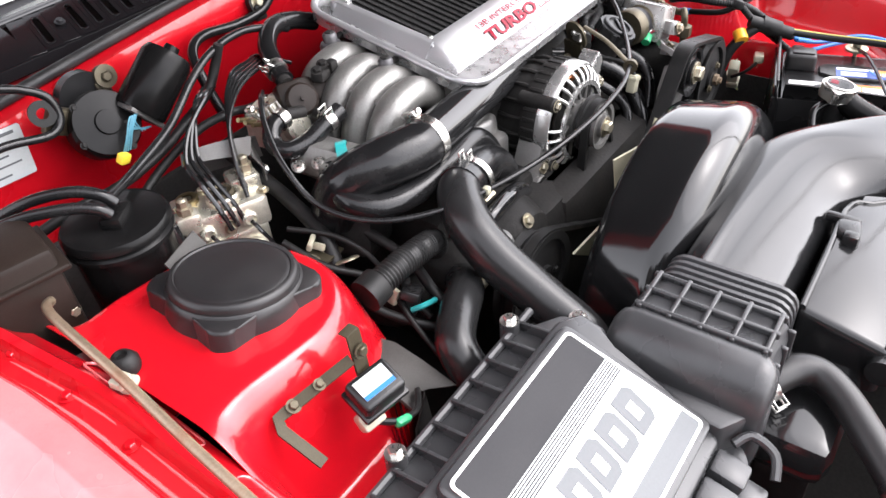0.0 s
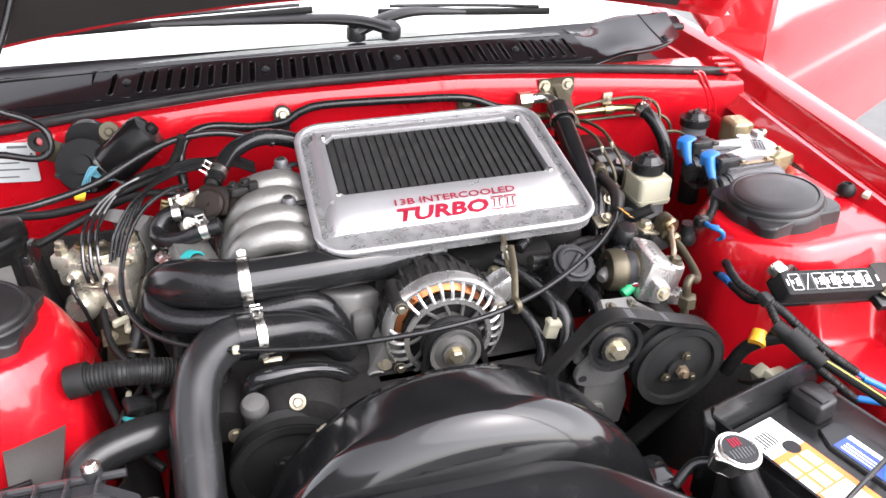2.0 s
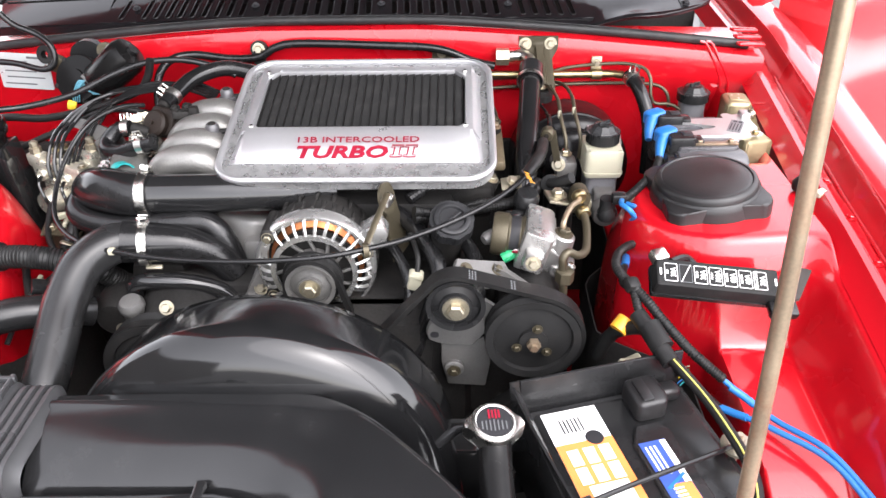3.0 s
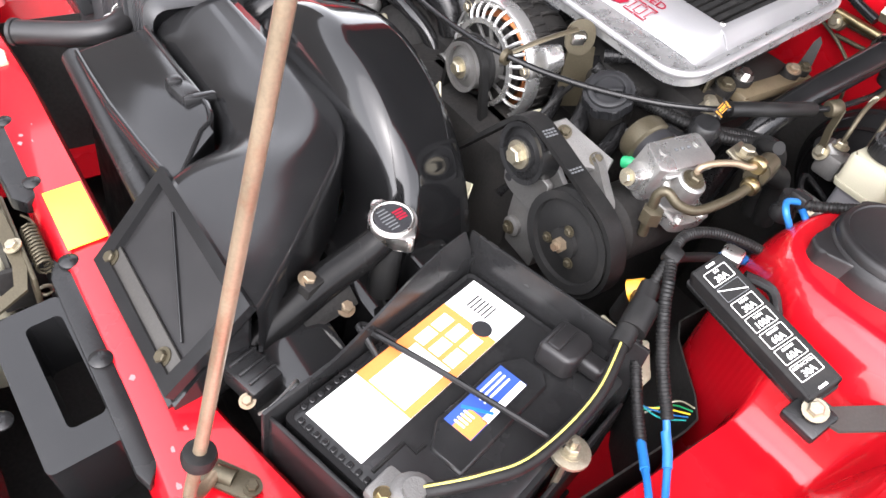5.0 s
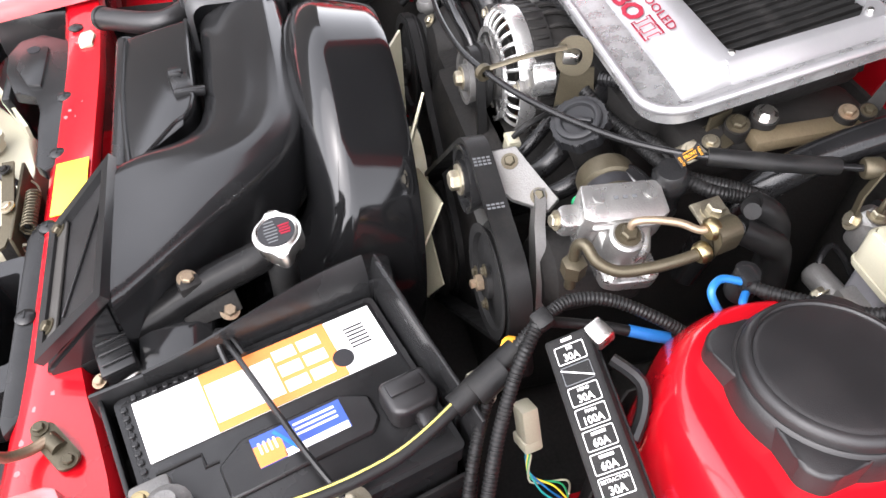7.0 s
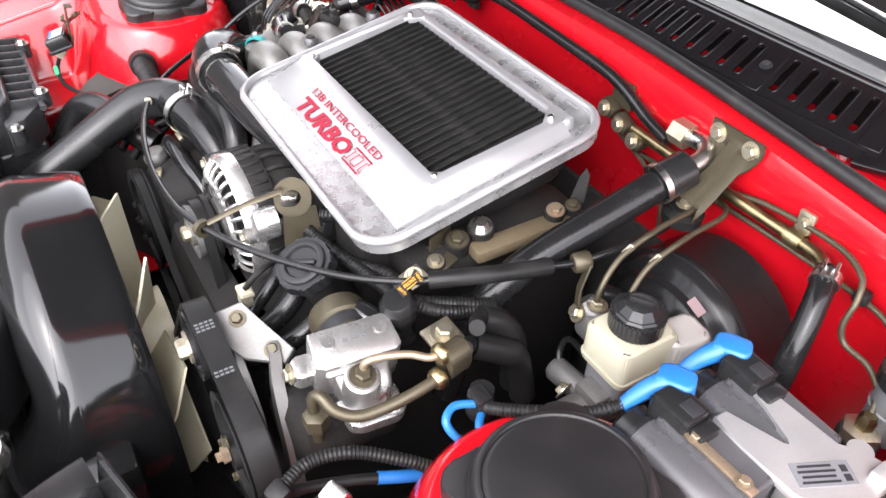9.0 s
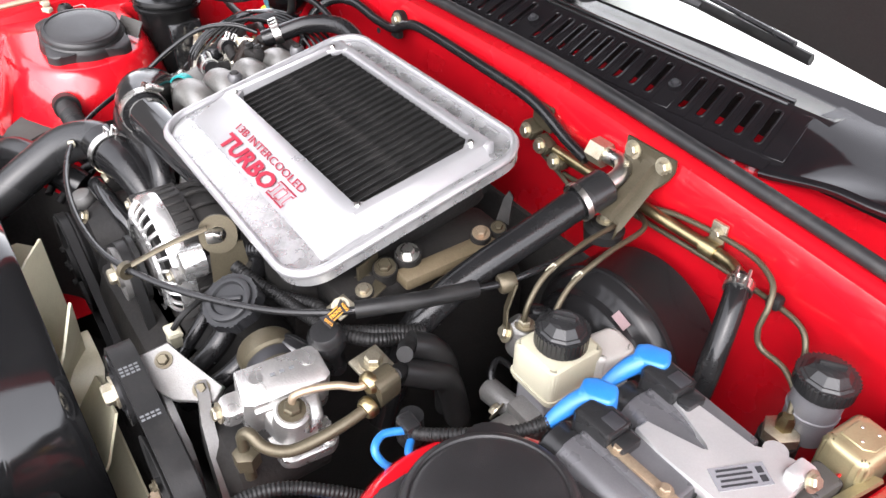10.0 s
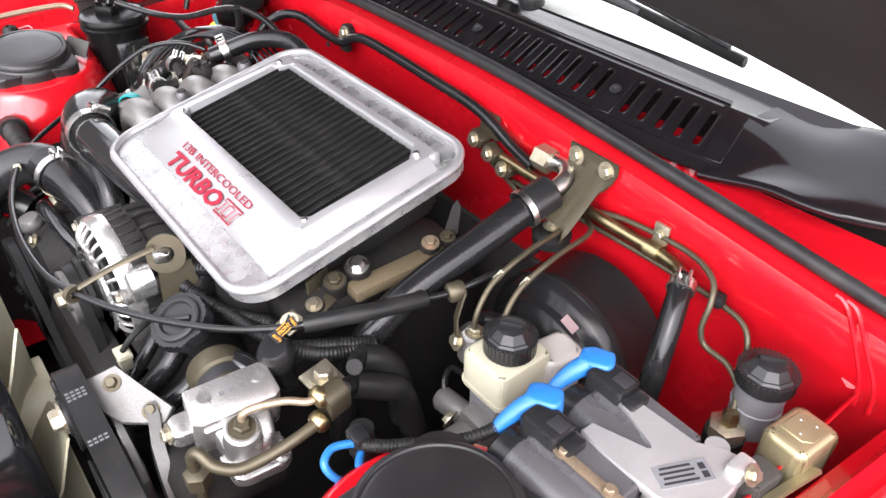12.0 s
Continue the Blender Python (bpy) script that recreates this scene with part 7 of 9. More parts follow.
hose("breather_hose", "black rubber hose arching over the manifold", [(-0.095, 0.262, 0.845), (-0.128, 0.268, 0.858), (-0.165, 0.262, 0.865), (-0.200, 0.238, 0.860), (-0.220, 0.208, 0.848), (-0.230, 0.185, 0.840)], 0.0115, clamps=(("spring", (-0.224, 0.203, 0.846), (0.3, 0.9, 0.3), 0.0115, 40),))
hose("idle_air_hose", "short curved black idle air hose", [(-0.270, 0.150, 0.822), (-0.290, 0.150, 0.818), (-0.302, 0.140, 0.806), (-0.298, 0.124, 0.800), (-0.275, 0.114, 0.802), (-0.248, 0.110, 0.812), (-0.225, 0.108, 0.818)], 0.0105, clamps=(("spring", (-0.243, 0.111, 0.813), (1, -0.1, 0.25), 0.0105, 100), ("spring", (-0.276, 0.150, 0.821), (1, 0, 0.1), 0.0105, 60)))
hose("vapour_hose", "black vapour hose along the bulkhead", [(-0.490, 0.150, 0.848), (-0.440, 0.185, 0.838), (-0.375, 0.210, 0.846), (-0.315, 0.235, 0.868), (-0.270, 0.248, 0.880), (-0.220, 0.258, 0.880), (-0.175, 0.262, 0.868), (-0.145, 0.26, 0.855)], 0.0045)
hose("vacuum_pipe", "black vacuum pipe along the bulkhead", [(-0.272, 0.255, 0.79), (-0.272, 0.280, 0.840), (-0.258, 0.305, 0.862), (-0.225, 0.322, 0.866), (-0.170, 0.326, 0.858), (-0.125, 0.326, 0.860), (-0.098, 0.327, 0.874), (-0.060, 0.328, 0.880), (0.06, 0.328, 0.876), (0.150, 0.328, 0.870), (0.205, 0.328, 0.850), (0.240, 0.326, 0.842)], 0.0062)
solo("wiring_conduit", tube_bm([(-0.56, 0.26, 0.78), (-0.50, 0.24, 0.800), (-0.44, 0.235, 0.800), (-0.38, 0.235, 0.810), (-0.33, 0.245, 0.822), (-0.29, 0.25, 0.838), (-0.272, 0.25, 0.86), (-0.262, 0.245, 0.885)], 0.0058, 10, 6), RUBBER, "taped black wiring conduit", "wiring")
solo("wiring_conduit", tube_bm([(-0.47, 0.21, 0.765), (-0.40, 0.23, 0.790), (-0.34, 0.225, 0.815), (-0.30, 0.215, 0.822), (-0.26, 0.22, 0.81), (-0.22, 0.235, 0.80)], 0.005, 10, 6), RUBBER, "taped black wiring conduit", "wiring")
solo("wiring_conduit", tube_bm([(-0.33, 0.19, 0.80), (-0.318, 0.165, 0.77), (-0.318, 0.12, 0.75), (-0.33, 0.06, 0.73), (-0.345, 0.03, 0.70)], 0.009, 10, 6), RUBBER, "taped black wiring conduit", "wiring")
cable = thing("throttle_cable", "long black throttle cable looping round the engine", "cable", (-0.1, -0.1, 0.77))
part("cable", tube_bm([(-0.262, 0.190, 0.838), (-0.285, 0.165, 0.846), (-0.315, 0.130, 0.838), (-0.335, 0.090, 0.812), (-0.340, 0.045, 0.782), (-0.322, -0.005, 0.768), (-0.280, -0.050, 0.766), (-0.220, -0.083, 0.770), (-0.14, -0.108, 0.775), (-0.05, -0.120, 0.780), (0.03, -0.118, 0.784), (0.080, -0.105, 0.786)], 0.0032, 10, 8), HOSE, cable)
part("cable", tube_bm([(0.080, -0.105, 0.786), (0.120, -0.085, 0.785), (0.17, -0.055, 0.788), (0.220, -0.020, 0.795), (0.255, 0.014, 0.802), (0.272, 0.040, 0.806)], 0.0034, 10, 8), HOSE, cable)
part("sleeve", tube_bm([(0.268, 0.034, 0.805), (0.280, 0.058, 0.807), (0.292, 0.092, 0.806), (0.300, 0.140, 0.800)], 0.0078, 14, 8), RUBBER, cable)
part("cable", tube_bm([(0.300, 0.140, 0.800), (0.308, 0.165, 0.800), (0.315, 0.20, 0.805), (0.31, 0.26, 0.80), (0.29, 0.34, 0.79)], 0.0034, 10, 8), HOSE, cable)
part("ferrule", xf(lathe_bm([(0.008, -0.008), (0.0095, -0.006), (0.0095, 0.006), (0.008, 0.008)], 16), along((0.309, 0.168, 0.800), (0.3, 1, 0.1))), OLIVE, cable)
part("cable_clip", at(box_bm((0.008, 0.008, 0.008), 0.002), -0.220, -0.083, 0.770), CREAM, cable)

# ---- small wires, plugs and pipes in the pocket beside the air box ----
for pts, r in (([(-0.372, 0.075, 0.742), (-0.362, 0.030, 0.722), (-0.340, 0.000, 0.706), (-0.322, -0.030, 0.690), (-0.318, -0.07, 0.66)], 0.0042),
               ([(-0.355, 0.085, 0.745), (-0.330, 0.045, 0.735), (-0.318, 0.010, 0.715), (-0.330, -0.030, 0.702), (-0.352, -0.070, 0.690), (-0.362, -0.12, 0.66)], 0.0032),
               ([(-0.400, 0.060, 0.720), (-0.385, 0.020, 0.700), (-0.372, -0.020, 0.706), (-0.360, -0.050, 0.690), (-0.340, -0.090, 0.676), (-0.310, -0.12, 0.66)], 0.0050),
               ([(-0.300, 0.060, 0.730), (-0.290, 0.020, 0.715), (-0.292, -0.030, 0.700), (-0.305, -0.070, 0.684), (-0.30, -0.11, 0.65)], 0.0060)):
    solo("wire", tube_bm(pts, r, 10, 6), RUBBER, "thin black wire beside the engine", "wiring")
pocket = thing("wire_connector", "black connector with a green lead beside the engine", "connector", (-0.34, -0.06, 0.68))
part("housing", joined(at(box_bm((0.022, 0.016, 0.030), 0.003), -0.330, -0.058, 0.690, 15, 25, 30), at(box_bm((0.026, 0.020, 0.010), 0.002), -0.333, -0.060, 0.702, 15, 25, 30)), PLASTIC, pocket)
part("lead", tube_bm([(-0.346, -0.070, 0.694), (-0.340, -0.080, 0.700), (-0.326, -0.084, 0.698), (-0.318, -0.078, 0.690)], 0.0030, 8, 5), TEAL, pocket, "teal wire")
part("white_clip", at(box_bm((0.006, 0.010, 0.018), 0.0015), -0.344, -0.046, 0.700, 10, 20, 0), CREAM, pocket)
starter = thing("vacuum_canister", "dark round vacuum unit low beside the engine", "vacuum unit", (-0.32, -0.03, 0.6))
part("drum", at(lathe_bm([(0, 0), (0.034, 0), (0.038, 0.006), (0.038, 0.030), (0.030, 0.040), (0.012, 0.044), (0.010, 0.056), (0, 0.056)], 30), -0.305, -0.015, 0.630, -10, 12), IRON, starter)
part("pipe_stub", tube_bm([(-0.308, -0.022, 0.684), (-0.312, -0.036, 0.694), (-0.330, -0.046, 0.688)], 0.005, 10, 5), RUBBER, starter)
bracket = thing("steel_bracket", "folded dull steel bracket beside the engine", "bracket", (-0.36, 0.05, 0.66))
part("plate", joined(at(box_bm((0.05, 0.004, 0.06), 0.001), -0.352, 0.062, 0.690, 0, 10, 12), at(box_bm((0.05, 0.03, 0.004), 0.001), -0.350, 0.048, 0.720, 8, 10, 12)), OLIVE, bracket)
for p in ((-0.364, 0.044, 0.7245), (-0.338, 0.050, 0.720)):
    bolt(p, (0.1, -0.1, 1), bracket, 0.0055)
part("clamp_loop", tube_bm([(-0.345, 0.030, 0.712), (-0.338, 0.018, 0.718), (-0.326, 0.018, 0.714), (-0.322, 0.028, 0.706)], 0.0035, 8, 5, flat=0.5), ZINC, bracket)
# behind the alternator and below the filler cap
for pts, r, rib in (([(0.10, 0.02, 0.765), (0.135, -0.015, 0.752), (0.160, -0.060, 0.725), (0.150, -0.095, 0.690), (0.13, -0.11, 0.64)], 0.011, 0),
                    ([(0.085, -0.01, 0.750), (0.115, -0.050, 0.730), (0.125, -0.085, 0.700), (0.105, -0.10, 0.66)], 0.007, 0),
                    ([(0.19, -0.02, 0.745), (0.205, -0.055, 0.735), (0.198, -0.085, 0.715), (0.17, -0.10, 0.68)], 0.009, 0),
                    ([(0.122, 0.000, 0.790), (0.138, 0.016, 0.795), (0.142, 0.038, 0.790), (0.135, 0.06, 0.775)], 0.0065, 0.0012)):
    solo("engine_hose", tube_bm(pts, r, 14, 6, ribs=rib, pitch=0.004), HOSE, "black rubber hose at the engine's front", "hose")
sender = thing("oil_sender", "small sensor with red, white and green wires", "sensor", (0.245, -0.06, 0.74))
part("body", xf(lathe_bm([(0.006, 0), (0.007, 0.004), (0.007, 0.014), (0.004, 0.020)], 18), along((0.236, -0.062, 0.744), (0.7, 0.2, 0.3))), GREEN, sender)
for k, m in enumerate((LETTER, WHITE, YELLOW)):
    part("lead", tube_bm([(0.246, -0.060 + 0.004 * k, 0.752), (0.252, -0.066 + 0.004 * k, 0.756), (0.258, -0.062 + 0.004 * k, 0.752)], 0.0016, 6, 5), m, sender)
part("foil_wrap", xf(lathe_bm([(0.006, -0.010), (0.0085, -0.005), (0.008, 0.005), (0.006, 0.010)], 14), along((0.222, -0.038, 0.760), (0.8, 0.6, 0.2))), ALU, sender, "crumpled silver tape")
part("boot", tube_bm([(0.228, -0.034, 0.768), (0.246, -0.022, 0.772), (0.262, -0.012, 0.768)], [0.011, 0.013, 0.012], 14, 6), GLOSS, sender)

# ---- vacuum hoses and throttle linkage beside the manifold ----
for k in range(5):
    solo("vacuum_hose", tube_bm([(-0.362 + 0.004 * k, 0.128 + 0.005 * k, 0.776), (-0.352 + 0.005 * k, 0.146 + 0.006 * k, 0.805), (-0.328 + 0.005 * k, 0.174 + 0.006 * k, 0.832 + 0.002 * k), (-0.288 + 0.005 * k, 0.200 + 0.007 * k, 0.847 + 0.002 * k), (-0.245 + 0.004 * k, 0.216 + 0.007 * k, 0.850), (-0.205, 0.228 + 0.008 * k, 0.844), (-0.175, 0.232 + 0.008 * k, 0.828)], 0.0022, 8, 6), HOSE, "thin black vacuum hose over the manifold", "hose", "vacuum hoses")
throttle = thing("throttle_linkage", "bright throttle body with levers and screws", "throttle body", (-0.225, 0.15, 0.78))
part("casting", joined(at(prism_bm(rounded(0.040, 0.056, 0.008, 3), -0.03, 0.012, 0.004, 2), -0.262, 0.182, 0.806, 8, -6, 12), at(lathe_bm([(0.016, 0), (0.017, 0.018), (0.013, 0.022)], 22), -0.258, 0.160, 0.800, 70), at(box_bm((0.026, 0.018, 0.016), 0.004), -0.236, 0.196, 0.816, 0, 10, 20)), UNITCAST, throttle)
part("lever", xf(prism_bm([(-0.006, -0.004), (0.020, -0.006), (0.026, 0.0), (0.020, 0.006), (-0.006, 0.006)], -0.001, 0.001), pose(-0.272, 0.168, 0.826, 60, 0, 40)), ZINC, throttle)
part("return_spring", tube_bm([(-0.282 + 0.0009 * k, 0.180 + 0.007 * math.cos(k * 1.25), 0.822 + 0.007 * math.sin(k * 1.25)) for k in range(26)], 0.0011, 6, 2), STEEL, throttle)
for p, d in (((-0.276, 0.200, 0.820), (0, 0, 1)), ((-0.250, 0.204, 0.820), (0, 0, 1)), ((-0.276, 0.164, 0.816), (0, -0.3, 1)), ((-0.238, 0.190, 0.827), (0.2, 0, 1)), ((-0.256, 0.146, 0.806), (0, -1, 0.4))):
    bolt(p, d, throttle, 0.0045, STEEL if d[2] == 1 else ZINC)
for k in range(3):
    part("nipple", rod_bm((-0.285, 0.176 + 0.012 * k, 0.812), (-0.298, 0.174 + 0.012 * k, 0.818), 0.0028, 8), BRASS, throttle)


# ---- oil filler, dipstick tag ----
filler = thing("filler_cap", "ribbed grey-black filler cap on its neck", "filler cap", (0.17, -0.04, 0.72))
FD = along((0.176, -0.043, 0.786), (0.15, -0.45, 0.9))
fl = [((0.0262 + 0.0020 * max(0, math.cos(8 * a)) ** 0.5) * math.cos(a), (0.0262 + 0.0020 * max(0, math.cos(8 * a)) ** 0.5) * math.sin(a)) for a in np.linspace(0, 2 * math.pi, 96, False)]
part("cap", xf(prism_bm(fl, -0.012, 0.002, 0.0015, 1), FD), CAPGREY, filler)
part("cap_face", xf(lathe_bm([(0.0225, 0.002), (0.0220, 0.0055), (0.0200, 0.0065), (0.0165, 0.0060), (0.0150, 0.0030), (0, 0.0028)], 36), FD), CAPGREY, filler)
part("cap_bar", xf(box_bm((0.028, 0.005, 0.004), 0.0015), FD @ pose(0, 0, 0.0045, 0, 0, 30)), CAPGREY, filler)
part("neck", xf(lathe_bm([(0.021, -0.09), (0.020, -0.012)], 24), FD), IRON, filler)
dip = thing("dipstick", "black dipstick handle with a yellow printed tag", "dipstick", (0.26, 0.01, 0.74))
part("handle", xf(lathe_bm([(0, -0.05), (0.009, -0.05), (0.012, -0.02), (0.016, -0.012), (0.016, 0.002), (0.012, 0.008), (0, 0.009)], 24), along((0.268, 0.004, 0.790), (0.1, -0.2, 1))), PLASTIC, dip)
TG = pose(0.270, 0.014, 0.812, 0, 30, 0) @ pose(0, 0, 0, 0, 0, 108) @ Matrix.Scale(0.78, 4)
tag_out = [(-0.016, -0.0085), (-0.008, -0.0052), (0.008, -0.0052), (0.016, -0.0085), (0.016, 0.0085), (0.008, 0.0052), (-0.008, 0.0052), (-0.016, 0.0085)]
part("tag", xf(prism_bm(tag_out, -0.0006, 0.0006), TG), INK, dip, "black tag with yellow print")
for s in (-1, 1):
    part("tag_line", xf(box_bm((0.014, 0.0007, 0.0004)), TG @ pose(0, s * 0.0042, 0.0008)), AMBER, dip)
lettering(dip, "FRONT", 0.0058, TG @ pose(-0.0080, -0.0020, 0.0008), AMBER, "tag_print", 0.9)
lettering(dip, "OPEN", 0.0045, TG @ pose(0.0138, -0.0070, 0.0008, 0, 0, 84), AMBER, "tag_print", 0.9)
lettering(dip, "CLOSE", 0.0042, TG @ pose(-0.0105, -0.0076, 0.0008, 0, 0, 96), AMBER, "tag_print", 0.9)
for p, d in (((0.252, 0.028, 0.800), (0.3, -0.4, 1)),):
    bolt(p, d, dip, 0.0055, ZINC)
part("dip_bracket", at(box_bm((0.025, 0.02, 0.003), 0.001), 0.250, 0.030, 0.796, 20, -10), ZINC, dip)
for n in range(2):
    solo("ribbed_loom", tube_bm([(0.13, -0.02, 0.775 + 0.01 * n), (0.17, 0.0, 0.770), (0.215, 0.01 + 0.015 * n, 0.772), (0.25, 0.02, 0.774), (0.28, 0.045 + 0.02 * n, 0.772), (0.29, 0.09, 0.765)], 0.006, 10, 6, ribs=0.0007, pitch=0.0032), RUBBER, "black ribbed wiring loom beside the engine", "wiring")

# ---- big air hose to the bulkhead and its bracket ----
big = thing("air_conditioning_hose", "thick black hose with an aluminium elbow at the bulkhead", "hose", (0.28, 0.2, 0.8))
part("tube", tube_bm([(0.291, 0.272, 0.841), (0.286, 0.22, 0.822), (0.280, 0.16, 0.800), (0.276, 0.115, 0.778), (0.272, 0.085, 0.745), (0.268, 0.07, 0.70), (0.262, 0.06, 0.64)], 0.0155, 18, 8), HOSE, big)
part("ferrule", xf(lathe_bm([(0.0165, -0.016), (0.0185, -0.014), (0.0185, 0.014), (0.0165, 0.016)], 24), along((0.2925, 0.284, 0.845), (0.1, 1, 0.3))), PLASTIC, big)
part("elbow", tube_bm([(0.294, 0.298, 0.849), (0.293, 0.318, 0.855), (0.282, 0.331, 0.857), (0.262, 0.333, 0.856)], 0.0085, 16, 8), STEEL, big, "bare aluminium elbow")
part("block_nut", xf(lathe_bm([(0.0135, -0.010), (0.0135, 0.010)], 6), along((0.252, 0.332, 0.855), (1, 0, 0))), ZINC, big)
part("ring", xf(lathe_bm([(0.0188, -0.003), (0.020, -0.003), (0.020, 0.003), (0.0188, 0.003)], 24, False), along((0.2905, 0.268, 0.840), (0.1, 1, 0.3))), STEEL, big)
fb = thing("bulkhead_bracket", "pressed olive-zinc bracket bolted to the bulkhead", "bracket", (0.31, 0.33, 0.83))
def pressed(s):
    y = 0.341 - 0.052 * smooth(0.40, 1.0, s)
    z = 0.884 - 0.044 * s - 0.016 * smooth(0.45, 0.9, s)
    w = 0.030 - 0.013 * smooth(0.25, 0.55, s) + 0.002 * s
    c = 0.307 + 0.004 * s
    k = 0.010 * smooth(0.2, 0.45, s)
    return [(c - w, y - k * 0.9, z - k), (c - w * 0.75, y, z), (c - w * 0.35, y, z), (c - w * 0.2, y - k * 0.4, z + 0.4 * k), (c + w * 0.2, y - k * 0.4, z + 0.4 * k), (c + w * 0.35, y, z), (c + w * 0.75, y, z), (c + w, y - k * 0.9, z - k)]
part("plate", thick(strip_bm(pressed, [k / 12 for k in range(13)]), 0.0025), DARKOLIVE, fb)
bolt((0.287, 0.338, 0.873), (0, -1, 0.1), fb, 0.0065)
bolt((0.326, 0.338, 0.873), (0, -1, 0.1), fb, 0.0065)
part("mount", at(lathe_bm([(0.019, -0.016), (0.020, -0.006), (0.014, -0.003), (0.014, 0.0)], 22), 0.309, 0.290, 0.818), RUBBER, fb)
bolt((0.309, 0.290, 0.821), (0, 0, 1), fb, 0.0065)
union = thing("pipe_union_block", "zinc pipe union block on the bulkhead", "pipe union", (0.17, 0.33, 0.82))
for k in range(3):
    part("block", at(box_bm((0.022, 0.016, 0.014), 0.003), 0.150 + 0.024 * k, 0.331, 0.835 - 0.008 * k, 0, 20), OLIVE, union)
    bolt((0.150 + 0.024 * k, 0.322, 0.836 - 0.008 * k), (0, -1, 0.2), union, 0.006)
part("tab", at(box_bm((0.03, 0.004, 0.03), 0.001), 0.158, 0.339, 0.852), OLIVE, union)
bolt((0.158, 0.336, 0.860), (0, -1, 0), union, 0.005)

# pipes along the bulkhead
heater = thing("heater_pipe", "brassy steel pipe along the bulkhead ending in a hose", "pipe", (0.35, 0.33, 0.8))
part("pipe", tube_bm([(0.190, 0.330, 0.828), (0.28, 0.331, 0.826), (0.36, 0.331, 0.826), (0.415, 0.329, 0.827), (0.438, 0.320, 0.828), (0.448, 0.308, 0.826)], 0.0058, 14, 6), BRASS, heater)
part("hose", tube_bm([(0.444, 0.314, 0.829), (0.452, 0.300, 0.826), (0.462, 0.280, 0.810), (0.470, 0.262, 0.785), (0.474, 0.250, 0.750), (0.474, 0.240, 0.70)], 0.0105, 16, 8), HOSE, heater)
spring_clamp((0.449, 0.306, 0.828), (0.4, -0.9, -0.3), 0.0105, heater, 90)
part("hose_print", xf(box_bm((0.006, 0.0012, 0.022), 0.0004), pose(0.468, 0.2535, 0.775, -20, 0, 20)), CREAM, heater, "pale printed hose mark")
part("clip", at(box_bm((0.016, 0.004, 0.034), 0.001), 0.399, 0.338, 0.835), ZINC, heater)
bolt((0.399, 0.335, 0.842), (0, -1, 0), heater, 0.0045)
part("clip_saddle", xf(lathe_bm([(0.0062, -0.008), (0.0085, -0.008), (0.0085, 0.008), (0.0062, 0.008)], 16, False), along((0.399, 0.331, 0.826), (1, 0, 0))), BRASS, heater)
lines = thing("brake_pipes", "thin olive steel brake pipes on the bulkhead", "brake pipe", (0.4, 0.33, 0.8))
part("pipe", tube_bm([(0.20, 0.336, 0.818), (0.30, 0.336, 0.822), (0.36, 0.336, 0.836), (0.43, 0.334, 0.842), (0.466, 0.322, 0.840), (0.478, 0.308, 0.828), (0.480, 0.300, 0.805), (0.488, 0.300, 0.790), (0.512, 0.298, 0.788), (0.530, 0.290, 0.780), (0.538, 0.277, 0.770)], 0.0027, 10, 8), OLIVE, lines)
part("pipe", tube_bm([(0.20, 0.338, 0.800), (0.30, 0.338, 0.805), (0.38, 0.338, 0.808), (0.45, 0.338, 0.808), (0.495, 0.334, 0.806), (0.512, 0.325, 0.795), (0.516, 0.318, 0.775)], 0.0027, 10, 8), OLIVE, lines)
part("pipe", tube_bm([(0.17, 0.332, 0.812), (0.21, 0.334, 0.795), (0.24, 0.336, 0.770), (0.25, 0.336, 0.73)], 0.0024, 8, 8), OLIVE, lines)
part("pipe_clip", at(box_bm((0.014, 0.012, 0.014), 0.004), 0.470, 0.335, 0.812), RUBBER, lines)
for k in range(2):
    a = Vector((0.336 + 0.022 * k, 0.170 + 0.012 * k, 0.775))
    part("pipe", tube_bm([a + Vector((0, 0, -0.02)), a + Vector((0, 0, 0.012)), a + Vector((-0.006, 0.025, 0.036)), a + Vector((-0.008, 0.07, 0.05)), a + Vector((-0.02, 0.13, 0.045)), a + Vector((-0.06, 0.165, 0.03))], 0.0027, 10, 8), OLIVE, lines)
    part("pipe_joint", xf(lathe_bm([(0.0031, -0.005), (0.0031, 0.005)], 8), along(a + Vector((-0.007, 0.032, 0.039)), (0, 0.7, 0.4))), CREAM, lines)

# ---- brake booster, master cylinder and reservoirs ----
boost = thing("brake_booster", "large round glossy black brake booster", "brake booster", (0.41, 0.27, 0.58))
part("drum", at(lathe_bm([(0.015, 0.078), (0.034, 0.076), (0.043, 0.070), (0.048, 0.060), (0.060, 0.056), (0.069, 0.051), (0.074, 0.044), (0.077, 0.038), (0.083, 0.035), (0.088, 0.029), (0.0905, 0.021), (0.0925, 0.020), (0.093, 0.014), (0.091, 0.011), (0.091, -0.040), (0.07, -0.058)], 72), 0.357, 0.285, 0.697, 90), BOOSTER, boost)
part("rib", at(lathe_bm([(0.0725, 0.0455), (0.0745, 0.0475), (0.0765, 0.0400)], 64, False), 0.357, 0.285, 0.697, 90), BOOSTER, boost)
part("label", xf(box_bm((0.017, 0.009, 0.0008)), pose(0.3845, 0.2435, 0.7715, 50, 20, 0)), PINKTAG, boost, "small pinkish-grey label")
part("check_valve", xf(lathe_bm([(0.010, -0.01), (0.010, 0.018), (0.007, 0.024)], 14), along((0.307, 0.226, 0.728), (-0.2, -1, 0.6))), PLASTIC, boost)
master = thing("brake_master_cylinder", "cast aluminium master cylinder with a cream reservoir", "brake cylinder", (0.385, 0.15, 0.68))
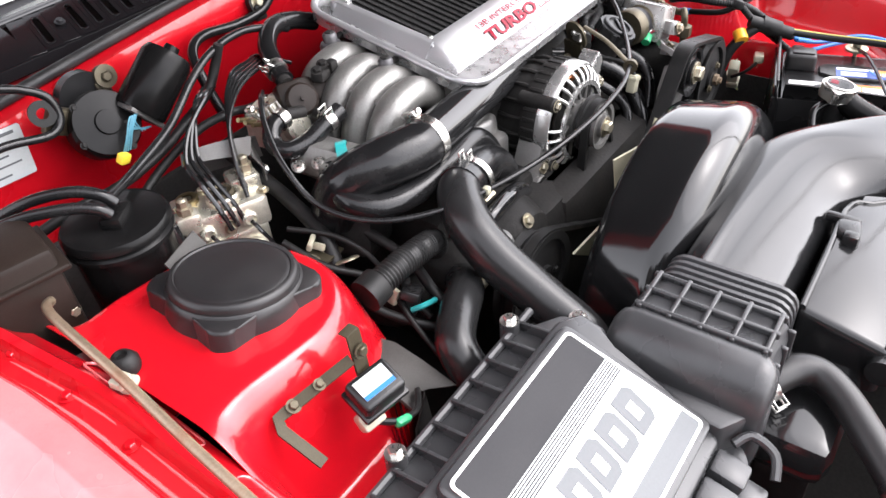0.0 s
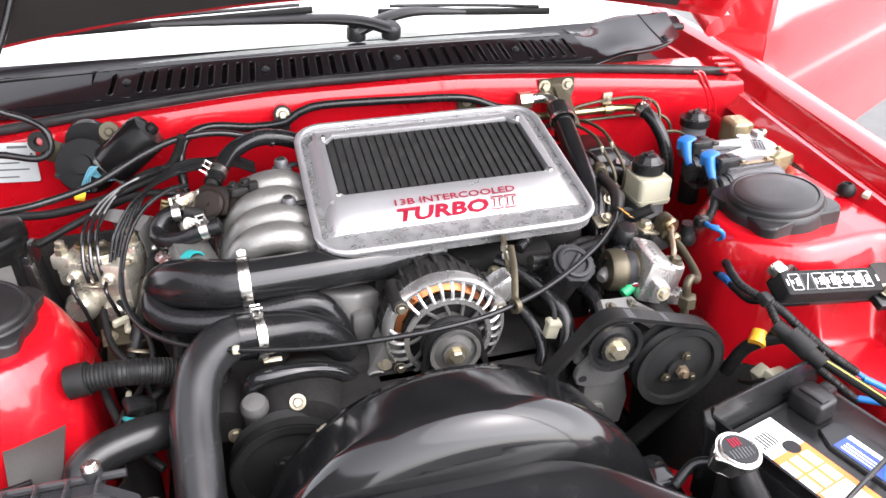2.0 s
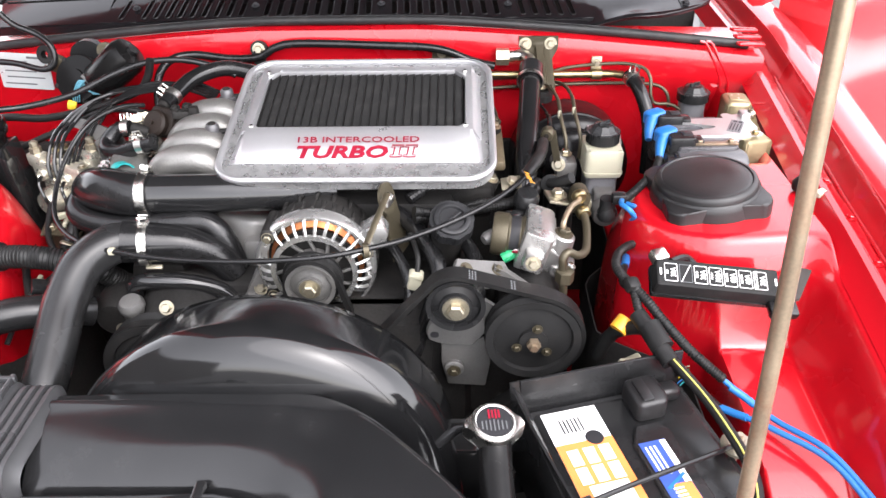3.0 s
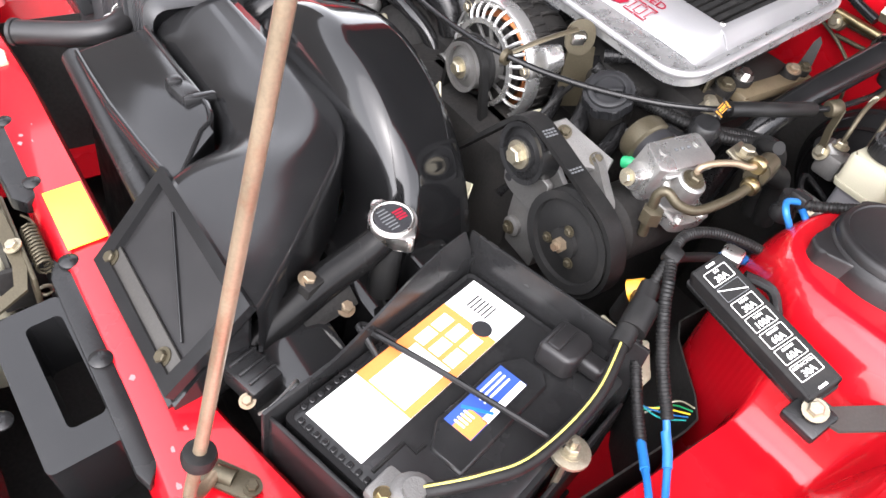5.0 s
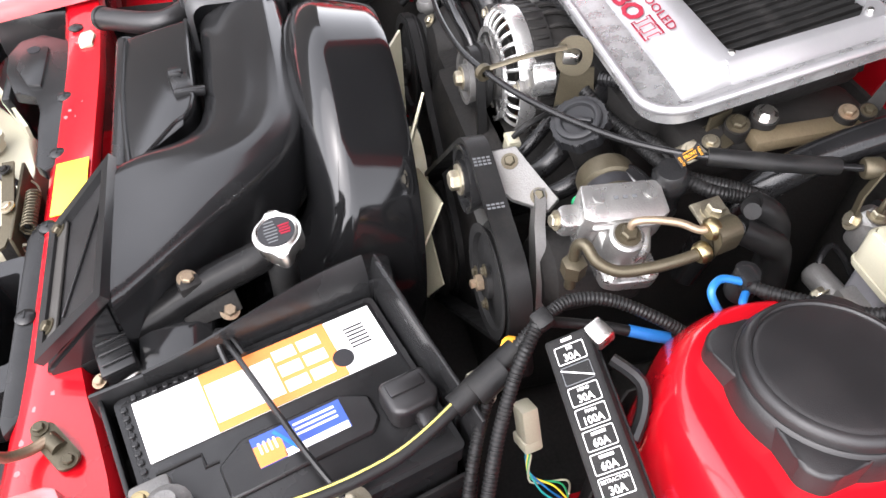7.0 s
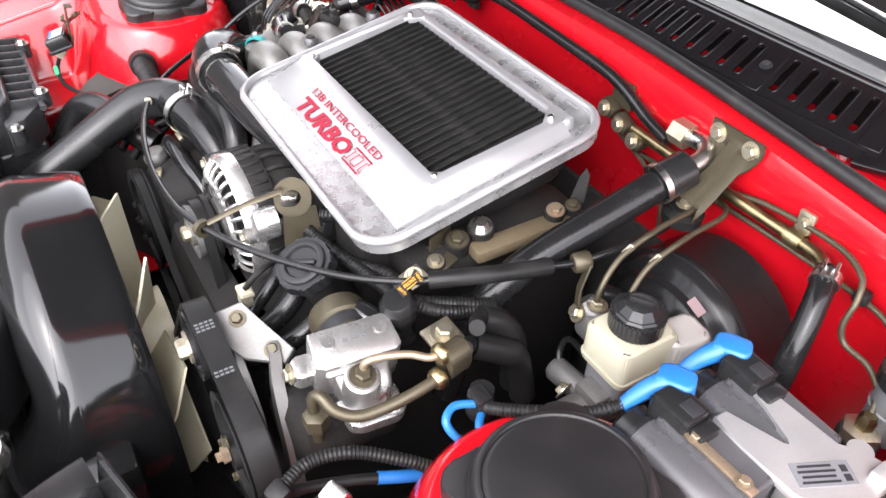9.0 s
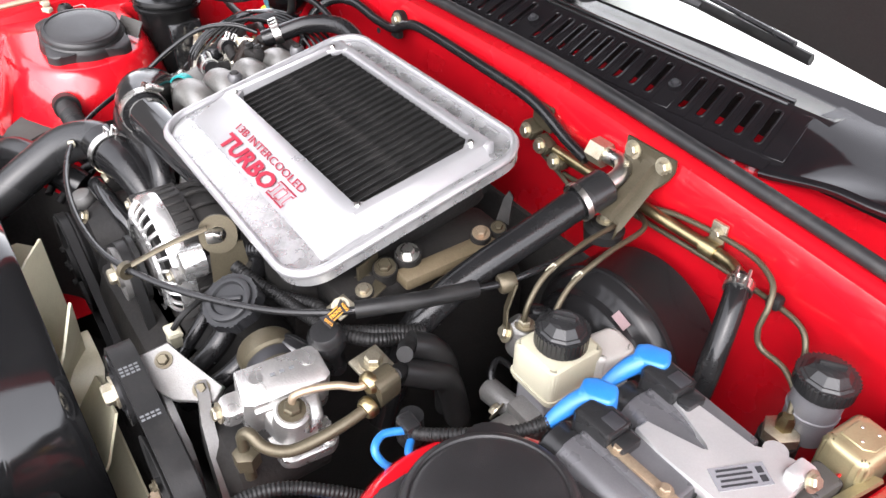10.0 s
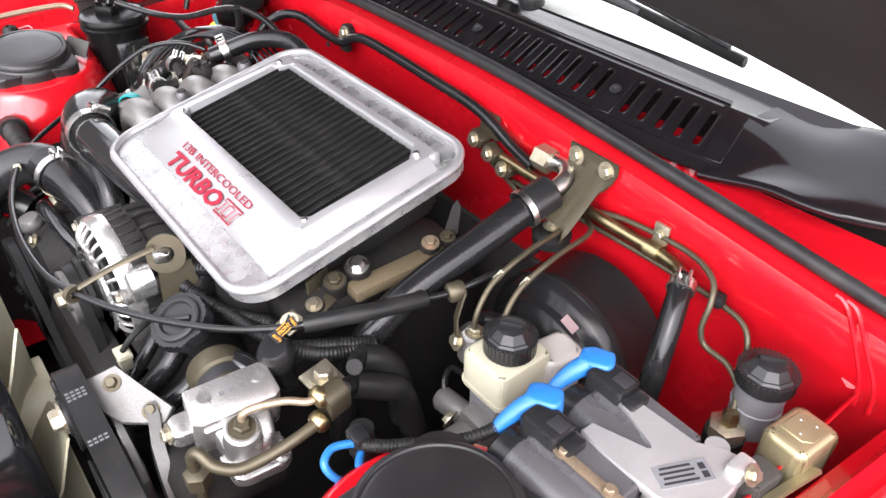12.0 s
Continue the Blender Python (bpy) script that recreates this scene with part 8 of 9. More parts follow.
part("bore", joined(xf(lathe_bm([(0, 0), (0.016, 0), (0.018, 0.006), (0.018, 0.14)], 24), pose(0.388, 0.100, 0.705, -90)), at(box_bm((0.03, 0.05, 0.02), 0.005), 0.388, 0.145, 0.722), xf(lathe_bm([(0.012, 0), (0.012, 0.035), (0.008, 0.04)], 16), along((0.375, 0.135, 0.708), (-1, -0.2, 0.1)))), ALU, master)
part("reservoir", at(prism_bm(rounded(0.052, 0.060, 0.007, 4), 0, 0.040, 0.004, 2), 0.386, 0.163, 0.748), CREAM, master, "cream translucent fluid reservoir")
part("reservoir_band", at(prism_bm(rounded(0.055, 0.063, 0.008, 4), 0, 0.003), 0.386, 0.163, 0.752), CREAM, master)
part("reservoir_neck", at(lathe_bm([(0.020, 0), (0.020, 0.006)], 30), 0.386, 0.165, 0.787), CREAM, master)
part("reservoir_base", at(prism_bm(rounded(0.044, 0.052, 0.008, 4), -0.03, 0.0), 0.386, 0.163, 0.748), GREYTANK, master)
part("rear_chamber", at(prism_bm(rounded(0.036, 0.042, 0.010, 4), -0.025, 0.018, 0.006, 3), 0.403, 0.206, 0.762, 0, 0, -8), SMOKE, master, "grey rear fluid chamber")
def screw_cap(parent, x, y, z, r, h):
    ridged = [((r + (0.0012 if k % 2 else 0)) * math.cos(2 * math.pi * k / 72), (r + (0.0012 if k % 2 else 0)) * math.sin(2 * math.pi * k / 72)) for k in range(72)]
    c = part("cap", at(prism_bm(ridged, 0, h, 0.0015, 1), x, y, z), PLASTIC, parent, "black ridged screw cap")
    part("cap_dome", at(lathe_bm([(r * 0.93, 0), (r * 0.86, 0.002), (r * 0.80, 0.002), (r * 0.58, 0.009), (r * 0.38, 0.0105), (0, 0.0105)], 10), x, y, z + h), PLASTIC, c, "", 20)
    part("cap_grip", at(box_bm((r * 0.9, 0.0045, 0.005), 0.0015), x, y, z + h + 0.0115, 0, 0, 35), PLASTIC, c)
    return c
screw_cap(master, 0.386, 0.165, 0.790, 0.0225, 0.016)
for p, d in (((0.336, 0.170, 0.768), (0, 0, 1)), ((0.326, 0.157, 0.757), (-0.3, -1, 0.5)), ((0.366, 0.118, 0.712), (-1, -0.2, 0.3))):
    bolt(p, d, master, 0.0065, ZINC)
part("side_valve", joined(xf(lathe_bm([(0.013, 0), (0.013, 0.03), (0.009, 0.035)], 16), along((0.345, 0.178, 0.74), (-0.7, -0.3, 0.7))), at(box_bm((0.03, 0.03, 0.03), 0.006), 0.338, 0.172, 0.745)), ALU, master)
part("valve_strap", flat_bar([(0.316, 0.172, 0.802), (0.320, 0.160, 0.780), (0.326, 0.156, 0.752)], 0.010, 0.002, (-0.4, -0.9, 0)), OLIVE, master)
part("sensor_pipe", tube_bm([(0.350, 0.128, 0.712), (0.335, 0.135, 0.722), (0.328, 0.148, 0.728), (0.338, 0.156, 0.722), (0.36, 0.158, 0.712)], 0.0032, 8, 6), HOSE, master)
clutch = thing("clutch_reservoir", "smoky grey clutch fluid reservoir with black cap", "fluid reservoir", (0.545, 0.30, 0.73))
part("tank", at(lathe_bm([(0.015, -0.02), (0.0195, -0.016), (0.0205, 0.034), (0.0205, 0.040)], 32), 0.545, 0.299, 0.758), GREYTANK, clutch)
part("tank_band", at(lathe_bm([(0.0203, 0), (0.0212, 0.001), (0.0212, 0.003), (0.0203, 0.004)], 32, False), 0.545, 0.299, 0.768), GREYTANK, clutch)
screw_cap(clutch, 0.545, 0.299, 0.796, 0.0235, 0.013)
cl2 = thing("clutch_pipe_union", "brass hexagon pipe union at the clutch cylinder", "pipe union", (0.539, 0.274, 0.74))
part("hexagon", at(lathe_bm([(0.016, -0.010), (0.016, 0.0), (0.012, 0.002)], 6), 0.539, 0.274, 0.755), ZINC, cl2)
part("nut", at(lathe_bm([(0.0075, 0), (0.0075, 0.010), (0.005, 0.014)], 6), 0.539, 0.274, 0.757), BRASS, cl2)
part("cylinder", at(lathe_bm([(0.017, -0.09), (0.017, -0.012)], 20), 0.539, 0.274, 0.757), IRON, cl2)

# ---- ignition coils on their silver bracket ----
coil = thing("ignition_coil", "grey twin ignition coil pack with blue boots", "ignition coil", (0.52, 0.14, 0.74))
for cy, turn in ((0.110, 2), (0.178, -1)):
    M = pose(0.514, cy, 0.786, 0, 0, turn)
    part("casing", xf(prism_bm(rounded(0.080, 0.034, 0.004, 3), -0.040, 0.024, 0.003, 2), M @ pose(0.0, 0.006, 0)), COILGREY, coil)
    part("barrel", xf(lathe_bm([(0.0195, 0), (0.0235, 0.003), (0.0245, 0.030), (0.0245, 0.086), (0.021, 0.092), (0, 0.093)], 32), M @ pose(-0.044, -0.014, -0.004, 0, 90)), COILGREY, coil, "grey moulded coil barrel")
    part("nose", xf(lathe_bm([(0, -0.016), (0.017, -0.016), (0.0205, -0.013), (0.0205, -0.003), (0.0225, -0.002), (0.0225, 0.004)], 30), M @ pose(-0.044, -0.014, -0.004, 0, 90)), PLASTIC, coil)
    part("terminal_block", xf(prism_bm(rounded(0.034, 0.026, 0.003, 2), -0.004, 0.018, 0.003, 2), M @ pose(-0.034, 0.006, 0.018)), PLASTIC, coil)
    part("terminal_slot", xf(box_bm((0.014, 0.012, 0.003), 0.001), M @ pose(-0.026, 0.008, 0.0355)), INK, coil)
    part("terminal_step", xf(box_bm((0.012, 0.020, 0.010), 0.002), M @ pose(-0.011, 0.006, 0.026)), PLASTIC, coil)
M = pose(0.514, 0.110, 0.786, 0, 0, 2)
part("stay", xf(box_bm((0.060, 0.008, 0.003), 0.001), M @ pose(0.010, -0.002, 0.0255)), ROD, coil)
bolt(M @ Vector((-0.011, -0.002, 0.027)), (0, 0, 1), coil, 0.0042, ROD)
bolt(M @ Vector((0.030, -0.002, 0.027)), (0, 0, 1), coil, 0.0042, ROD)
saddle = [(0.496, 0.132), (0.520, 0.130), (0.566, 0.130), (0.590, 0.138), (0.596, 0.160), (0.594, 0.200), (0.584, 0.206), (0.566, 0.200), (0.556, 0.188), (0.500, 0.188), (0.494, 0.184), (0.494, 0.174), (0.536, 0.164), (0.541, 0.160), (0.537, 0.156), (0.496, 0.145)]
part("saddle_plate", prism_bm(saddle, 0.806, 0.8125, 0.0015, 1), SADDLE, coil, "bright aluminium saddle plate")
part("saddle_side", joined(at(box_bm((0.040, 0.062, 0.040), 0.004), 0.572, 0.166, 0.786), at(box_bm((0.014, 0.020, 0.012), 0.003), 0.588, 0.194, 0.814)), SADDLE, coil)
SP = pose(0.566, 0.160, 0.8130, 0, 0, 64)
part("label", xf(box_bm((0.040, 0.018, 0.0007)), SP), GREYTANK, coil, "grey printed label")
for k in range(4):
    bar(coil, -0.004, -0.0062 + 0.0040 * k, 0.026 - 0.003 * (k % 2), 0.0016, SP @ pose(0, 0, 0.0003), INK)
for v in (-0.004, 0.003):
    bar(coil, 0.0150, v, 0.0045, 0.005, SP @ pose(0, 0, 0.0003), INK)
part("plate_ear", at(lathe_bm([(0.009, -0.01), (0.009, 0.004), (0, 0.004)], 16), 0.566, 0.200, 0.807), SADDLE, coil)
part("plate_ear", at(lathe_bm([(0.009, -0.01), (0.009, 0.002), (0, 0.002)], 16), 0.590, 0.146, 0.807), SADDLE, coil)
bolt((0.597, 0.194, 0.816), (1, 0, 0.6), coil, 0.0055)
bolt((0.585, 0.138, 0.8125), (0, 0, 1), coil, 0.004, BRASS)
for dx, dy in ((0.0, 0.0), (-0.002, 0.060)):
    q = lambda x, y, z: Vector((x + dx, y + dy, z))
    elbow = prism_bm([(-0.013, -0.010), (0.013, -0.011), (0.016, -0.004), (0.014, 0.009), (-0.004, 0.012), (-0.013, 0.008)], -0.009, 0.006, 0.003, 2)
    boot = joined(xf(elbow, pose(0.461 + dx, 0.128 + dy, 0.818, 0, -6, 28)),
                  tube_bm([q(0.458, 0.122, 0.816), q(0.4535, 0.112, 0.811), q(0.450, 0.100, 0.803), q(0.449, 0.092, 0.797)], [0.0088, 0.0076, 0.0060, 0.0048], 10, 4))
    part("boot", boot, BLUE, coil, "bright blue rubber boot", 50)
lead = thing("ignition_leads", "ribbed black loom with blue ignition leads", "wiring", (0.41, 0.03, 0.76))
part("loom", tube_bm([(0.449, 0.094, 0.798), (0.440, 0.072, 0.793), (0.424, 0.046, 0.792), (0.400, 0.020, 0.785), (0.384, 0.008, 0.782)], 0.0048, 12, 8, ribs=0.0007, pitch=0.0032), RUBBER, lead)
part("lead", tube_bm([(0.386, 0.008, 0.784), (0.382, -0.010, 0.788), (0.390, -0.022, 0.786), (0.398, -0.016, 0.772), (0.394, 0.0, 0.755)], 0.0032, 10, 8), LIGHTBLUE, lead)
part("lead", tube_bm([(0.390, 0.010, 0.778), (0.402, 0.000, 0.778), (0.412, 0.004, 0.770), (0.40, 0.02, 0.75)], 0.0032, 10, 8), BLUE, lead)
part("tie_block", at(box_bm((0.018, 0.014, 0.014), 0.003), 0.383, 0.012, 0.784), PLASTIC, lead)
part("adapter", at(lathe_bm([(0.010, 0), (0.012, 0.004), (0.012, 0.012), (0.010, 0.016), (0.010, 0.03)], 18), 0.372, 0.022, 0.748), PLASTIC, lead)

# ---- relays by the wing ----
rb = thing("relay_block", "gold metal relay cans on an olive bracket", "relay", (0.6, 0.23, 0.76))
part("can", at(prism_bm(rounded(0.037, 0.046, 0.008, 3), -0.02, 0.018, 0.006, 3), 0.597, 0.258, 0.797, 0, 0, -4), GOLD, rb)
part("can_panel", at(prism_bm([(-0.012, -0.012), (0.006, -0.012), (0.012, -0.006), (0.012, 0.014), (-0.006, 0.014), (-0.012, 0.008)], 0, 0.0012, 0.0006, 1), 0.597, 0.259, 0.8148, 0, 0, -4), GOLD, rb)
for u, v in ((-0.006, 0.006), (0.005, 0.009), (0.001, -0.006)):
    part("can_rivet", at(lathe_bm([(0.0013, 0), (0.0009, 0.0007), (0, 0.0008)], 10), 0.597 + u, 0.259 + v, 0.816), STEEL, rb)
part("can", at(prism_bm(rounded(0.024, 0.030, 0.004, 3), -0.02, 0.012, 0.003, 2), 0.594, 0.213, 0.789, 0, 0, -6), FLAP, rb, "grey square relay can")
part("can", at(prism_bm(rounded(0.040, 0.034, 0.006, 3), -0.02, 0.012, 0.005, 2), 0.585, 0.138, 0.796, 0, 0, 10), GOLD, rb)
part("rail", flat_bar([(0.618, 0.25, 0.798), (0.611, 0.21, 0.794), (0.606, 0.16, 0.790)], 0.009, 0.003, (-0.5, 0, 0.86)), GOLD, rb)


# ---- twin rubber pipes behind the steering pump ----
twin = thing("twin_rubber_hose", "two fat black rubber hoses behind the pump", "hose", (0.33, 0.1, 0.75))
for k in range(2):
    part("hose", tube_bm([(0.304 + 0.014 * k, 0.066 - 0.018 * k, 0.775 - 0.010 * k), (0.310 + 0.016 * k, 0.084 - 0.012 * k, 0.764 - 0.012 * k), (0.312 + 0.016 * k, 0.098 - 0.008 * k, 0.735), (0.314 + 0.016 * k, 0.102, 0.68)], 0.0125, 18, 8), RUBBER, twin)
    part("inner_pipe", tube_bm([(0.328 + 0.010 * k, 0.045 - 0.018 * k, 0.795 - 0.006 * k), (0.312 + 0.012 * k, 0.056 - 0.016 * k, 0.782 - 0.008 * k), (0.304 + 0.014 * k, 0.066 - 0.018 * k, 0.776 - 0.010 * k)], 0.007, 12, 6), MATTE, twin)

# ---- fuse box ----
fuse = thing("main_fuse_box", "black main fuse box with seven printed fuse labels", "fuse box", (0.46, -0.14, 0.74))
FB = pose(0.4625, -0.1435, 0.7745, 27, 4, 0) @ pose(0, 0, 0, 0, 0, -3)
part("case", xf(prism_bm(rounded(0.132, 0.033, 0.003, 3), -0.028, 0, 0.003, 2), FB), MATTE, fuse)
part("lid_edge", xf(ring_plate_bm(rounded(0.135, 0.036, 0.003, 3), rounded(0.131, 0.032, 0.003, 3), -0.026, -0.020), FB), PLASTIC, fuse)
names = (("30A", "EGI"), None, ("30A", "HEAD"), ("100A", "MAIN"), ("60A", ""), ("60A", ""), ("30A", "RETRACTOR"))
for k, n in enumerate(names):
    cx = -0.0505 + 0.0160 * k
    part("fuse_outline", xf(ring_plate_bm(rounded(0.0140, 0.0215, 0.001, 2), rounded(0.0129, 0.0204, 0.001, 2), 0.0, 0.0004), FB @ pose(cx, 0, 0)), GREYINK if k == 1 else WHITE, fuse)
    if n:
        lettering(fuse, n[0], 0.0078, FB @ pose(cx + 0.0050, 0, 0.0004, 0, 0, 90), WHITE, "fuse_rating", 0.88, align="CENTER", bold=0.0001)
        if n[1]:
            lettering(fuse, n[1], 0.0036, FB @ pose(cx - 0.0028, 0, 0.0004, 0, 0, 90), WHITE, "fuse_name", 0.9, align="CENTER")
        else:
            bar(fuse, cx - 0.004, 0, 0.002, 0.010, FB, WHITE)
    else:
        part("slash", xf(box_bm((0.0008, 0.024, 0.0004)), FB @ pose(cx, 0, 0.0003, 0, 0, -26)), WHITE, fuse)
bar(fuse, -0.0615, 0, 0.002, 0.008, FB, WHITE)
bar(fuse, 0.0620, 0, 0.002, 0.008, FB, WHITE)
part("mount_ear", flat_bar([(0.530, -0.150, 0.752), (0.545, -0.142, 0.748), (0.572, -0.10, 0.756), (0.590, -0.085, 0.775)], 0.022, 0.003, (0, 0, 1)), FLAP, fuse, "grey steel mounting strap")
bolt((0.533, -0.158, 0.756), (0, -0.5, 1), fuse, 0.0065)
part("mount_foot", at(box_bm((0.03, 0.03, 0.012), 0.003), 0.532, -0.156, 0.745, 20), PLASTIC, fuse)
part("silver_clip", at(box_bm((0.018, 0.016, 0.014), 0.003), 0.404, -0.117, 0.783, 20, 0, 20), STEEL, fuse)
part("side_bracket", tube_bm([(0.42, -0.112, 0.772), (0.44, -0.098, 0.768), (0.455, -0.10, 0.755), (0.47, -0.112, 0.745)], 0.005, 8, 4), PLASTIC, fuse)

# ---- wiring between battery and fuse box ----
loom = thing("main_wiring_loom", "ribbed black wiring looms with light blue ends", "wiring", (0.42, -0.18, 0.7))
tie = (0.372, -0.149, 0.766)
part("loom", tube_bm([tie, (0.386, -0.162, 0.756), (0.400, -0.175, 0.742), (0.430, -0.195, 0.715), (0.464, -0.212, 0.690)], 0.0050, 12, 8, ribs=0.0007, pitch=0.0032), RUBBER, loom)
part("loom", tube_bm([tie, (0.380, -0.172, 0.74), (0.400, -0.195, 0.715), (0.435, -0.215, 0.683), (0.462, -0.226, 0.660)], 0.0046, 12, 8, ribs=0.0007, pitch=0.0032), RUBBER, loom)
part("blue_cable", tube_bm([(0.460, -0.211, 0.693), (0.485, -0.228, 0.678), (0.510, -0.255, 0.672), (0.545, -0.30, 0.676), (0.575, -0.36, 0.66)], 0.0032, 10, 8), BLUE, loom, "bright blue cable")
part("blue_cable", tube_bm([(0.458, -0.225, 0.663), (0.478, -0.243, 0.668), (0.505, -0.268, 0.672), (0.545, -0.31, 0.672), (0.573, -0.37, 0.655)], 0.0032, 10, 8), BLUE, loom, "bright blue cable")
part("pale_wrap", tube_bm([(0.470, -0.218, 0.685), (0.482, -0.226, 0.680), (0.492, -0.235, 0.676)], 0.0042, 10, 4), LIGHTBLUE, loom)
part("pale_wrap", tube_bm([(0.462, -0.228, 0.664), (0.472, -0.237, 0.666), (0.482, -0.247, 0.669)], 0.0042, 10, 4), LIGHTBLUE, loom)
part("loom", tube_bm([tie, (0.360, -0.120, 0.768), (0.366, -0.088, 0.766), (0.384, -0.055, 0.756), (0.402, -0.02, 0.738), (0.40, 0.03, 0.71)], 0.0046, 12, 8, ribs=0.0007, pitch=0.0032), RUBBER, loom)
part("loom", tube_bm([tie, (0.368, -0.125, 0.752), (0.374, -0.092, 0.744), (0.384, -0.058, 0.736), (0.392, -0.02, 0.725)], 0.0044, 12, 8), RUBBER, loom)
part("blue_band", tube_bm([(0.379, -0.074, 0.7400), (0.384, -0.058, 0.7360), (0.388, -0.042, 0.7315)], 0.0050, 12, 4), BLUE, loom, "blue printed band")
part("tie_block", at(box_bm((0.016, 0.016, 0.014), 0.004), 0.371, -0.146, 0.766, 20, 10, 20), RUBBER, loom)
part("earth_loom", tube_bm([(0.386, -0.182, 0.736), (0.37, -0.165, 0.722), (0.355, -0.15, 0.70), (0.345, -0.14, 0.66)], 0.008, 10, 6), RUBBER, loom)
part("tape_collar", xf(lathe_bm([(0.010, -0.008), (0.010, 0.008)], 14), along((0.363, -0.160, 0.722), (0.6, 0.5, 0.5))), AMBER, loom, "amber plastic plug")
plug = thing("wire_connector", "pale grey wire connector with coloured leads", "connector", (0.39, -0.147, 0.62))
part("housing", joined(at(box_bm((0.020, 0.016, 0.036), 0.003), 0.390, -0.152, 0.650, 0, -25, 10), at(box_bm((0.024, 0.018, 0.012), 0.003), 0.397, -0.152, 0.632, 0, -25, 10)), CREAM, plug)
for k, m in enumerate((TEAL, LIGHTBLUE, YELLOW, GREEN, CREAM)):
    part("lead", tube_bm([(0.396 + 0.003 * k, -0.152, 0.626), (0.410 + 0.003 * k, -0.155, 0.612 - 0.002 * k), (0.435, -0.150 + 0.005 * k, 0.610 + 0.003 * k), (0.455, -0.138, 0.622 + 0.005 * k)], 0.0009, 6, 6), m, plug)
plug2 = thing("wire_connector", "white wire connector hanging by the fan shroud", "connector", (0.105, -0.09, 0.72))
part("housing", joined(at(box_bm((0.015, 0.012, 0.024), 0.002), 0.133, -0.09, 0.733, 0, 14), at(box_bm((0.017, 0.014, 0.006), 0.0015), 0.1345, -0.09, 0.740, 0, 14)), CREAM, plug2)
part("lead", tube_bm([(0.136, -0.09, 0.744), (0.136, -0.075, 0.758), (0.126, -0.04, 0.765)], 0.003, 8, 6), RUBBER, plug2)
plug3 = thing("wire_connector", "white wire connector behind the battery", "connector", (0.36, -0.18, 0.68))
part("housing", at(box_bm((0.030, 0.014, 0.012), 0.003), 0.372, -0.190, 0.690, 0, 10, 15), CREAM, plug3)
part("lead", tube_bm([(0.358, -0.192, 0.688), (0.348, -0.18, 0.675), (0.352, -0.16, 0.66)], 0.0025, 8, 6), RUBBER, plug3)

# ---- nose: washer bottle, cover panels, ducts ----
wash = thing("washer_bottle", "yellowed white washer bottle behind the bumper", "washer bottle", (-0.09, -0.64, 0.5))
def tank_top(x, y):
    return 0.618 + 0.012 * math.sin(14 * x + 1) - 0.030 * smooth(-0.05, 0.02, x) - 0.02 * smooth(-0.20, -0.28, x)
part("tank", prism_bm([(-0.278, -0.700), (-0.264, -0.668), (-0.205, -0.636), (-0.160, -0.606), (-0.090, -0.600), (-0.03, -0.602), (0.016, -0.614), (0.014, -0.655), (-0.03, -0.682), (-0.08, -0.702), (-0.16, -0.702), (-0.23, -0.704)], 0.46, 0.61, 0.012, 3, tank_top), CREAM, wash)
part("filler", at(lathe_bm([(0.016, 0), (0.016, 0.012), (0.019, 0.013), (0.019, 0.020), (0, 0.022)], 22), -0.146, -0.656, 0.610), CREAM, wash)
part("hose", tube_bm([(-0.300, -0.722, 0.640), (-0.270, -0.708, 0.642), (-0.225, -0.690, 0.636), (-0.180, -0.676, 0.630), (-0.150, -0.668, 0.632), (-0.110, -0.656, 0.628), (-0.085, -0.636, 0.615), (-0.07, -0.61, 0.59)], 0.0065, 12, 8), HOSE, wash)
part("hose_joint", xf(lathe_bm([(0.008, -0.006), (0.008, 0.006)], 12), along((-0.190, -0.679, 0.631), (0.9, 0.25, 0))), WHITE, wash)
part("fin", thick(strip_bm(lambda s: [(-0.25 + 0.09 * s, -0.660 + 0.045 * s, 0.624 + 0.016 * (1 - s)), (-0.25 + 0.09 * s, -0.660 + 0.045 * s, 0.60)], [0, 0.5, 1]), 0.004), CREAM, wash)
part("neck_cap", xf(lathe_bm([(0.010, 0), (0.012, 0.004), (0.012, 0.028), (0.013, 0.030), (0.010, 0.033), (0.006, 0.030)], 18), along((-0.305, -0.722, 0.622), (-0.2, -0.1, 1))), PLASTIC, wash)
part("side_tab", at(box_bm((0.05, 0.004, 0.05), 0.001), -0.010, -0.676, 0.595, 0, 0, -32), CREAM, wash)
part("support_arm", joined(at(box_bm((0.020, 0.066, 0.006), 0.002), -0.066, -0.712, 0.612, -6, 0, -8), at(box_bm((0.006, 0.03, 0.05), 0.002), -0.045, -0.690, 0.590)), PLASTIC, wash, "dark steel support arm")
bolt((-0.070, -0.738, 0.616), (0, 0, 1), wash, 0.007, IRON)
part("yellow_tag", at(box_bm((0.05, 0.020, 0.0012)), -0.232, -0.700, 0.628, -10, 6, 10), YELLOW, wash, "yellow sticker")
panel = thing("nose_cover_panel", "black plastic cover panel with push clips", "cover panel", (-0.13, -0.57, 0.63))
part("panel", prism_bm([(-0.330, -0.600), (-0.318, -0.628), (-0.285, -0.640), (-0.247, -0.638), (-0.196, -0.622), (-0.183, -0.592), (-0.150, -0.584), (-0.110, -0.586), (-0.050, -0.584), (-0.036, -0.572), (-0.046, -0.558), (-0.19, -0.556), (-0.30, -0.556)], 0.636, 0.650, 0.003, 2), PLASTIC, panel)
part("skirt", at(box_bm((0.11, 0.012, 0.07), 0.004), -0.25, -0.628, 0.61, 12), PLASTIC, panel)
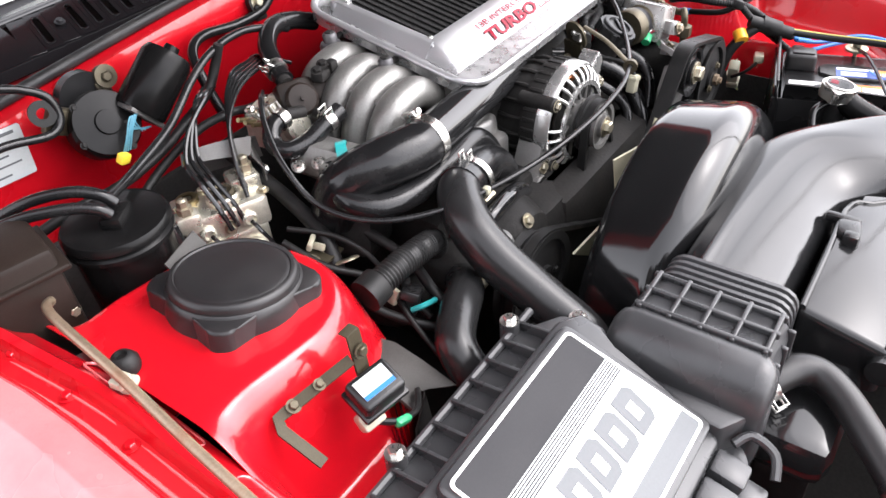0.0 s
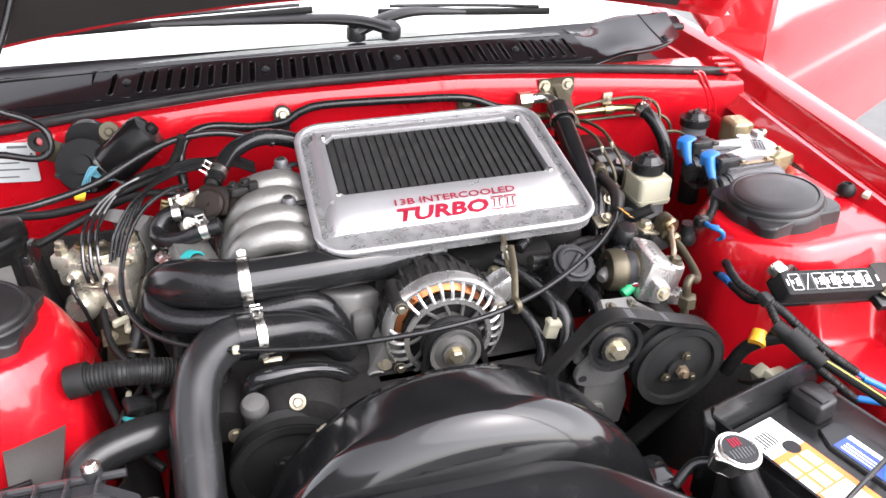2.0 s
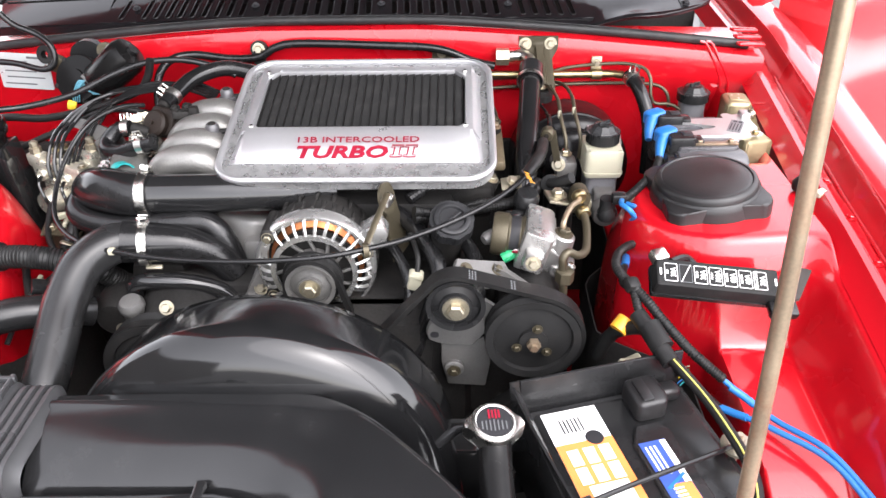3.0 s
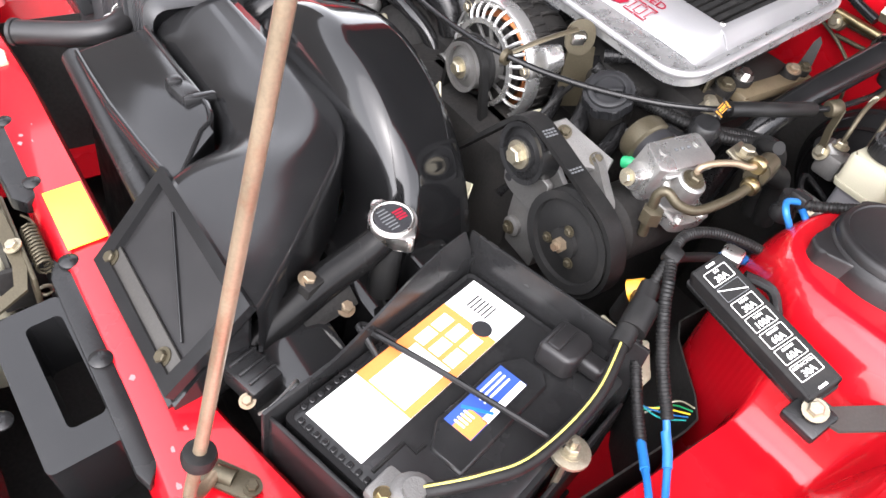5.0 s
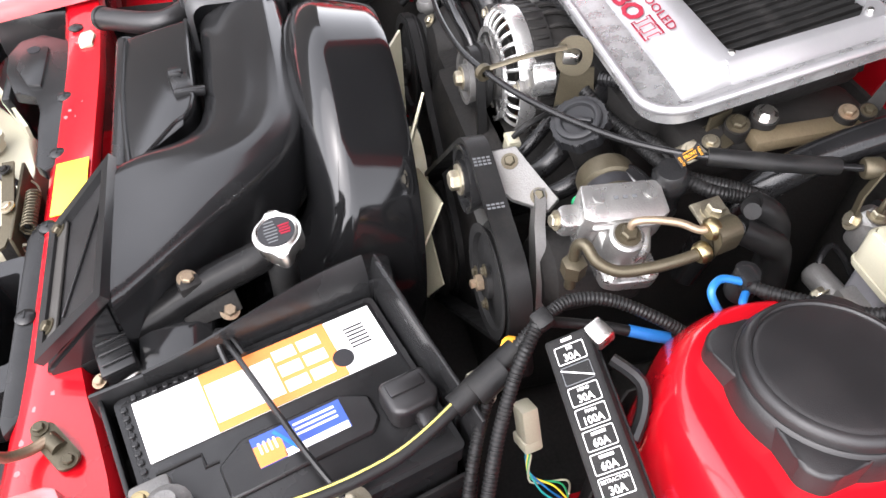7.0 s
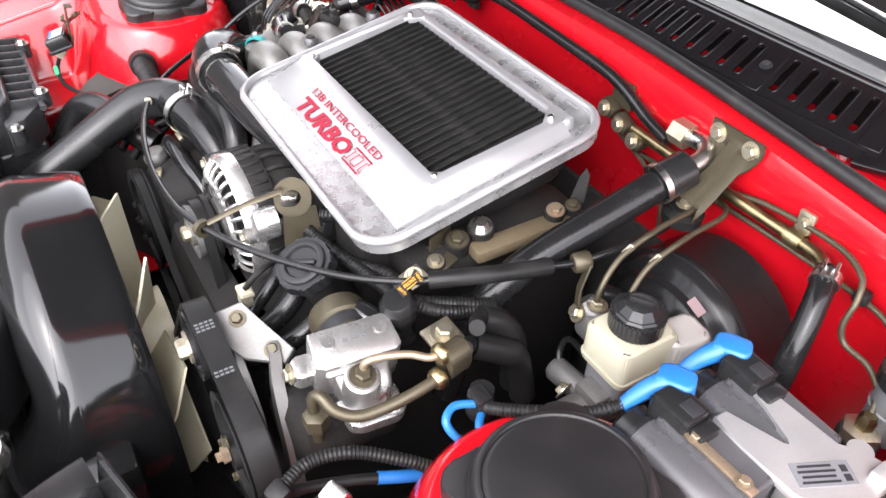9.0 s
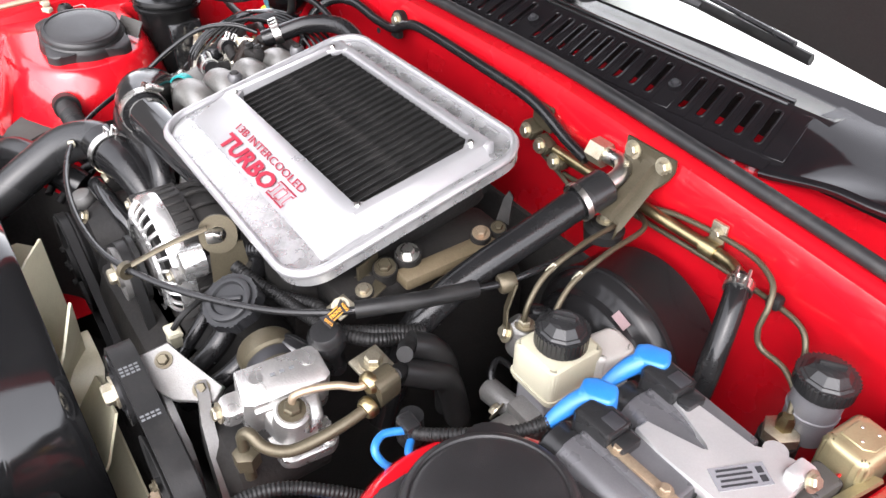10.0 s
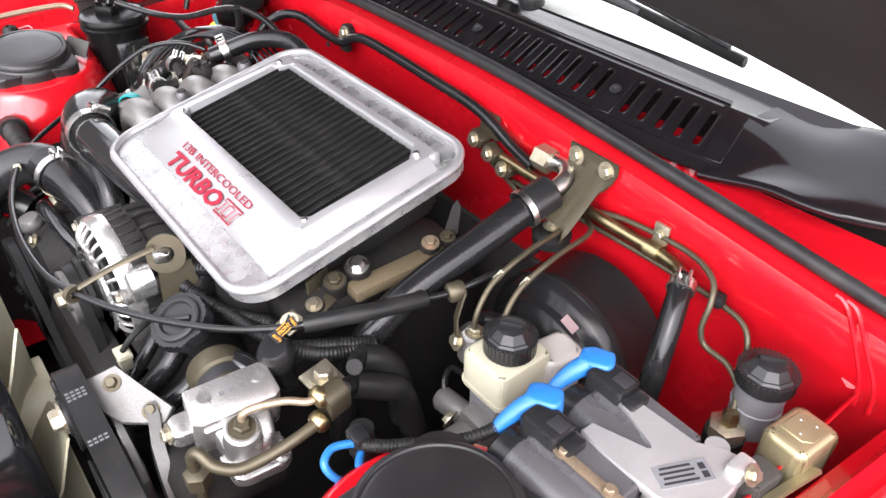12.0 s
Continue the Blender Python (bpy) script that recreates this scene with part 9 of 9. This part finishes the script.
part("raised_step", prism_bm([(-0.300, -0.600), (-0.285, -0.622), (-0.247, -0.624), (-0.205, -0.606), (-0.200, -0.590), (-0.29, -0.588)], 0.648, 0.654, 0.002, 2), PLASTIC, panel)
part("drain_hole", at(lathe_bm([(0.008, 0), (0.008, 0.0006)], 16), -0.284, -0.606, 0.6542), INK, panel)
def push_clip(x, y, z, parent):
    part("push_clip", at(joined(lathe_bm([(0.0095, 0), (0.0095, 0.002), (0.006, 0.0045), (0, 0.005)], 20), box_bm((0.008, 0.0012, 0.012))), x, y, z), PLASTIC, parent)
push_clip(-0.063, -0.560, 0.650, panel)
push_clip(-0.173, -0.560, 0.650, panel)
push_clip(-0.325, -0.556, 0.655, panel)
nose = thing("brake_cooling_duct", "black rectangular plastic air duct in the nose", "air duct", (0.17, -0.61, 0.55))
o2, i2 = rounded(0.162, 0.060, 0.006, 3), rounded(0.112, 0.030, 0.006, 3, -0.004, 0.010)
part("mouth", at(ring_plate_bm(o2, i2, -0.07, 0.0), 0.170, -0.606, 0.642, 8, 0, 2), DUCT, nose)
part("side_strip", prism_bm([(0.045, -0.572), (0.07, -0.562), (0.28, -0.560), (0.30, -0.575), (0.285, -0.580), (0.07, -0.580)], 0.642, 0.650, 0.002, 2), PLASTIC, nose)
part("tray", at(box_bm((0.10, 0.11, 0.01), 0.003), 0.335, -0.605, 0.60), PLASTIC, nose)
push_clip(0.057, -0.560, 0.650, nose)
push_clip(0.175, -0.570, 0.650, nose)
push_clip(0.17, -0.650, 0.612, nose)
horn = thing("hood_latch", "black steel hood latch with its coil spring", "hood latch", (0.04, -0.6, 0.6))
part("plate", joined(at(box_bm((0.05, 0.004, 0.06), 0.001), 0.02, -0.592, 0.625, 15, 10), at(box_bm((0.006, 0.04, 0.05), 0.002), 0.045, -0.60, 0.625)), IRON, horn)
part("spring", tube_bm([(0.035 + 0.001 * k, -0.585 + 0.006 * math.cos(k * 1.2), 0.60 + 0.006 * math.sin(k * 1.2) + 0.0011 * k) for k in range(34)], 0.0014, 6, 2), ZINC, horn)
for x, y in ((0.115, -0.690), (0.245, -0.690), (0.026, -0.685), (-0.262, -0.726)):
    tab = thing("panel_tab", "small zinc mounting tab with a bolt", "bracket", (x, y, 0.595), "nose mounting tabs")
    part("tab", at(box_bm((0.022, 0.034, 0.003), 0.001), x, y, 0.603, 8), ZINC, tab)
    bolt((x, y - 0.006, 0.606), (0, 0, 1), tab, 0.006)
resonator = thing("resonator_hose", "black drain pipe with spring clamp beside the air box", "hose", (-0.24, -0.46, 0.69))
part("tube", tube_bm([(-0.290, -0.380, 0.690), (-0.264, -0.397, 0.700), (-0.240, -0.414, 0.704), (-0.233, -0.432, 0.702), (-0.245, -0.456, 0.697), (-0.270, -0.484, 0.689), (-0.30, -0.515, 0.680)], 0.0142, 20, 8), CAP, resonator)
part("end_lip", xf(lathe_bm([(0.0142, -0.004), (0.016, -0.003), (0.016, 0.002), (0.0142, 0.003)], 22, False), along((-0.298, -0.513, 0.6805), (-0.7, -0.7, -0.2))), CAP, resonator)
spring_clamp((-0.266, -0.396, 0.6995), (0.8, -0.55, 0.25), 0.0146, resonator, 200)
bulk = thing("bulkhead_pipe_clip", "zinc pipe clip bolted to the bulkhead", "bracket", (-0.125, 0.33, 0.86))
part("eye", xf(lathe_bm([(0.006, -0.004), (0.013, -0.004), (0.013, 0.004), (0.006, 0.004)], 22, False), along((-0.125, 0.334, 0.870), (0, -1, 0.2))), RUBBER, bulk)
bolt((-0.125, 0.330, 0.871), (0, -1, 0.2), bulk, 0.0065)
part("saddle", at(box_bm((0.018, 0.01, 0.022), 0.003), -0.125, 0.330, 0.858), RUBBER, bulk)

# ---- hood latch with its return spring, in front of the slam panel ----
latch = thing("hood_latch", "dark hood latch with a coil spring and release arm", "latch", (0.02, -0.595, 0.62))
part("back_plate", at(box_bm((0.120, 0.004, 0.075), 0.0015), 0.015, -0.592, 0.622), OLIVE, latch, "grimy latch plate")
part("side_plate", at(box_bm((0.050, 0.003, 0.060), 0.001), -0.010, -0.606, 0.628, 0, 0, 6), IRON, latch)
part("spring", tube_bm([(0.000 + 0.056 * k / 96, -0.580 + 0.0070 * math.cos(k * math.pi / 4), 0.650 + 0.0070 * math.sin(k * math.pi / 4)) for k in range(97)], 0.0013, 6, 1), OLIVE, latch, "coiled steel return spring")
part("spring_hook", tube_bm([(0.000, -0.573, 0.650), (-0.010, -0.576, 0.652), (-0.016, -0.582, 0.655)], 0.0013, 6, 3), OLIVE, latch)
part("release_arm", flat_bar([(-0.036, -0.603, 0.668), (0.010, -0.600, 0.662), (0.048, -0.598, 0.655), (0.072, -0.604, 0.650), (0.082, -0.631, 0.642), (0.104, -0.658, 0.640)], 0.012, 0.003, (0, 0, 1)), OLIVE, latch, "bent release arm")
bolt((0.030, -0.598, 0.662), (0, -0.4, 1), latch, 0.0055, ZINC)
bolt((-0.022, -0.604, 0.670), (0, -0.4, 1), latch, 0.0045, IRON)

# ---- small relay box with a wire bail beside the radiator ----
side_relay = thing("relay_box", "small black relay box with a wire clip", "relay", (0.262, -0.478, 0.66))
part("case", at(box_bm((0.040, 0.030, 0.026), 0.003), 0.262, -0.478, 0.673, 6, 0, 15), PLASTIC, side_relay)
for k in range(3):
    part("case_rib", at(box_bm((0.003, 0.026, 0.004), 0.001), 0.250 + 0.011 * k, -0.481 + 0.003 * k, 0.687, 6, 0, 15), PLASTIC, side_relay)
part("wire_clip", tube_bm([(0.288, -0.452, 0.672), (0.291, -0.456, 0.690), (0.298, -0.470, 0.690), (0.303, -0.484, 0.688), (0.300, -0.491, 0.682)], 0.0014, 6, 4), STEEL, side_relay, "bright wire clip")
bolt((0.282, -0.492, 0.676), (0.2, -0.3, 1), side_relay, 0.0045, ROD)
